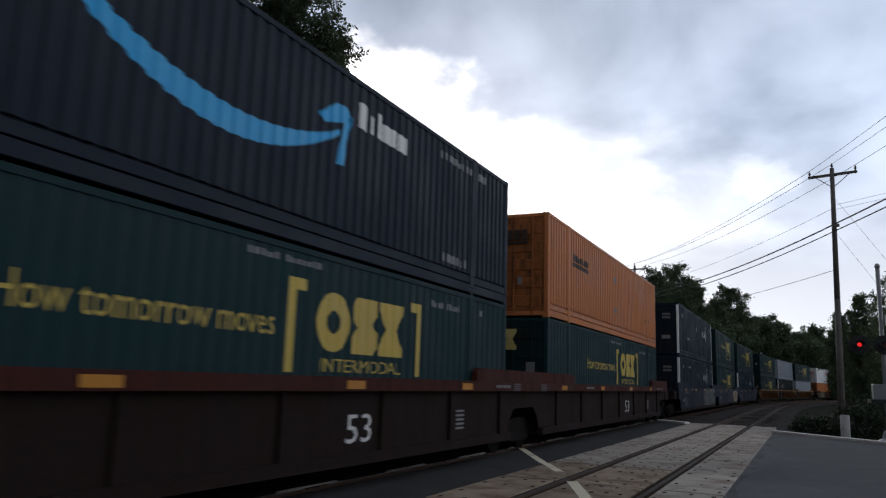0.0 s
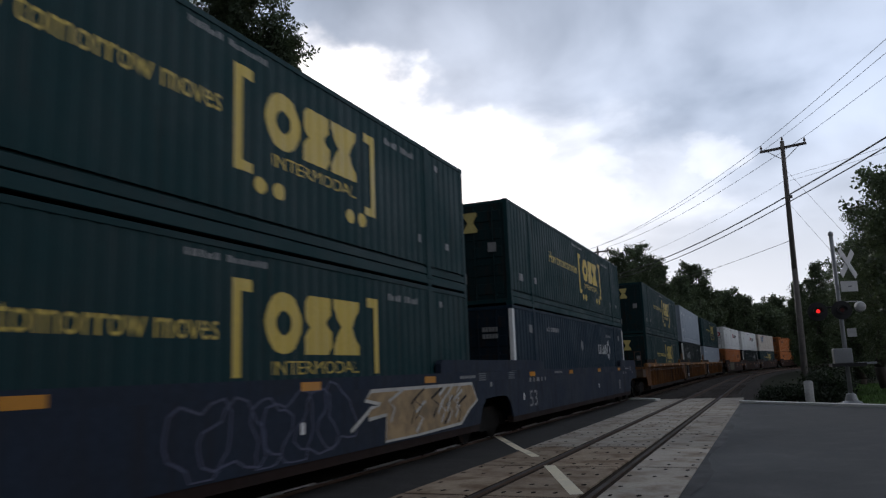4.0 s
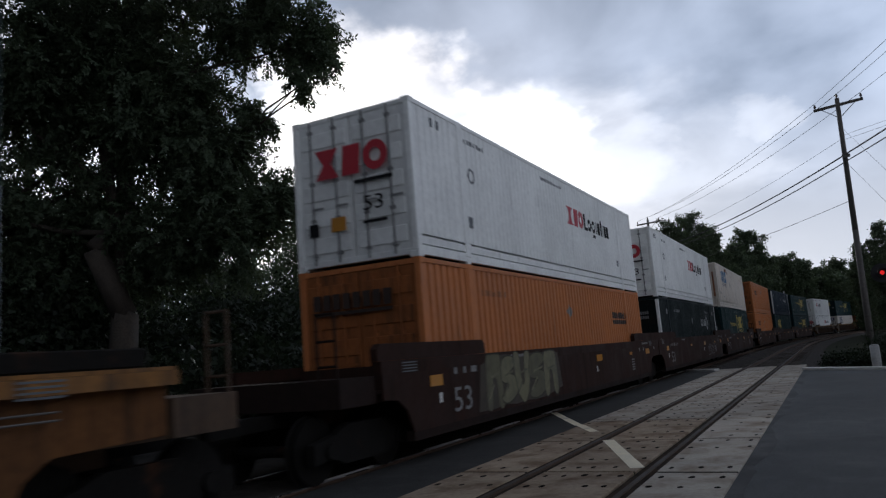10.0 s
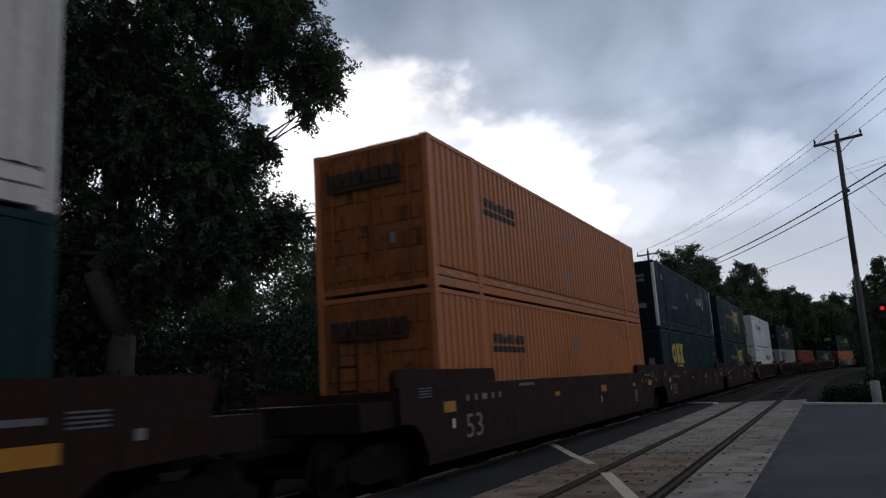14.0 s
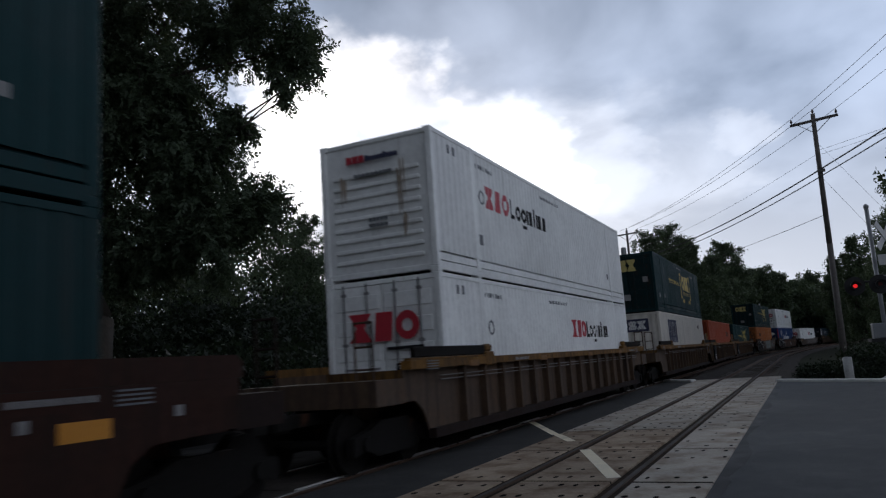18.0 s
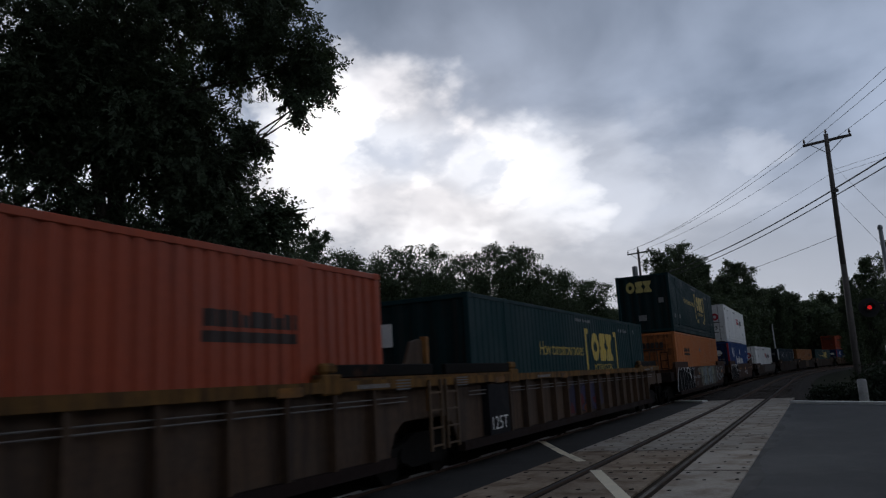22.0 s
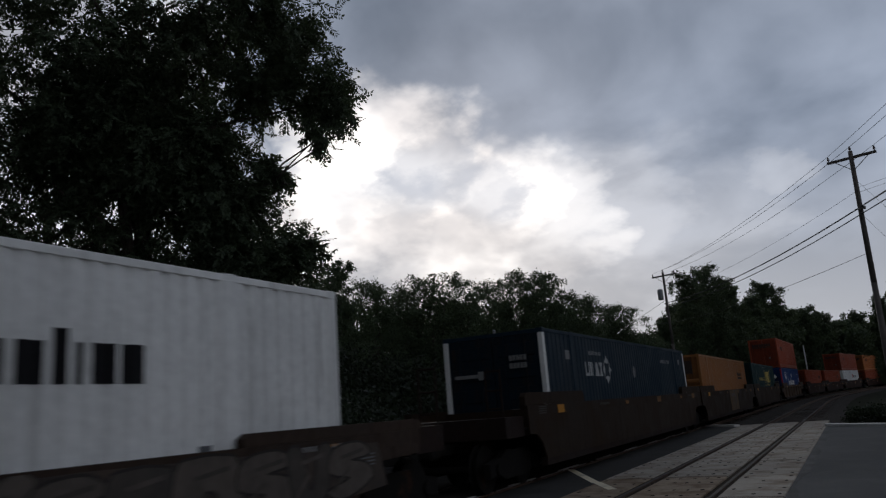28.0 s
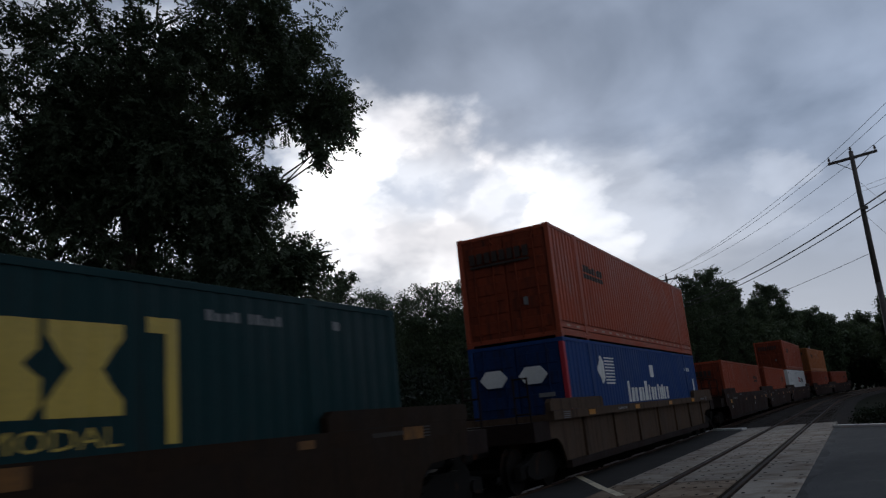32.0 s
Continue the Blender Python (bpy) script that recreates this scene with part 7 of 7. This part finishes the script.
# ---- crossing signals ----
def crossing_signal(x, y, turn, lit):
    root = thing("crossing_signal", "aluminium crossing signal mast with crossbuck and red lamps", "crossing signal", "crossing signals", (x, y, 0))
    root.rotation_euler = (0, 0, turn)
    bm = bmesh.new()
    tube(bm, (0, 0, 0.25), (0, 0, 6.1), 0.075, sides=14)
    lathe(bm, (0, 0, 6.1), [(0, 0.09), (0.1, 0.09), (0.16, 0.03)], "z", 14)
    part("mast", bm, ALUMINIUM, root, smooth=True)
    bm = bmesh.new()
    lathe(bm, (0, 0, -0.4), [(0, 0.36), (0.42, 0.36), (0.46, 0.30), (0.50, 0.22), (0.72, 0.16), (0.75, 0.1)], "z", 12)
    part("base", bm, ALUMINIUM, root)
    for ang in (45, -45):
        bm = bmesh.new()
        box(bm, -0.66, 0.66, -0.012, 0.012, -0.115, 0.115, 0.004)
        bmesh.ops.rotate(bm, verts=bm.verts, cent=(0, 0, 0), matrix=Matrix.Rotation(radians(ang), 3, "Y"))
        bmesh.ops.translate(bm, verts=bm.verts, vec=(0, -0.012 if ang > 0 else 0.014, 0))
        bmesh.ops.rotate(bm, verts=bm.verts, cent=(0, 0, 0), matrix=Matrix.Rotation(radians(52), 3, "Z"))
        bmesh.ops.translate(bm, verts=bm.verts, vec=(0.40, -0.2, 5.0))
        part("crossbuck_blade", bm, SIGNWHITE, root)
    bm = bmesh.new()
    box(bm, 0.05, 0.70, -0.115, -0.095, 3.98, 4.36, 0.006)
    bmesh.ops.rotate(bm, verts=bm.verts, cent=(0.375, -0.1, 4.17), matrix=Matrix.Rotation(radians(25), 3, "Z"))
    part("track_count_sign", bm, SIGNWHITE, root)
    for z in (4.17, 5.0):
        bm = bmesh.new()
        tube(bm, (0, 0, z), (0.46, -0.17, z), 0.02, sides=6)
        part("sign_bracket", bm, ALUMINIUM, root)
    bm = bmesh.new()
    tube(bm, (-0.85, -0.05, 3.45), (0.35, -0.05, 3.45), 0.035, sides=8)
    part("lamp_arm", bm, LAMPBLACK, root)
    for i, o in enumerate((-0.76, 0.03)):
        bm = bmesh.new()
        lathe(bm, (o, -0.12, 3.32), [(0, 0.34), (0.012, 0.34)], "y", 24)
        lamp = part("lamp_backplate", bm, LAMPBLACK, root)
        bm = bmesh.new()
        lathe(bm, (o, -0.12, 3.32), [(-0.14, 0.13), (0.0, 0.15)], "y", 18)
        part("lamp_housing", bm, LAMPBLACK, lamp)
        bm = bmesh.new()
        n = 10
        for j in range(n):
            t0, t1 = math.pi * j / n, math.pi * (j + 1) / n
            q = [(o + r * math.cos(t), yy, 3.32 + r * math.sin(t)) for t, yy, r in ((t0, -0.14, 0.155), (t1, -0.14, 0.155), (t1, -0.42, 0.16), (t0, -0.42, 0.16))]
            bm.faces.new([bm.verts.new(p) for p in q])
        part("lamp_hood", bm, LAMPBLACK, lamp)
        bm = bmesh.new()
        lathe(bm, (o, -0.262, 3.32), [(-0.012, 0.05), (0.0, 0.072)], "y", 18)
        part("lens", bm, LIT_RED if i == lit else GLASS_RED, lamp, "lit red lens" if i == lit else "dark red lens")
    bm = bmesh.new()
    tube(bm, (0.05, 0, 3.62), (0.62, 0, 3.62), 0.02, sides=6)
    lathe(bm, (0.66, 0, 3.42), [(-0.2, 0.05), (-0.16, 0.15), (0, 0.2), (0.15, 0.15), (0.2, 0.05)], "y", 14)
    part("bell", bm, SIGNWHITE, root)
    bm = bmesh.new()
    box(bm, -0.42, 0.18, -0.26, 0.22, 1.42, 1.95, 0.02)
    part("gate_mechanism", bm, ALUMINIUM, root)
    bm = bmesh.new()
    prism(bm, [(-0.5, 1.30), (0.35, 1.30), (0.35, 1.42), (-0.5, 1.42)], -0.55, 0.55)
    part("counterweight_arm", bm, LAMPBLACK, root)
    bm = bmesh.new()
    box(bm, 0.35, 0.95, -0.06, 0.06, 1.36, 1.44, 0.01)
    part("counterweight", bm, ALUMINIUM, root)
    bm = bmesh.new()
    box(bm, 0.12, 0.42, -0.12, -0.1, 2.35, 2.65)
    part("notice_plate", bm, SIGNWHITE, root)
    return root


bm = bmesh.new()
tube(bm, (0, 0, -0.4), (0, 0, 8.0), 0.13, 0.09, 8), lathe(bm, (0, 0, 8.0), [(0, 0.12), (0.08, 0.10), (0.1, 0.02)], "z", 8)
far_post = new("steel_post", mesh_of(bm, "steel_post", SIGNWHITE, True))
far_post.location = (-6.5, 141.0, 0)
tagged(far_post, "tall pale steel post beside the far bend", "post")
crossing_signal(2.58, 30.5, radians(4), 0)
crossing_signal(-18.6, 41.0, radians(20), 1)

bm = bmesh.new()
tube(bm, (0, 0, -0.4), (0, 0, 0.80), 0.155, sides=16), lathe(bm, (0, 0, 0.80), [(0, 0.155), (0.03, 0.12), (0.04, 0.02)], "z", 16)
bollard = new("bollard", mesh_of(bm, "bollard", surface("chalky_grey_concrete", (0.42, 0.42, 0.41), 0.8, vary=0.2, dirt=(0.12, 0.11, 0.1), dirt_amount=0.3), True))
bollard.location = (1.25, 30.6, 0)
tagged(bollard, "pale round marker post at the road edge", "bollard")

# ---- crossing panels ----
PALE = surface("pale_dash", (0.52, 0.50, 0.47), 0.6, vary=0.2)
deck = tagged(new("crossing_deck"), "weathered concrete crossing panels between and beside the rails", "crossing deck", kind="structure")
PITCH = 3.05


for x in (NEAR_X - 0.82, NEAR_X - 0.66, NEAR_X + 0.66, NEAR_X + 0.82):
    bm = bmesh.new()
    w = 0.05 if abs(x - NEAR_X) < 0.7 else 0.035
    box(bm, x - w, x + w, PANEL_END - 13 * PITCH, PANEL_END, -0.2, -0.028 if w == 0.05 else -0.012)
    part("flangeway_filler", bm, SEAL, deck)


def panel(bm, width):
    box(bm, -width / 2, width / 2, 0.035, PITCH - 0.035, -0.22, 0.0, 0.014)


def recesses(bm, width, seed):
    r = random.Random(seed)
    for y in (0.32, 1.0, 2.05, 2.72):
        n = 5 if width > 1.1 else 3
        for i in range(n):
            if r.random() < 0.15:
                continue
            x = (i / (n - 1) - 0.5) * width * 0.78 + r.uniform(-0.04, 0.04)
            yy = y + r.uniform(-0.06, 0.06)
            a, c = r.uniform(0.028, 0.042), r.uniform(0.055, 0.085)
            bm.faces.new([bm.verts.new((x + a * math.cos(2 * math.pi * j / 8), yy + c * math.sin(2 * math.pi * j / 8), 0.003)) for j in range(8)])


for x0, x1 in ((-4.86, NEAR_X - 0.86), (NEAR_X - 0.60, NEAR_X + 0.60), (NEAR_X + 0.86, -1.20)):
    w, c = x1 - x0, (x0 + x1) / 2
    for i in range(13):
        y = PANEL_END - PITCH * (i + 1)
        rusty = y < 13 and x0 < NEAR_X
        slab = shared("panel", ("panel", round(w, 2), rusty), lambda b: panel(b, w), RUSTY_CONCRETE if rusty else CONCRETE, deck, (c, y, random.uniform(-0.004, 0.004)))
        shared("bolt_recess", ("recess", round(w, 2), i % 3), lambda b: recesses(b, w, i), HOLE, slab)
        shared("joint_filler", ("joint", round(w, 2)), lambda b: box(b, -w / 2 + 0.01, w / 2 - 0.01, -0.034, 0.034, -0.2, -0.006), HOLE, deck, (c, y, 0))
for i in range(13):
    y = PANEL_END + 2.2 - PITCH * (i + 1)
    # pale bars in even dashes beside the far track's near rail
    shared("edge_block", ("edge",), lambda b: box(b, -0.035, 0.035, 0.0, 1.45, -0.2, 0.012, 0.006), PALE, deck, (TRAIN_X + 0.675, y, 0))
    # far panels are coloured nearly black for the shadow beneath the cars
    shared("panel", ("farpanel",), lambda b: panel(b, 1.31), SHADED_CONCRETE, deck, (TRAIN_X, y, -0.004))


def motions():
    for ob, s0, z in MOVING:
        walk(ob, [(t, car_pose(s0 - gone(t), z)) for t in range(0, 33)])


motions()
